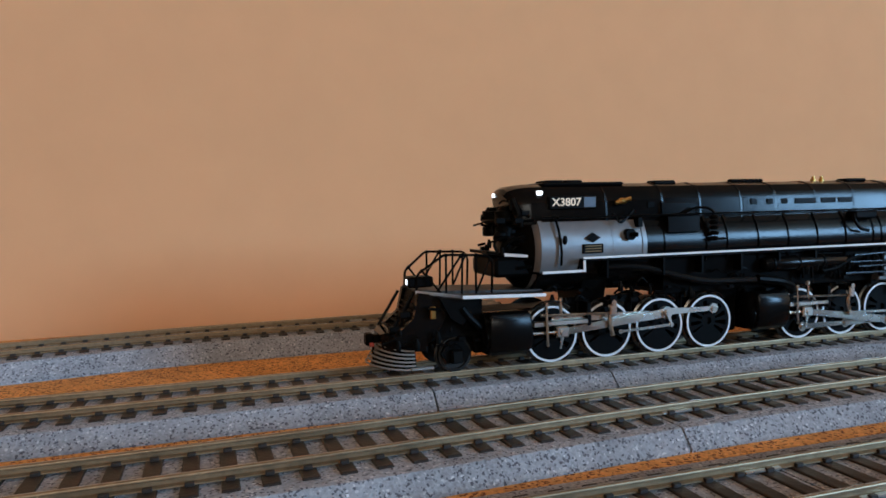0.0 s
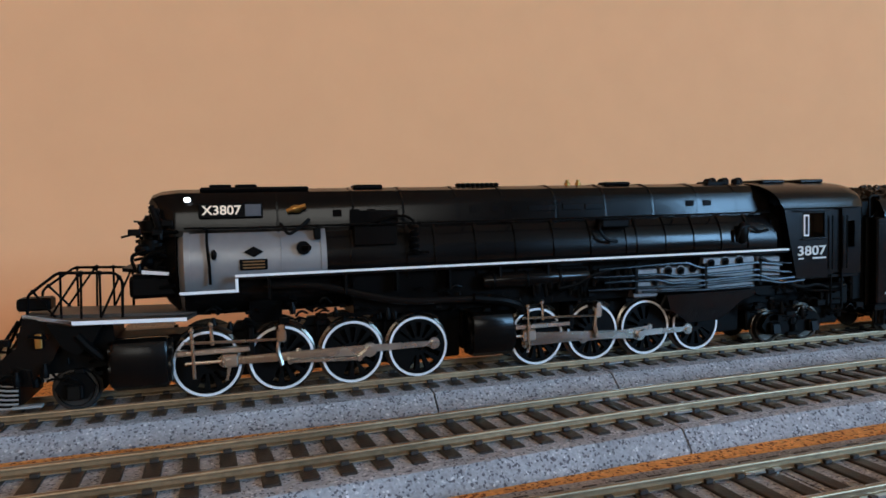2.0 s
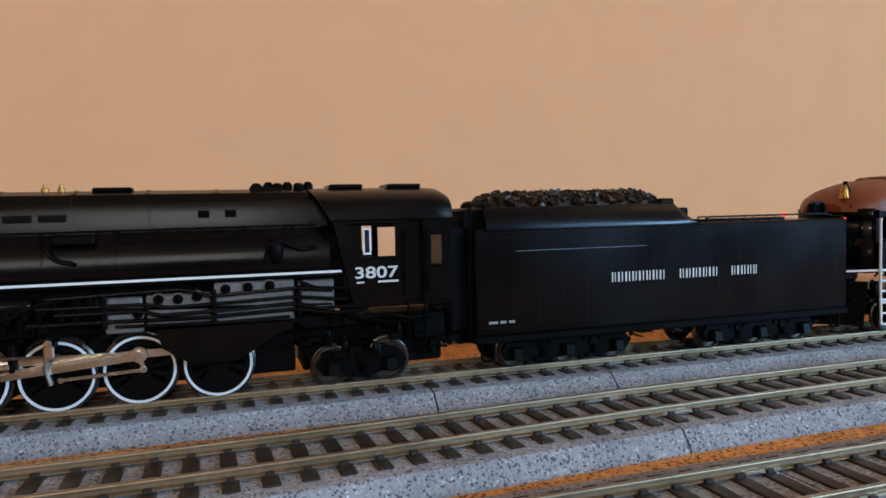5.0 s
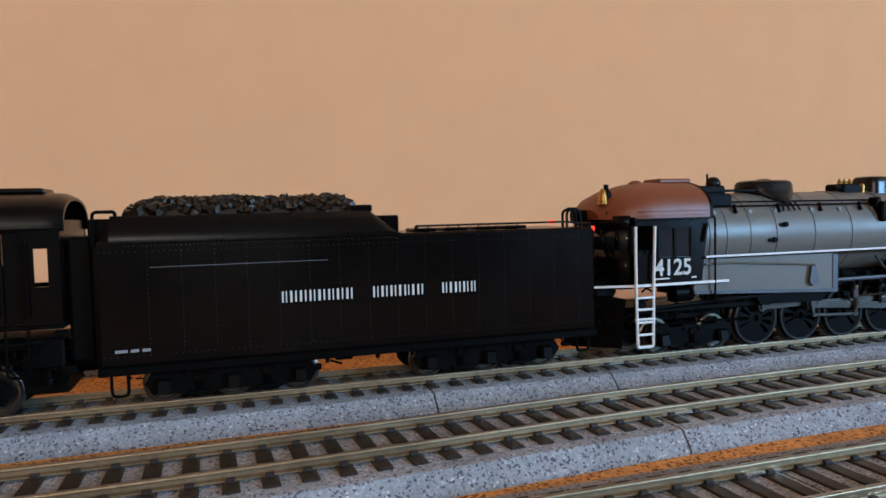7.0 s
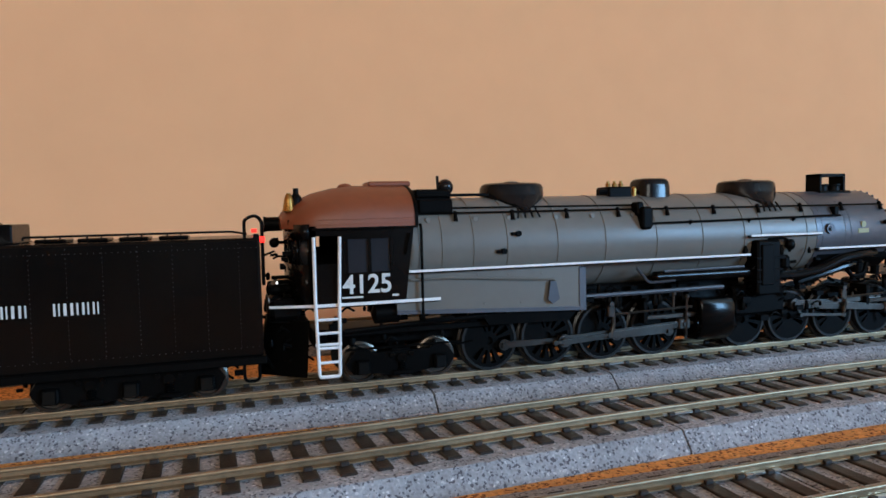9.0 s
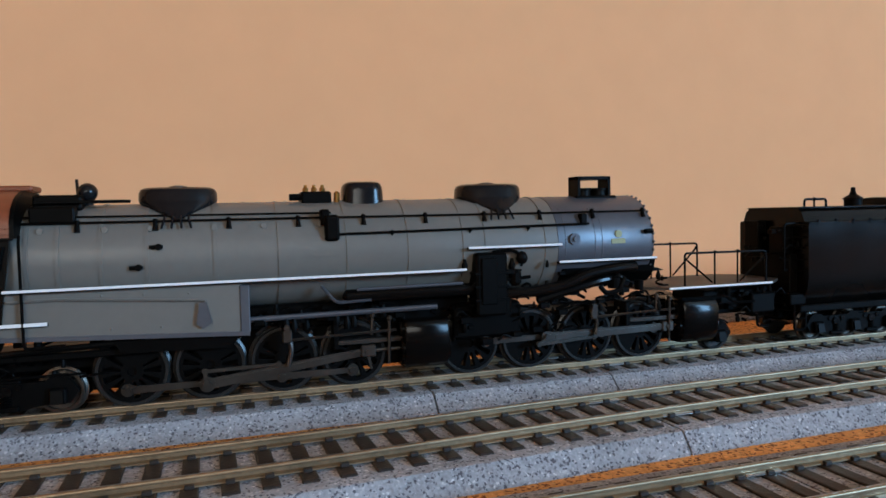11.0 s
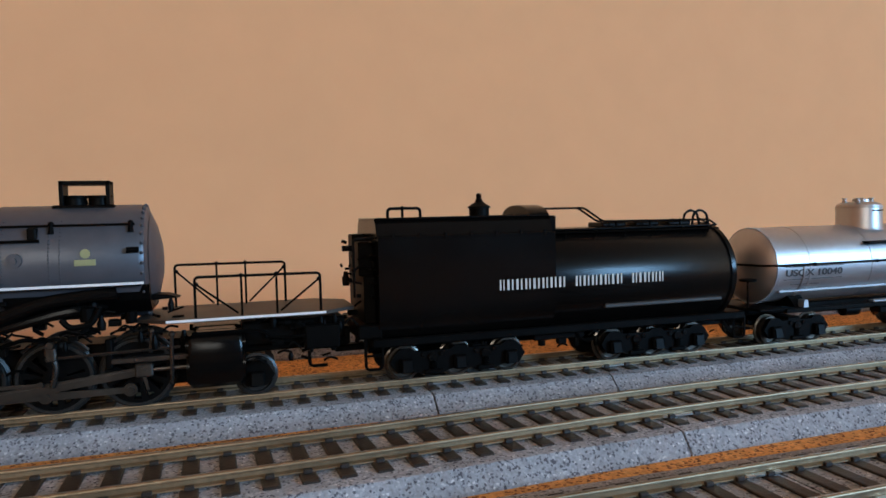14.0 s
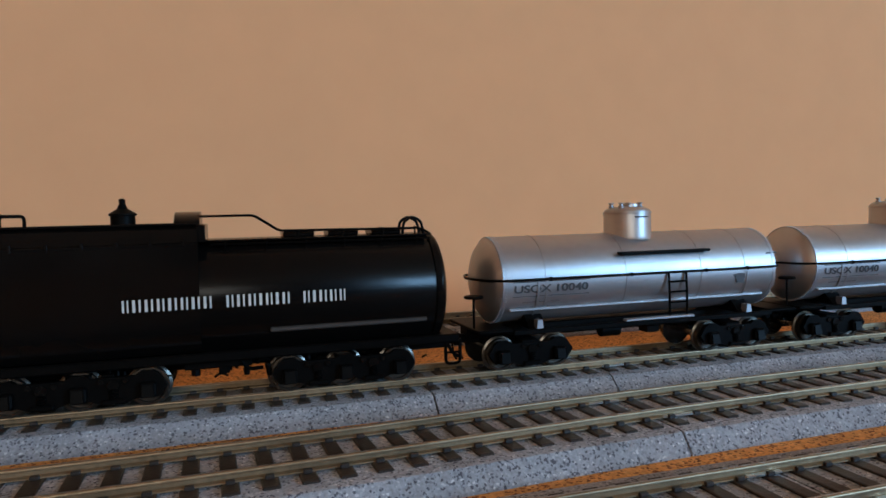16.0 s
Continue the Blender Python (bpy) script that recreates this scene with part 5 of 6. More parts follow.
def grey_locomotive():
    loco = new("cab_forward_locomotive")
    tagged(loco, "grey boilered cab-forward steam locomotive with oxide red cab roof", "model locomotive")
    BZ, BR = 38.8, 15.4
    boiler = part("boiler", Shape().turn_x([(488, 10), (488, BR), (640, BR), (640, 10)], 0, BZ, 60), GREY, loco, "light grey boiler barrel")
    for x in (493, 500, 510, 521, 538, 555, 574, 592, 609, 616, 636):
        part("boiler_band", Shape().turn_x([(x - 0.5, BR - 1), (x - 0.5, BR + 0.22), (x + 0.5, BR + 0.22), (x + 0.5, BR - 1)], 0, BZ, 60), GREY, boiler)
    box = part("smokebox", Shape().turn_x([(640, 10), (640, BR + 0.15), (673.5, BR + 0.15), (675, BR - 0.6), (675.8, BR - 2.2), (676.3, 3)], 0, BZ, 60), DKGRAPH, loco, "dark graphite smokebox")
    lines = []
    for x in (642.5, 653, 655.5):
        for k in range(18):
            z = 34 + k * 0.95
            y = smokebox_arc(BZ, BR + 0.2, z)
            lines.append((x, y, z, x, y, z, 1))
    rivet_lines(box, lines, DKGRAPH, 0.26)
    s = Shape()
    for k in range(36):
        a = radians(10 * k)
        s.ball((674.6, (BR - 0.1) * math.cos(a), BZ + (BR - 0.1) * math.sin(a)), 0.5, n=4)
    part("smokebox_bolts", s, DKGRAPH, box)
    s = Shape().cyl((645.5, -15.0, 40.6), (645.5, -16.2, 40.6), 1.8, 14).cyl((645.5, -16.2, 40.6), (645.5, -16.8, 40.6), 0.8, 8)
    part("washout_plug", s, DKGRAPH, box)
    part("builders_plate", Shape().box(658.8, 663.8, -15.7, -14.9, 38.6, 40.2, 0.1), GREENM, box, "small pale builder's plate")
    part("builders_plate", Shape().cyl((661.4, -15.0, 41.7), (661.4, -15.65, 41.7), 1.2, 12), GREENM, box)
    part("smokebox_bracket", Shape().box(648.4, 650.4, -15.0, -12.4, 45.4, 48.6, 0.3), BLACKM, box)
    part("hinge_bolt", Shape().cyl((674, -15.4, 42.3), (671, -15.9, 42.3), 0.8, 8), BLACKM, box)
    # stack on a rectangular frame
    st = part("stack", Shape().turn_z([(52.6, 3.4), (54.2, 3.0), (56.2, 2.9), (56.4, 3.3), (57, 3.3)], 657, 0, 18).turn_z([(52.6, 3.4), (54.2, 3.0), (56.2, 2.9), (56.4, 3.3), (57, 3.3)], 663, 0, 18), BLACKM, loco, "short black twin stack")
    part("splitter_frame", Shape().box(653.6, 654.6, -3.4, 3.4, 54, 60.8, 0.1).box(665.0, 666.0, -3.4, 3.4, 54, 60.8, 0.1).box(653.6, 666, -3.4, 3.4, 59.8, 60.9, 0.1), BLACKM, st, "black open frame over the stack")
    part("stack_base", Shape().box(652, 667.4, -5, 5, 52.6, 54.4, 0.5), BLACKM, st)
    # domes and top fittings
    d1 = dome(loco, 518.0, 539.0, 49.8, 58.7, 10.4, "sand_dome", slope=6.5)
    d2 = dome(loco, 574.8, 587.4, 52.2, 59.8, 5.8, "steam_dome")
    d3 = dome(loco, 611.6, 633.0, 49.4, 58.7, 10.4, "sand_dome", slope=6.5)
    for d, x in ((d1, 528.5), (d3, 622)):
        part("dome_lid", Shape().turn_z([(57.4, 2.6), (59.0, 2.5), (59.3, 1.2)], x, 0, 16), GLOSSB, d)
        s = Shape()
        for k in range(4):
            s.bent([(x - 3 + k * 2.0, -11.6, 50.6), (x - 3.2 + k * 2.1, -12.8, 49.4), (x - 3.8 + k * 2.5, -13.9, 47.4)], 0.32, 6)
        part("sand_pipe", s, GLOSSB, d)
    s = Shape().box(562.4, 571.2, -4.4, 4.4, 52.6, 57.0, 0.5).cyl((559, -3, 55.4), (563, -3, 55.4), 1.0, 8)
    tb = part("valve_box", s, BLACKM, loco, "black box with brass valves")
    for x in (564, 566.5, 569):
        part("safety_valve", Shape().turn_z([(57, 0.8), (58, 0.9), (58.3, 0.5), (59.0, 0.5)], x, -1, 10), BRASS, tb, "brass safety valve")
    part("whistle", Shape().turn_z([(52, 0.9), (56.4, 0.9), (57.0, 0.4)], 573, -3, 10), BRASS, loco, "brass whistle")
    s = Shape().ball((505.4, -1, 57.6), 2.6, n=9).cyl((503, -1, 57), (502.8, -1, 61.2), 0.45, 6).turn_z([(53, 1.4), (56, 1.4)], 505.4, -1, 10)
    part("headlight_generator", s, GLOSSB, loco, "round glossy black turbine")
    s = Shape().box(493.5, 505, -8, 6, 52.6, 56.8, 0.6).box(494, 517, -9.4, -8.6, 54.4, 55.3, 0.2).box(493.5, 504, -12.4, -8, 49.4, 53.6, 0.4)
    part("turret_casing", s, BLACKM, loco, "black turret casing behind the cab")
    s = Shape()
    for k in range(11):
        x = 522 + k * 12
        if x < 640:
            s.rivet(x, -1, 54.3, 0.5, "z")
    part("boiler_studs", s, GREY, boiler)
    # handrails and pipes on the side
    yy = smokebox_arc(BZ, BR, 49.2) - 1.2
    handrail(loco, [(489, yy + 0.3, 49.4), (560, yy, 49.3), (640, yy, 49.0), (673, yy, 49.0)], 0.32,
             )
    for k in range(10):
        x = 504.6 + 18.6 * k
        part("handrail_post", Shape().cyl((x, yy - 0.1, 49.6), (x, yy - 0.9, 46.9), 0.45, 8, 0.75).ball((x, yy - 0.1, 49.4), 0.75, n=5), BLACKM, loco)
    handrail(loco, [(489, yy + 2.2, 51.0), (570, yy + 2.2, 50.6)], 0.28)
    y2 = smokebox_arc(BZ, BR, 45.2) - 0.9
    handrail(loco, [(570, y2, 44.4), (600, y2, 44.7), (640, y2, 45.2), (651, y2, 45.3)], 0.4, "sand_pipe", posts=[((x, y2, 44.6), (x, y2 + 1, 42.8)) for x in (587, 611, 630)])
    part("check_valve", Shape().box(567.5, 571.5, -16.4, -11, 42.6, 50.0, 0.7).box(566.5, 569, -15, -11, 47, 51.6, 0.5), BLACKM, loco, "black check valve on boiler")
    for x, z in ((524, 42.6), (519, 37.4)):
        yb = smokebox_arc(BZ, BR, z)
        part("valve_cock", Shape().box(x - 2.3, x + 1, yb - 0.9, yb + 1.5, z - 0.5, z + 0.5, 0.2).cyl((x, yb - 1.3, z), (x, yb, z), 0.9, 8), BLACKM, boiler)
    for x in (496, 511, 522, 538, 551, 566):
        z = 47.2
        yb = smokebox_arc(BZ, BR, z)
        part("washout_plug", Shape().cyl((x, yb + 0.5, z), (x, yb - 0.4, z + 0.25), 0.8, 10), GREY, boiler)
    part("boiler_seam", Shape().turn_x([(489, BR - 1), (489, BR + 0.1), (640, BR + 0.1), (640, BR - 1)], 0, BZ, 2, 181, 182), GREY, boiler)
    # running boards with white edges
    b = part("running_board", Shape().box(488.5, 608.4, -18.3, -10, 32.2, 32.9, 0.1), BLACK, loco, "black running board")
    part("white_edge", Shape().box(488.4, 608.4, -18.55, -18.25, 32.5, 33.2, 0.06), WHITE, b, "white painted edge line")
    b = part("running_board", Shape().box(609.5, 640.3, -17.4, -10, 38.5, 39.2, 0.1), BLACK, loco, "black running board")
    part("white_edge", Shape().box(609.5, 640.3, -17.65, -17.35, 38.8, 39.5, 0.06), WHITE, b, "white painted edge line")
    b = part("running_board", Shape().box(639.8, 675.0, -16.4, -9, 33.0, 33.7, 0.1), BLACK, loco, "black running board")
    part("white_edge", Shape().box(639.8, 675.0, -16.65, -16.35, 33.3, 34.0, 0.06), WHITE, b, "white painted edge line")
    b = part("walkway", Shape().box(461, 497.8, -18.0, -12, 23.8, 24.5, 0.1), BLACK, loco, "black cab walkway")
    part("white_edge", Shape().box(460.6, 497.8, -18.3, -18.0, 24.0, 24.9, 0.06), WHITE, b, "white painted edge line")
    # firebox side sheet
    fb = part("firebox_side", Shape().side([(485, 32.2), (544.6, 32.2), (544.6, 18.9), (500, 20.6), (485, 21.4)], -16.6, -9), GREY, loco, "flat light grey firebox sheet")
    part("firebox_edge", Shape().side([(485, 21.6), (546.2, 19.0), (546.2, 17.8), (485, 20.4)], -17, -9), DKGRAPH, fb)
    part("firebox_edge", Shape().box(543.8, 546.4, -16.9, -10, 18.6, 31.6, 0.3), DKGRAPH, fb)
    handrail(loco, [(489, -17.2, 30.2), (500, -17.4, 30.4), (535, -17.4, 28.2), (535.4, -17.4, 27)], 0.4, "reach_rod", GREY)
    part("reach_lever", Shape().side([(533.5, 27.6), (535.4, 27.6), (536.6, 22.0), (534.2, 20.6), (532.6, 22)], -17.8, -16.8), DKGRAPH, loco)
    rivet_lines(fb, [(x, -16.65, z, x, -16.65, z, 1) for x, z in ((510, 30.7), (520, 30.4), (531, 30.2), (512, 22), (524, 21.6))], GREY, 0.4)
    part("lower_boiler", Shape().ext([(-9, 25.4), (9, 25.4), (13, 29), (14, 33), (-14, 33), (-13, 29)], 642, 676), BLACKM, loco, "dark smokebox underside")
    # lower pipes and tanks
    part("air_tank", Shape().turn_x([(572, 0.5), (573, 1.9), (612, 1.9), (613, 0.5)], -14.4, 26.6, 18), BLACK, loco, "long black air tank")
    part("pipework", Shape().cyl((576, -15.4, 28.4), (608, -15.4, 28.6), 0.5, 8).cyl((546, -14, 21.6), (600, -14.6, 22.0), 0.8, 8).bent([(566, -15, 30), (570, -15.6, 25), (580, -15.8, 25.4)], 0.5, 6), DKGRAPH, loco, "thin grey pipes")
    s = Shape().box(611.5, 621.5, -18.2, -11, 18.4, 37.6, 0.8).box(613, 618, -18.8, -17.5, 22, 36, 0.3).turn_z([(19, 3.0), (23, 3.0)], 621, -14, 14)
    for zz in (23, 27, 31):
        s.box(611, 622, -18.5, -11.4, zz, zz + 0.7, 0.1)
    part("feedwater_pump", s, BLACKM, loco, "tall black feedwater pump")
    s = Shape().bent([(617, -17, 37.6), (624, -17, 38), (627, -16.6, 36), (627, -16, 33)], 0.5, 6).ball((627, -16.4, 35.5), 1.9, 1, 0.8, 1.1, 6)
    s.turn_z([(27, 1.2), (28, 2.0), (31, 2.0), (32, 1.2)], 625, -15.5, 10).cyl((622, -16, 29), (630, -15.6, 29.4), 0.6, 6)
    part("pump_valve", s, BLACKM, loco)
    part("steam_pipe", Shape().bent([(622, -14, 24.5), (632, -15, 24.6), (642, -15.6, 26.2), (650, -15.8, 29.6), (660, -15.8, 30.8), (668, -14, 31)], 1.7, 12, 6), BLACK, loco, "thick bent black steam pipe")
    part("steam_pipe", Shape().bent([(634, -12, 21.5), (646, -13.5, 24.5), (656, -13.8, 27.0), (664, -12, 27.2)], 1.4, 10, 5), BLACK, loco)
    s = Shape().bent([(640, -13, 18.5), (646, -14, 20.5), (652, -13.5, 19.6)], 0.6, 6).bent([(655, -14.5, 25), (657, -15, 22.6), (662, -15, 23.4), (664, -14.6, 27.5)], 0.8, 8)
    s.turn_z([(24, 2.0), (27.5, 2.2), (28, 1.4)], 661, -13, 12).turn_z([(22.8, 1.4), (26, 1.6)], 671, -12, 12)
    part("pump_gear", s, BLACKM, loco)
    # frames, cylinders, wheels
    part("engine_frame", Shape().box(505, 606, -6.9, 6.9, 4.4, 18.0, 0.5), BLACKM, loco, "black engine frame")
    part("engine_frame", Shape().box(608, 692, -6.9, 6.9, 4.4, 17.0, 0.5).box(692, 730, -6.6, 6.6, 11.5, 17.0, 0.5), BLACKM, loco, "black engine frame")
    # added dark block, closes the view through beneath the boiler
    part("underframe_fill", Shape().box(546, 612, -8.5, 8.5, 17.5, 24.6, 0.6), BLACKM, loco, "black block filling the gap under the boiler")
    part("cab_frame", Shape().box(462, 520, -7, 7, 10.5, 15.8, 0.5), BLACKM, loco)
    part("ash_pan", Shape().side([(512, 18.2), (545, 18.6), (541, 14.5), (514, 15)], -14.8, -8), BLACKM, loco)
    cylinder_block(loco, 589.6, 603.0, -1, -17.2, 18.8, 3.9)
    cylinder_block(loco, 685.2, 698.8, -1, -17.2, 18.8, 3.9)
    front = [515.6, 535.6, 555.6, 575.6]
    rear = [611.6, 631.8, 652.0, 672.0]
    drivers(loco, front, 9.25, DKTYRE, 338)
    drivers(loco, rear, 9.25, DKTYRE, 87)
    rods(loco, front, 9.25, 338, DKROD, 589.4, 1)
    rods(loco, rear, 9.25, 87, DKROD, 685.0, 1)
    small_wheels(loco, [475.0, 498.4], 5.6)
    truck_frame(loco, [475.0, 498.4], 5.6, -13.4)
    small_wheels(loco, [702.5], 5.4, DKTYRE)
    truck_frame(loco, [702.5], 5.4, -12.6)
    for x in front + rear:
        part("brake_arc", Shape().tube([(x + 10.5 * math.cos(radians(a)), -9.6, 9.25 + 10.5 * math.sin(radians(a))) for a in range(40, 141, 12)], 0.5, 6), DKROD, loco, "thin dark arc over the wheel")
    clutter(loco, 548, 606, -15, -8, 18.5, 24, 60, 31, BLACKM, 1.1)
    clutter(loco, 606, 642, -16.5, -9, 10, 34, 70, 32, BLACKM, 1.2)
    clutter(loco, 640, 684, -14.5, -8, 17.5, 30, 60, 33, BLACKM, 1.1)
    clutter(loco, 700, 728, -14, -8, 8, 21, 40, 34, BLACKM, 1.1)
    clutter(loco, 449.5, 460, -14, 10, 6, 44, 70, 35, BLACKM, 1.1)
    clutter(loco, 464, 512, -13, -7, 8, 22, 50, 36, BLACKM, 1.1)
    # dark fill added behind the pump to hide the gap
    part("mid_frame_fill", Shape().box(606, 628, -13, 13, 11, 22, 1.0), BLACKM, loco, "black block filling the gap behind the pump")
    # the rear deck with railings
    prof = [(672, 10), (680, 16.2), (722, 16.2), (731, 9), (731, -9), (722, -16.2), (680, -16.2), (672, -10)]
    deck = part("rear_deck", Shape().loft([[(x, y, z) for x, y in prof] for z in (22.4, 23.3)]), BOARDM, loco, "dark brown rear deck")
    part("white_edge", Shape().box(679.8, 721.8, -16.5, -16.2, 22.6, 23.3, 0.06), WHITE, deck, "white painted edge line")
    for y, e in ((-14.5, 0), (12.5, 1)):
        x0, x1 = (687.2, 720.6) if not e else (680.5, 713.0)
        zt = 34.3 if not e else 36.2
        handrail(loco, [(x0, y, 23.2), (x0, y, zt), (x1, y, zt - 0.3), (x1, y, 23.2)], 0.38, "deck_railing",
                 posts=[((x0 + 12, y, zt), (x0 + 12, y, 23.2)), ((x1 - 12, y, zt), (x1 - 12, y, 23.2)), ((x0 + 0.4, y, zt - 2), (x0 + 11, y, 24)), ((x1 - 0.4, y, zt - 2), (x1 - 11, y, 24))], label="black tubular deck railing")
    s = Shape().box(699, 728, -9, 9, 13.5, 20.5, 0.6).box(716, 726, -13, -8, 12, 19, 0.5).bent([(686, -14, 19), (704, -14.5, 19), (707, -14.5, 16.6), (716, -14, 16.4)], 0.5, 6)
    s.bent([(717, -14.4, 12), (717, -14.4, 7.6), (722, -14.4, 7.6)], 0.5, 6)
    part("deck_underframe", s, BLACKM, loco, "black boxes and pipes under the deck")
    part("smokebox_front", Shape().turn_x([(676, 12.8), (677.2, 10), (678.4, 5), (678.8, 0.3)], 0, BZ, 40), DKGRAPH, loco)
    part("front_bracket", Shape().side([(674, 30), (680, 29.6), (683, 28.6), (676, 28.2)], -9, -3), BLACKM, loco)
    part("drawbar", Shape().box(726, 742, -2, 2, 8.6, 10.6, 0.4), BLACKM, loco)
    # cab
    W = 17.4
    cab = new("cab")
    cab.parent = loco
    tagged(cab, "black cab with rounded oxide red roof")
    lo, hi = -W, -W + 0.8
    for m in (-1, 1):
        lo, hi = (-W, -W + 0.8) if m < 0 else (W - 0.8, W)
        s = Shape().side([(468.6, 33.2), (468.6, 24.6), (487.6, 24.6), (488.6, 33.2)], lo, hi)
        s.side([(468.6, 46.6), (468.6, 42.8), (490, 42.8), (490.4, 46.6)], lo, hi)
        s.box(468.6, 470.0, lo, hi, 33.2, 42.8).side([(484.2, 42.8), (484.2, 33.2), (488.6, 33.2), (490, 42.8)], lo, hi)
        s.box(460.6, 462.2, lo, hi, 24.6, 46.6).box(460.6, 468.6, lo, hi, 43.8, 46.6).box(460.6, 468.6, lo, hi, 24.6, 34.5)
        if m > 0:
            s = Shape().box(460.6, 490, lo, hi, 24.6, 39.5).box(460.6, 463.0, lo, hi, 39.5, 46.6).box(467.4, 490, lo, hi, 39.5, 46.6).box(463, 467.4, lo, hi, 43.6, 46.6)
        part("cab_side", s, BLACK, cab, "black cab side sheet")
    part("cab_glass", Shape().box(470, 484.2, -W + 0.5, -W + 0.65, 33.2, 42.8), GLASSD, cab, "dark sliding cab window")
    for x in (470.2, 476.8, 483.2):
        part("window_bar", Shape().box(x, x + 0.9, -W - 0.1, -W + 0.5, 33.2, 42.8, 0.1), BLACK, cab)
    part("cab_door", Shape().box(462.2, 468.6, -W + 1.0, -W + 1.5, 25, 36, 0.1), BLACK, cab)
    part("cab_interior", Shape().box(478, 490, -14, 14, 25, 44, 0.4), BLACKM, cab)
    part("cab_floor", Shape().box(457, 490, -16.4, 16.4, 23.4, 24.6, 0.2), BLACKM, cab)
    # rounded front wall with windows
    n = 12
    plan = [(460.6 - 5.4 * math.cos(radians(a)) ** 0.8, 16.9 * math.sin(radians(a))) for a in range(-90, 91, 15)]
    s = Shape().loft([[(x, y, z) for z in (24.4, 36.0)] for x, y in plan], caps=False, closed=False)
    s.loft([[(x, y, z) for z in (42.8, 47.2)] for x, y in plan], caps=False, closed=False)
    for k in (0, 2, 4, 6, 8, 10):
        (xa, ya), (xb, yb) = plan[k], plan[k + 1]
        m = 0.35
        s.add([(xa, ya, 36), (xa + (xb - xa) * m, ya + (yb - ya) * m, 36), (xa + (xb - xa) * m, ya + (yb - ya) * m, 42.8), (xa, ya, 42.8)], [(0, 1, 2, 3)])
    fw = part("cab_front", s, BLACK, cab, "curved black cab front")
    md = fw.modifiers.new("thick", "SOLIDIFY")
    md.thickness, md.offset = 0.0007, 0
    s = Shape().loft([[(x + 0.7, y * 0.97, z) for z in (35.5, 43.2)] for x, y in plan], caps=False, closed=False)
    pane = part("front_pane", s, GLASSD, cab, "dark curved cab front glass")
    pane.modifiers.new("thick", "SOLIDIFY").thickness = 0.0003
    # roof: rounded shell, dropping towards the front
    rows = []
    for x, k, h, wf in ((453.6, 0.42, 0.28, 0.5), (455.0, 0.62, 0.46, 0.62), (458.5, 0.86, 0.66, 0.86), (463, 0.96, 0.82, 0.98), (469, 1.0, 0.94, 1.0), (476, 1.0, 1.0, 1.0), (491.2, 1.0, 1.0, 1.0)):
        ring = [((W + 0.7) * wf * math.cos(radians(180 - a)), 46.0 + 12.4 * h * math.sin(radians(a)) ** 0.72) for a in range(0, 181, 9)]
        rows.append([(x, y, z) for y, z in ring])
    rf = part("cab_roof", Shape().loft(rows), RED, cab, "rounded oxide red cab roof")
    lines = []
    for k in range(40):
        lines.append((463 + k * 0.72, -W - 0.62, 46.9, 463 + k * 0.72, -W - 0.62, 46.9, 1))
        lines.append((463 + k * 0.72, -W - 0.55, 48.3, 463 + k * 0.72, -W - 0.55, 48.3, 1))
    rivet_lines(rf, lines, RED, 0.2)
    part("roof_hatch", Shape().box(480, 493, -5, 5, 57.8, 59.5, 0.5), RED, rf, "raised red roof hatch")
    part("roof_vent", Shape().ball((473.6, 0, 57.6), 2.0, 1.3, 1.3, 0.8, 6), RED, rf)
    part("roof_edge", Shape().box(461, 491.4, -W - 0.95, -W - 0.4, 45.5, 46.1, 0.1), BLACK, rf)
    part("roof_rear_band", Shape().loft([[(x, y * 1.01, 46 + (z - 46) * 1.01) for _, y, z in rows[-1]] for x in (490.6, 491.6)]), BLACKM, rf)
    # front fittings
    s = Shape().cyl((449.6, 0, 47.4), (454.5, 0, 47.4), 2.1, 18).cyl((449.2, 0, 47.4), (449.8, 0, 47.4), 2.3, 18)
    part("headlight", s, BLACKM, loco, "black round headlight, unlit")
    lamp = part("front_lamp", Shape().cyl((452.4, -3.6, 29.2), (457, -3.6, 29.2), 1.9, 16), BLACKM, loco, "small lit lamp low on the cab front")
    part("lamp_glass", Shape().cyl((452.0, -3.6, 29.2), (452.6, -3.6, 29.2), 1.3, 16), LAMPW, lamp, "lit white lamp glass")
    nb = part("number_board", Shape().box(455.2, 463.0, -11.6, -9.6, 45.4, 48.6, 0.3), BLACKM, cab, "small black number board")
    lettering("number", "X4125", 456.0, 462.4, -11.75, 46.1, 48.0, mat("red_brown_figures", (0.45, 0.12, 0.08), 0.6), nb, "dull red number figures")
    s = Shape().turn_z([(49, 1.2), (51, 1.2), (51.4, 1.8), (54.6, 1.7), (55.6, 1.2), (56.0, 0.8), (57.6, 0.8)], 458.2, -6.5, 12)
    part("classification_lamp", s, BLACKM, loco, "dark lamp with brass body")
    part("bell", Shape().turn_z([(51.0, 2.0), (51.8, 1.7), (54.0, 1.4), (55.6, 0.9), (56.2, 0.5)], 456.0, -8.0, 14), BRASS, loco, "small brass bell")
    s = Shape().ball((451.8, -4, 42), 1.5, n=6).cyl((452, -4, 42), (456, -4, 42), 0.5, 6)
    s.cyl((450.5, -6, 32), (457, -6, 32), 0.6, 6).ball((452, -7, 28.5), 2.0, 1.5, 1, 0.8, 6).box(449.5, 458, -13, 13, 20.2, 26, 1.2)
    s.bent([(452, -9, 27), (450, -9, 26), (451, -9, 22), (456, -9, 21)], 0.5, 6).box(450, 458, -8, 8, 28, 30, 0.6)
    part("front_gear", s, BLACKM, loco, "black fittings on the cab front")
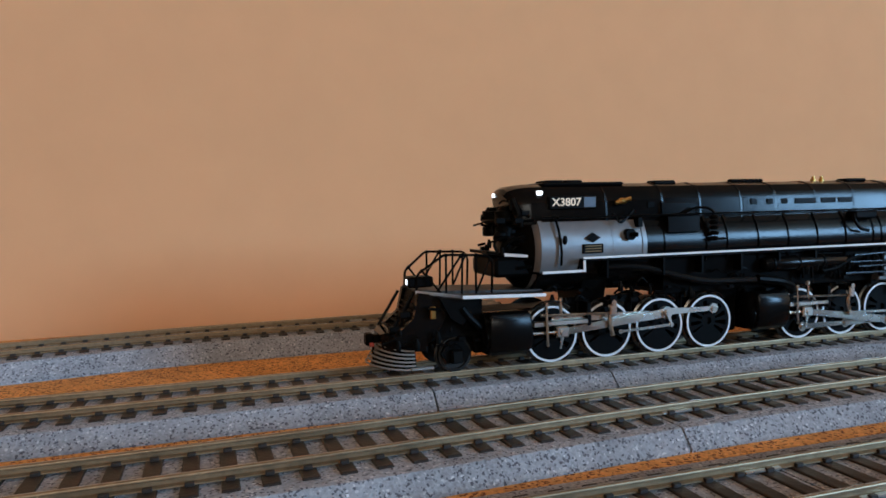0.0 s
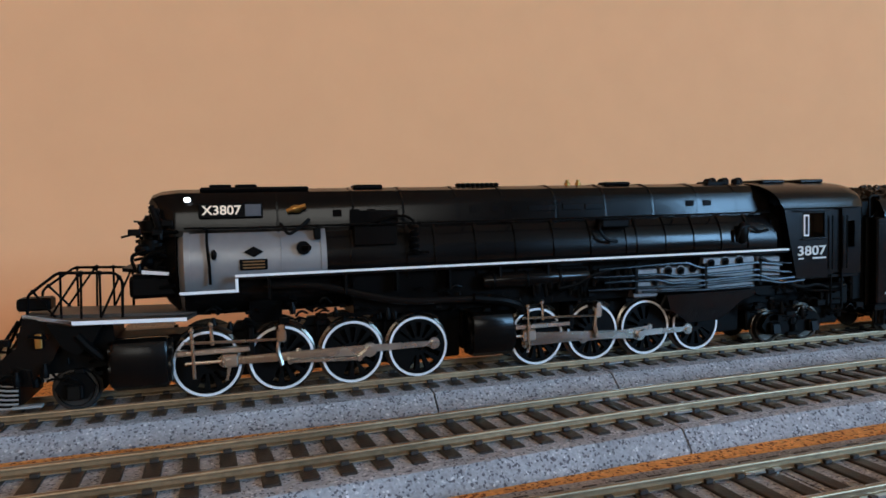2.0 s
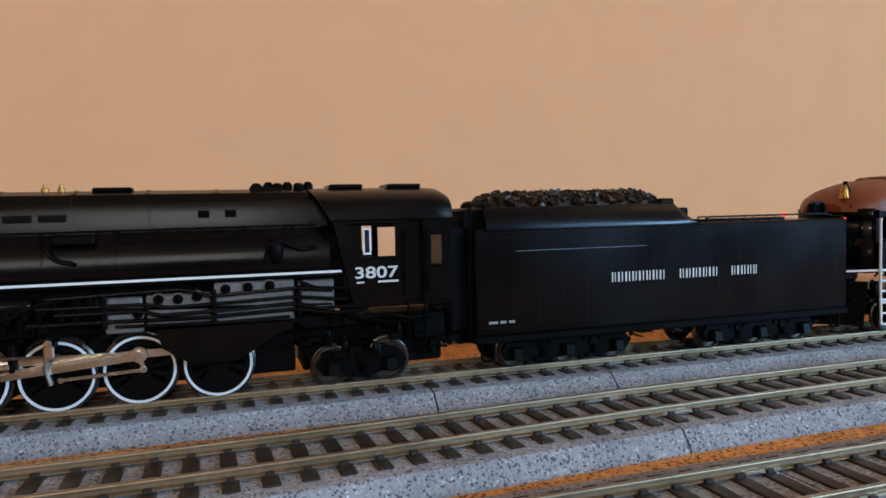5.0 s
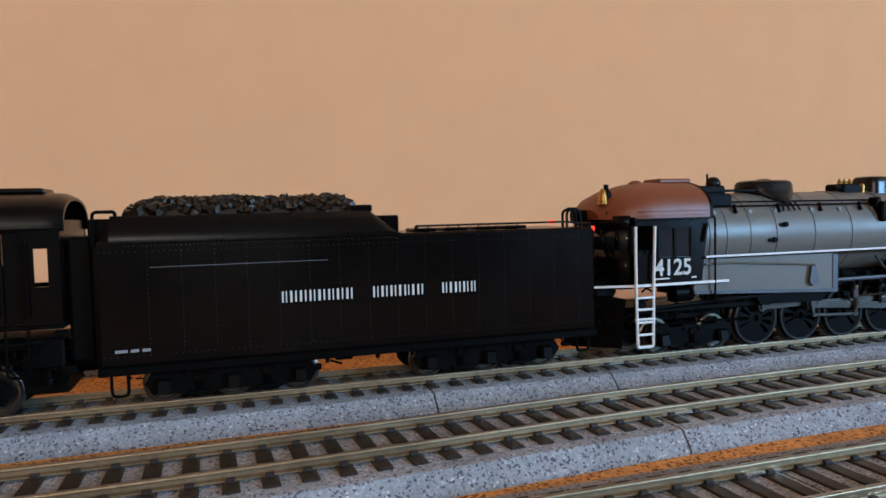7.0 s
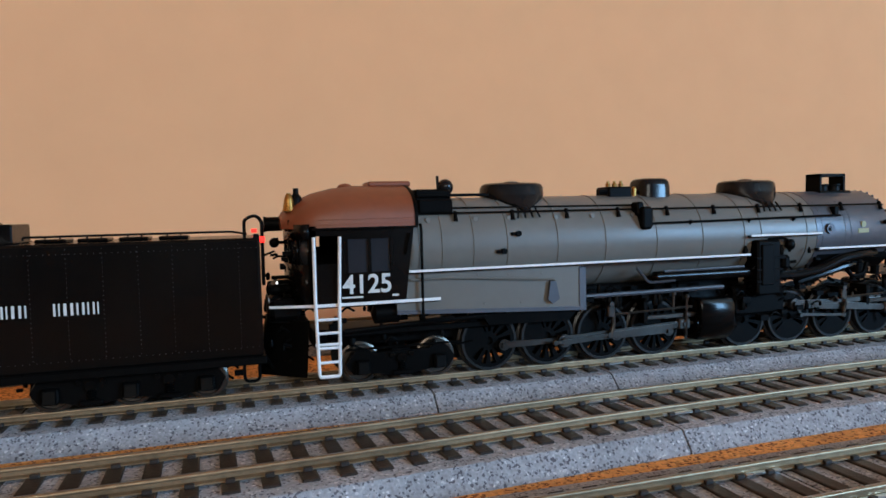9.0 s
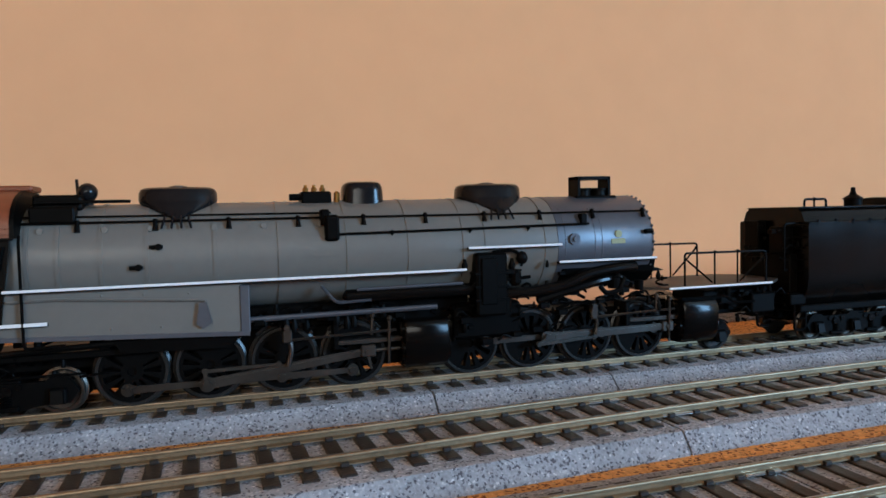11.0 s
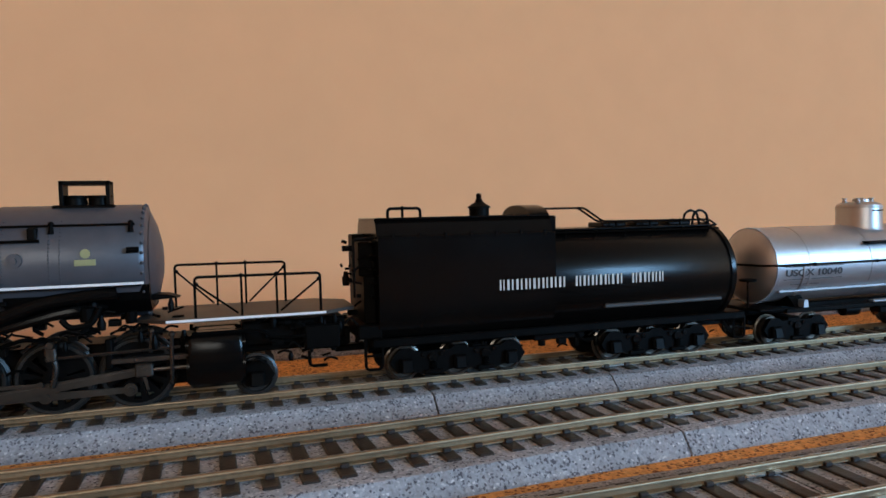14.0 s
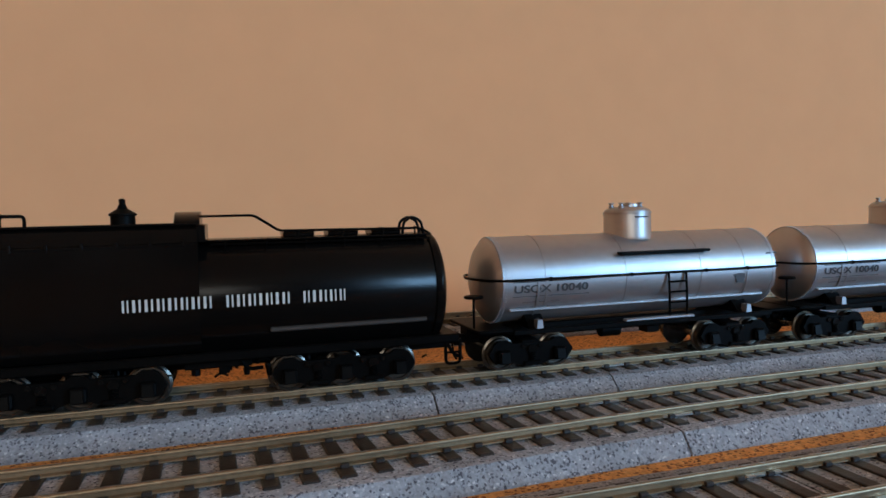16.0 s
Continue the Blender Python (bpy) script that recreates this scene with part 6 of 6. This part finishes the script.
    part("pilot", Shape().loft([[(449, -6, 20), (449, 6, 20), (446.5, 3, 3.6), (446.5, -3, 3.6)], [(460, -15, 20), (460, 15, 20), (459, -0 + 14, 3.6), (459, -14, 3.6)]]), BLACKM, loco, "black pilot under the cab front")
    part("small_plate", Shape().box(449.3, 449.6, -10, -6, 25.0, 26.4), LETTER, loco)
    for y in (-10.5, 10.5):
        handrail(loco, [(449.5, y, 24), (449, y, 20), (456, y, 19.5)], 0.4, "pilot_rail")
    part("white_edge", Shape().loft([[(449.2, -13, 23.9), (449.2, -13, 24.6), (449.6, -13, 24.6)], [(460.6, -18.2, 24.1), (460.6, -18.2, 24.9), (460.9, -18.1, 24.9)]]), WHITE, loco, "white painted edge line")
    lettering("cab_number", "4125", 469.2, 483.2, -W - 0.1, 27.2, 32.7, LETTER, cab, "large off-white cab number")
    part("small_lettering", Shape().box(469, 475, -W - 0.05, -W + 0.1, 26.0, 26.5).box(483.5, 485.4, -W - 0.05, -W + 0.1, 26, 26.6), LETTER, cab)
    # white ladder and grab rails
    lad = new("ladder")
    lad.parent = loco
    tagged(lad, "white painted cab ladder")
    ly = -W - 1.3
    part("ladder_rail", Shape().bent([(461.4, ly, 43.6), (461.4, ly, 25), (461.9, ly, 4.6), (467.6, ly, 4.6), (468.0, ly, 25), (468.6, ly, 43.6)], 0.5, 8, 0.8), WHITE, lad)
    for z in (8.6, 12.6, 16.8, 20.6):
        part("rung", Shape().cyl((461.8, ly, z), (467.8, ly, z), 0.42, 8), WHITE, lad)
    part("rung", Shape().cyl((461.0, ly, 13.6), (468.4, ly, 13.6), 0.42, 8), WHITE, lad)
    handrail(loco, [(488.4, -W - 0.6, 40), (487.6, -W - 0.6, 37.6), (489, -W - 0.6, 44)], 0.35, "grab_iron")
    handrail(loco, [(492.4, -17.2, 46.5), (492.4, -18, 45), (492.4, -18, 18.5), (501.6, -18, 18.8)], 0.4, "steam_line")
    s = Shape().turn_x([(478, 0.5), (479, 3.0), (486, 3.0), (487, 0.5)], -12.8, 20.6, 16).bent([(470, -14, 16), (490, -14, 17), (520, -14, 18)], 0.8, 8)
    s.box(466, 520, -13, -8, 14.2, 16.2, 0.4).cyl((470, -13.4, 10.5), (505, -13.4, 10.5), 0.4, 6)
    part("cab_underframe", s, BLACKM, loco, "black pipes and tanks under the cab")
    coupler(loco, 452.6, 1)
    return loco


def round_tender():
    t = new("oil_tender")
    tagged(t, "black oil tender with round rear tank and pale lettering", "model tender")
    W = 17.0
    x0, x1 = 737.0, 862.6
    CZ, R = 27.2, 17.0
    s = Shape().ext([(-W, 23.0), (-W, 43.0), (-W + 0.3, 43.5), (-W + 1.9, 43.7), (-13.6, 47.2), (-11.6, 48.4), (11.6, 48.4), (13.6, 47.2), (W - 1.9, 43.7), (W - 0.3, 43.5), (W, 43.0), (W, 23.0), (W - 0.6, 19.6), (W - 2.0, 16.6), (W - 4.4, 14.0), (11, 12.8), (-11, 12.8), (-W + 4.4, 14.0), (-W + 2.0, 16.6), (-W + 0.6, 19.6)], x0, 793.0)
    body = part("oil_bunker", s, BLACK, t, "flat sided black oil bunker")
    s = Shape().turn_x([(790, R - 2), (793, R), (860.4, R), (861.8, R - 0.7), (862.6, R - 2.4), (863.4, R - 7), (863.6, 0.4)], 0, CZ, 56)
    tank = part("round_tank", s, BLACK, t, "round black rear tank")
    part("tank_rim", Shape().turn_x([(859.0, R - 1), (859.0, R + 0.35), (860.6, R + 0.35), (860.6, R - 1)], 0, CZ, 56), BLACK, tank)
    part("top_rail", Shape().box(x0 + 0.2, 793, -W - 0.2, -W + 0.6, 42.8, 43.5, 0.15), BLACK, body)
    part("top_ledge", Shape().box(x0, 793, -12.9, 12.9, 48.2, 48.9, 0.2), BLACK, body)
    rivet_lines(body, [(742 + 6 * k, -W - 0.05, 42.2, 742 + 6 * k, -W - 0.05, 42.2, 1) for k in range(8)] + [(740, -15.6, 45.4, 790, -15.6, 45.4, 40)], BLACK, 0.22)
    for k in range(7):
        part("bunker_bracket", Shape().box(741 + k * 8, 741.8 + k * 8, -W - 0.35, -W + 0.5, 42.2, 44.4, 0.1), BLACK, body)
    # front end fittings
    for q in ((732.5, 737, -10, -3, 32, 42), (733, 737, 3, 10, 30, 44), (731, 738, -15, 15, 14, 18), (733.5, 737, -12, 12, 18, 32)):
        part("front_box", Shape().box(*q, 0.4), BLACKM, t, "black box on the tender front")
    handrail(t, [(730.6, -12.5, 32.0), (730.6, -12.5, 43.0), (736.8, -12.5, 43.2)], 0.4, "front_grab", posts=[((730.6, -12.5, 34), (730.6, -12.5, 26))])
    for k in range(5):
        part("front_rung", Shape().bent([(736.9, -14.5, 26 + 4 * k), (735.6, -14.5, 26 + 4 * k), (735.6, -11, 26 + 4 * k), (736.9, -11, 26 + 4 * k)], 0.3, 5), BLACKM, t)
    handrail(t, [(741.5, -10.5, 48.6), (741.5, -10.5, 51.6), (751.5, -10.5, 51.6), (751.5, -10.5, 48.6)], 0.45, "top_grab", posts=[((746, -10.5, 51.6), (746, -10.5, 48.6))])
    part("vent", Shape().turn_z([(48.4, 3.2), (51.2, 3.2), (51.4, 3.7), (51.8, 3.6), (53.2, 1.4), (54.6, 0.8), (55.6, 0.9), (56.0, 0.5)], 773.4, -2.4, 18), BLACKM, t, "small black conical vent")
    part("hump", Shape().ext([(12.2 * math.cos(radians(a)), 46.4 + 5.6 * math.sin(radians(a)) ** 0.8) for a in range(0, 181, 10)], 787.0, 793.6), BLACK, t, "rounded black bulkhead")
    part("bulkhead_bracket", Shape().box(792.6, 795.0, -13.5, 13.5, 43.5, 48.4, 0.3), BLACK, t)
    for y in (-8.0, -4.0):
        handrail(t, [(793, y, 50.6), (808, y, 50.6), (815, y, 46.0), (857, y, 45.6), (860, y, 43.6)], 0.35, "top_rail_wire", posts=[((x, y, 45.7), (x, y, 44)) for x in (820, 833, 845, 856)])
    for k in range(3):
        part("water_hatch", Shape().box(816 + 13 * k, 825 + 13 * k, -6, 4, 44.0, 45.6, 0.4), BLACK, t, "low black water hatch")
    part("tank_walk", Shape().box(795, 859, -9.5, 9.5, 43.4, 44.0, 0.2), BLACK, t)
    handrail(t, [(796, -10.4, 42.8), (859, -10.4, 42.6)], 0.3, posts=[((x, -10.4, 42.8), (x, -9.8, 41.2)) for x in range(800, 858, 11)])
    for y in (-6.0, -1.0):
        handrail(t, [(851.5, y, 43.8), (852, y, 47.6), (854.6, y, 49.2), (857.4, y, 47.8), (858.4, y, 43.4)], 0.45, "ladder_loop")
    letter_bars(t, WORDS, 774.0, 832.6, -W - 0.05, 26.1, 29.3, tilt=0)
    # frame, trucks
    part("frame", Shape().box(735, 866, -15.4, 15.4, 11.2, 13.8, 0.4), BLACKM, t, "black tender frame")
    part("side_rib", Shape().box(811, 856, -15.6, -12, 18.2, 19.6, 0.3), BOARDM, t, "long dark brown side rib")
    part("side_sill", Shape().box(737, 793, -14.6, -12.5, 12.9, 13.8, 0.2), BLACK, t)
    part("centre_sill", Shape().box(736, 866, -4, 4, 7.6, 11.2, 0.4), BLACKM, t)
    xs1, xs2 = [745.4, 762.2, 779.0], [816.0, 832.0, 848.0]
    small_wheels(t, xs1 + xs2, 5.2)
    truck_frame(t, xs1, 5.2, -12.8)
    truck_frame(t, xs2, 5.2, -12.8)
    s = Shape().box(788, 806, -11, -4, 8.6, 11.4, 0.3).box(797, 800, -10, -8, 6.6, 9, 0.3).cyl((791, -10, 8.6), (791, -10, 6.8), 1.2, 8).bent([(803, -11, 10), (805, -11, 7.6), (809, -11, 7.8)], 0.6, 6)
    part("underframe_gear", s, BLACKM, t)
    s = Shape().bent([(733, -14.6, 14), (733, -14.6, 5), (738, -14.6, 5), (738, -14.6, 14)], 0.45, 6).bent([(733, -14.6, 9), (738, -14.6, 9)], 0.4, 6)
    part("step_iron", s, BLACKM, t, "black wire step iron")
    s = Shape().bent([(862, -14, 12), (862, -14, 4.6), (866.5, -14, 4.6), (866.5, -14, 12)], 0.5, 6).bent([(862, -14, 8), (866.5, -14, 8)], 0.4, 6)
    s.bent([(865, -4, 10), (867, -5, 6), (869, -5, 4.6)], 0.55, 6)
    part("step_iron", s, BLACKM, t, "black wire step iron")
    clutter(t, 740, 862, -11.5, -6, 6, 12, 50, 43, BLACKM)
    clutter(t, 729, 738, -13, 8, 10, 42, 34, 44, BLACKM, 1.2)
    coupler(t, 868.5, -1)
    return t


def tank_car(x):
    """A tank car with its couplers' middle about x = 870 when x is 0."""
    t = new("tank_car")
    tagged(t, "silver painted railway tank car with a domed top", "model tank car", group="tank cars of the train")
    CZ, R = 27.8, 14.0
    x0, x1 = 880.6, 985.0
    s = Shape().turn_x([(x0 - 4.4, 0.4), (x0 - 4.2, 3.5), (x0 - 3.4, 7.6), (x0 - 1.8, 11.2), (x0 - 0.2, 13.2), (x0 + 1.0, R), (x1 - 1.0, R), (x1 + 0.2, 13.2), (x1 + 1.8, 11.2), (x1 + 3.4, 7.6), (x1 + 4.2, 3.5), (x1 + 4.4, 0.4)], 0, CZ, 60)
    tank = part("tank", s, SILVER, t, "silver painted cylindrical tank")
    for x in (x0 + 1.0, 896, 925, 954, x1 - 13, x1 - 1.0):
        part("tank_seam", Shape().turn_x([(x - 0.5, R - 1), (x - 0.5, R + 0.14), (x + 0.5, R + 0.14), (x + 0.5, R - 1)], 0, CZ, 60), SILVER, tank)
    s = Shape()
    for x in (x0 + 0.3, x0 + 1.6, x1 - 1.6, x1 - 0.3):
        for k in range(34):
            a = radians(95 + 5 * k)
            s.ball((x, (R + 0.02) * math.cos(a), CZ + (R + 0.02) * math.sin(a)), 0.26, n=3)
    tagged(part("rivets", s, SILVER, tank), "rows of tiny raised rivets", kind="stuff")
    dx = 933.8
    s = Shape().turn_z([(39.5, 8.7), (40.6, 8.1), (48.8, 8.0), (49.6, 7.6), (50.4, 6.0), (50.8, 2.0)], dx, 0, 36)
    dm = part("dome", s, SILVER, t, "round silver dome")
    part("dome_rim", Shape().turn_z([(48.2, 8.2), (48.9, 8.2)], dx, 0, 36), SILVER, dm)
    s = Shape()
    for ox, oy in ((-4.5, -3.5), (-0.5, -2), (-5, 2), (1.5, 2.5), (3.6, -2.5)):
        s.turn_z([(50, 0.9), (50.9, 1.0), (51.1, 0.6), (51.5, 0.6), (51.7, 1.0), (52.1, 0.8)], dx + ox, oy, 10)
    s.turn_z([(50.4, 3.2), (51.6, 3.0), (51.9, 1.0)], dx + 1, 0, 16)
    pieces("dome_valve", s, SILVER, dm, "silver valve on the dome")
    part("dome_ring", Shape().box(dx - 2.0, dx + 3, -8.35, -7.5, 47.0, 47.4, 0.1), BLACKM, dm)
    # wrap-round handrail
    hz = 28.6
    pts = [(x1 + 3, 14.2, hz), (x0 + 2, 14.9, hz), (x0 - 3.5, 11.0, hz), (x0 - 6, 3, hz), (x0 - 6, -3, hz), (x0 - 3.5, -11, hz), (x0 + 2, -14.9, hz), (x1 - 2, -14.9, hz), (x1 + 3.5, -11, hz), (x1 + 6, -3, hz)]
    handrail(t, pts, 0.42, posts=[((x, -14.9, hz), (x, -13.8, hz + 0.2)) for x in (897, 926, 955, 972)])
    # platform by the dome, ladder
    p = part("platform", Shape().box(922.5, 957.0, -14.4, -11.4, 35.0, 35.9, 0.15), BLACKM, t, "thin dark side platform")
    lad = new("ladder")
    lad.parent = t
    tagged(lad, "narrow black side ladder")
    for xx in (940.2, 947.0):
        part("ladder_rail", Shape().bent([(xx, -14.6, 28.6), (xx, -15.0, 22), (xx, -15.0, 12.6)], 0.42, 6), BLACKM, lad)
    for z in (15, 18.5, 22.0, 25.4):
        part("rung", Shape().cyl((940.2, -15, z), (947, -15, z), 0.35, 6), BLACKM, lad)
    # marks
    lettering("car_number", "USQX 10040", 884.8, 910.4, 0, 24.0, 26.9, INKM, tank, "dark reporting marks and number", barrel=(CZ, R))
    for z in (23.1, 27.7):
        y = smokebox_arc(CZ, R, z) - 0.1
        part("rule_line", Shape().box(884.4, 911.0, y, y + 0.5, z, z + 0.28), INKM, tank)
    s = Shape()
    for a, b, z in ((888, 901, 21.2), (886, 890, 19.6), (891, 900, 19.6), (901, 908, 19.6)):
        y = smokebox_arc(CZ, R, z) - 0.1
        s.box(a, b, y, y + 0.4, z, z + 0.6)
    s.side([(966.6, 26.4), (969.6, 27.0), (972.6, 26.4), (971.4, 25.2), (971.0, 23.6), (968.2, 23.6), (967.8, 25.2)], -13.95, -13.2)
    for z in (23, 25):
        s.box(981.5, 986, -13.0, -12.2, z + 8, z + 8.5)
    part("small_lettering", s, INKM, tank, "small unreadable dark lettering")
    # frame
    fr = part("frame", Shape().box(872.6, 993.0, -3.4, 3.4, 9.6, 13.2, 0.4), BLACKM, t, "black centre sill")
    for a, b in ((872.6, 884), (981.6, 993)):
        part("end_platform", Shape().box(a, b, -14.8, 14.8, 12.6, 13.6, 0.3), BLACKM, t, "black end platform")
    part("side_sill", Shape().box(884, 982, -15.2, -13.6, 11.6, 13.2, 0.2), BLACKM, t)
    part("side_sill", Shape().box(884, 982, 13.6, 15.2, 11.6, 13.2, 0.2), BLACKM, t)
    part("running_plate", Shape().box(923, 949, -16.2, -13.8, 13.4, 14.2, 0.2), SILVER, t, "narrow silver walkway")
    part("tank_ledge", Shape().box(884, 981, -11.9, -10.2, 18.5, 19.3, 0.2), SILVER, tank)
    for x in (893.0, 972.6):
        for m in (-1, 1):
            part("tank_saddle", Shape().side([(x - 1.1, 13.2), (x + 1.1, 13.2), (x + 0.8, 15.9), (x - 0.8, 15.9)], min(m * 14.8, m * 12.0), max(m * 14.8, m * 12.0)), SILVER, t, "bright silver tank anchor")
        part("tank_strap", Shape().turn_x([(x - 0.4, R - 1), (x - 0.4, R + 0.35), (x + 0.4, R + 0.35), (x + 0.4, R - 1)], 0, CZ, 40, 180, 270), SILVER, t)
        part("tank_bolster", Shape().ext([(-13, 13), (13, 13), (9, 17), (-9, 17)], x - 3, x + 3), BLACKM, t)
    xs1, xs2 = [881.4, 900.4], [959.2, 978.2]
    small_wheels(t, xs1 + xs2, 5.0)
    truck_frame(t, xs1, 5.0)
    truck_frame(t, xs2, 5.0)
    s = Shape().cyl((873.4, -8, 13), (873.4, -8, 23.4), 0.4, 6).turn_z([(23.0, 2.9), (23.4, 3.1), (23.8, 2.9)], 873.4, -8, 18)
    part("brake_wheel", s, BLACKM, t, "black brake wheel on a staff")
    s = Shape().turn_x([(918, 0.4), (919, 2.2), (926, 2.2), (927, 0.4)], -6, 9.4, 14).cyl((905, -5, 9.6), (955, -5, 9.6), 0.35, 6).box(936, 941, -8, -3, 7.6, 10, 0.3)
    part("brake_gear", s, BLACKM, t)
    coupler(t, 871.4, 1)
    coupler(t, 994.2, -1)
    return t


# ---- placing and motion ----
TRAIN = []


def put(thing, shift=0.0):
    TRAIN.append((thing, shift))
    return thing


put(black_locomotive())
put(coal_tender())
put(grey_locomotive())
put(round_tender())
put(tank_car(0))
put(tank_car(1), 122.0)

TIMES = [0.5 * k for k in range(33)]


def motions():
    """The train rolls by; wheels turn with it and rods follow the crank pins."""
    for thing, shift in TRAIN:
        walk(thing, [(t, pose((shift - gone(t)) * MM, 0, 0)) for t in TIMES])
    for ob, x, z, r, phase in TURNING:
        step = 0.2 if r > 8 else 0.1
        rows = []
        for k in range(int(round(16 / step)) + 1):
            t = k * step
            rows.append((t, pose(x * MM, 0, z * MM, 0, -(phase + math.degrees(gone(t) / r)), 0)))
        walk(ob, rows)
    for row in RODS:
        ob, kind, xm, z, r, phase, pin = row[:7]
        rows = []
        for k in range(161):
            t = k * 0.1
            a = radians(phase) + gone(t) / r
            px, pz = xm + pin * math.cos(a), z + pin * math.sin(a)
            if kind == "side":
                m = pose(px * MM, 0, pz * MM)
            elif kind == "crank":
                m = pose(px * MM, 0, pz * MM, 0, 70 - math.degrees(a), 0)
            elif kind == "ecc":
                ex, ez = px + 3.9 * math.cos(a - radians(160)), pz + 3.9 * math.sin(a - radians(160))
                lx, lz = row[7], row[8]
                tilt = math.atan2(lz - ez, abs(lx - ex))
                m = pose(ex * MM, 0, ez * MM, 0, -math.degrees(tilt) if lx > ex else math.degrees(tilt), 0)
            else:
                length, sgn, zc = row[7], row[8], row[9]
                hx = px + sgn * math.sqrt(length ** 2 - (zc - pz) ** 2)
                tilt = math.degrees(math.asin((zc - pz) / length))
                m = pose(hx * MM, 0, zc * MM) if kind == "cross" else pose(px * MM, 0, pz * MM, 0, -tilt * sgn, 0)
            rows.append((t, m))
        walk(ob, rows)


motions()
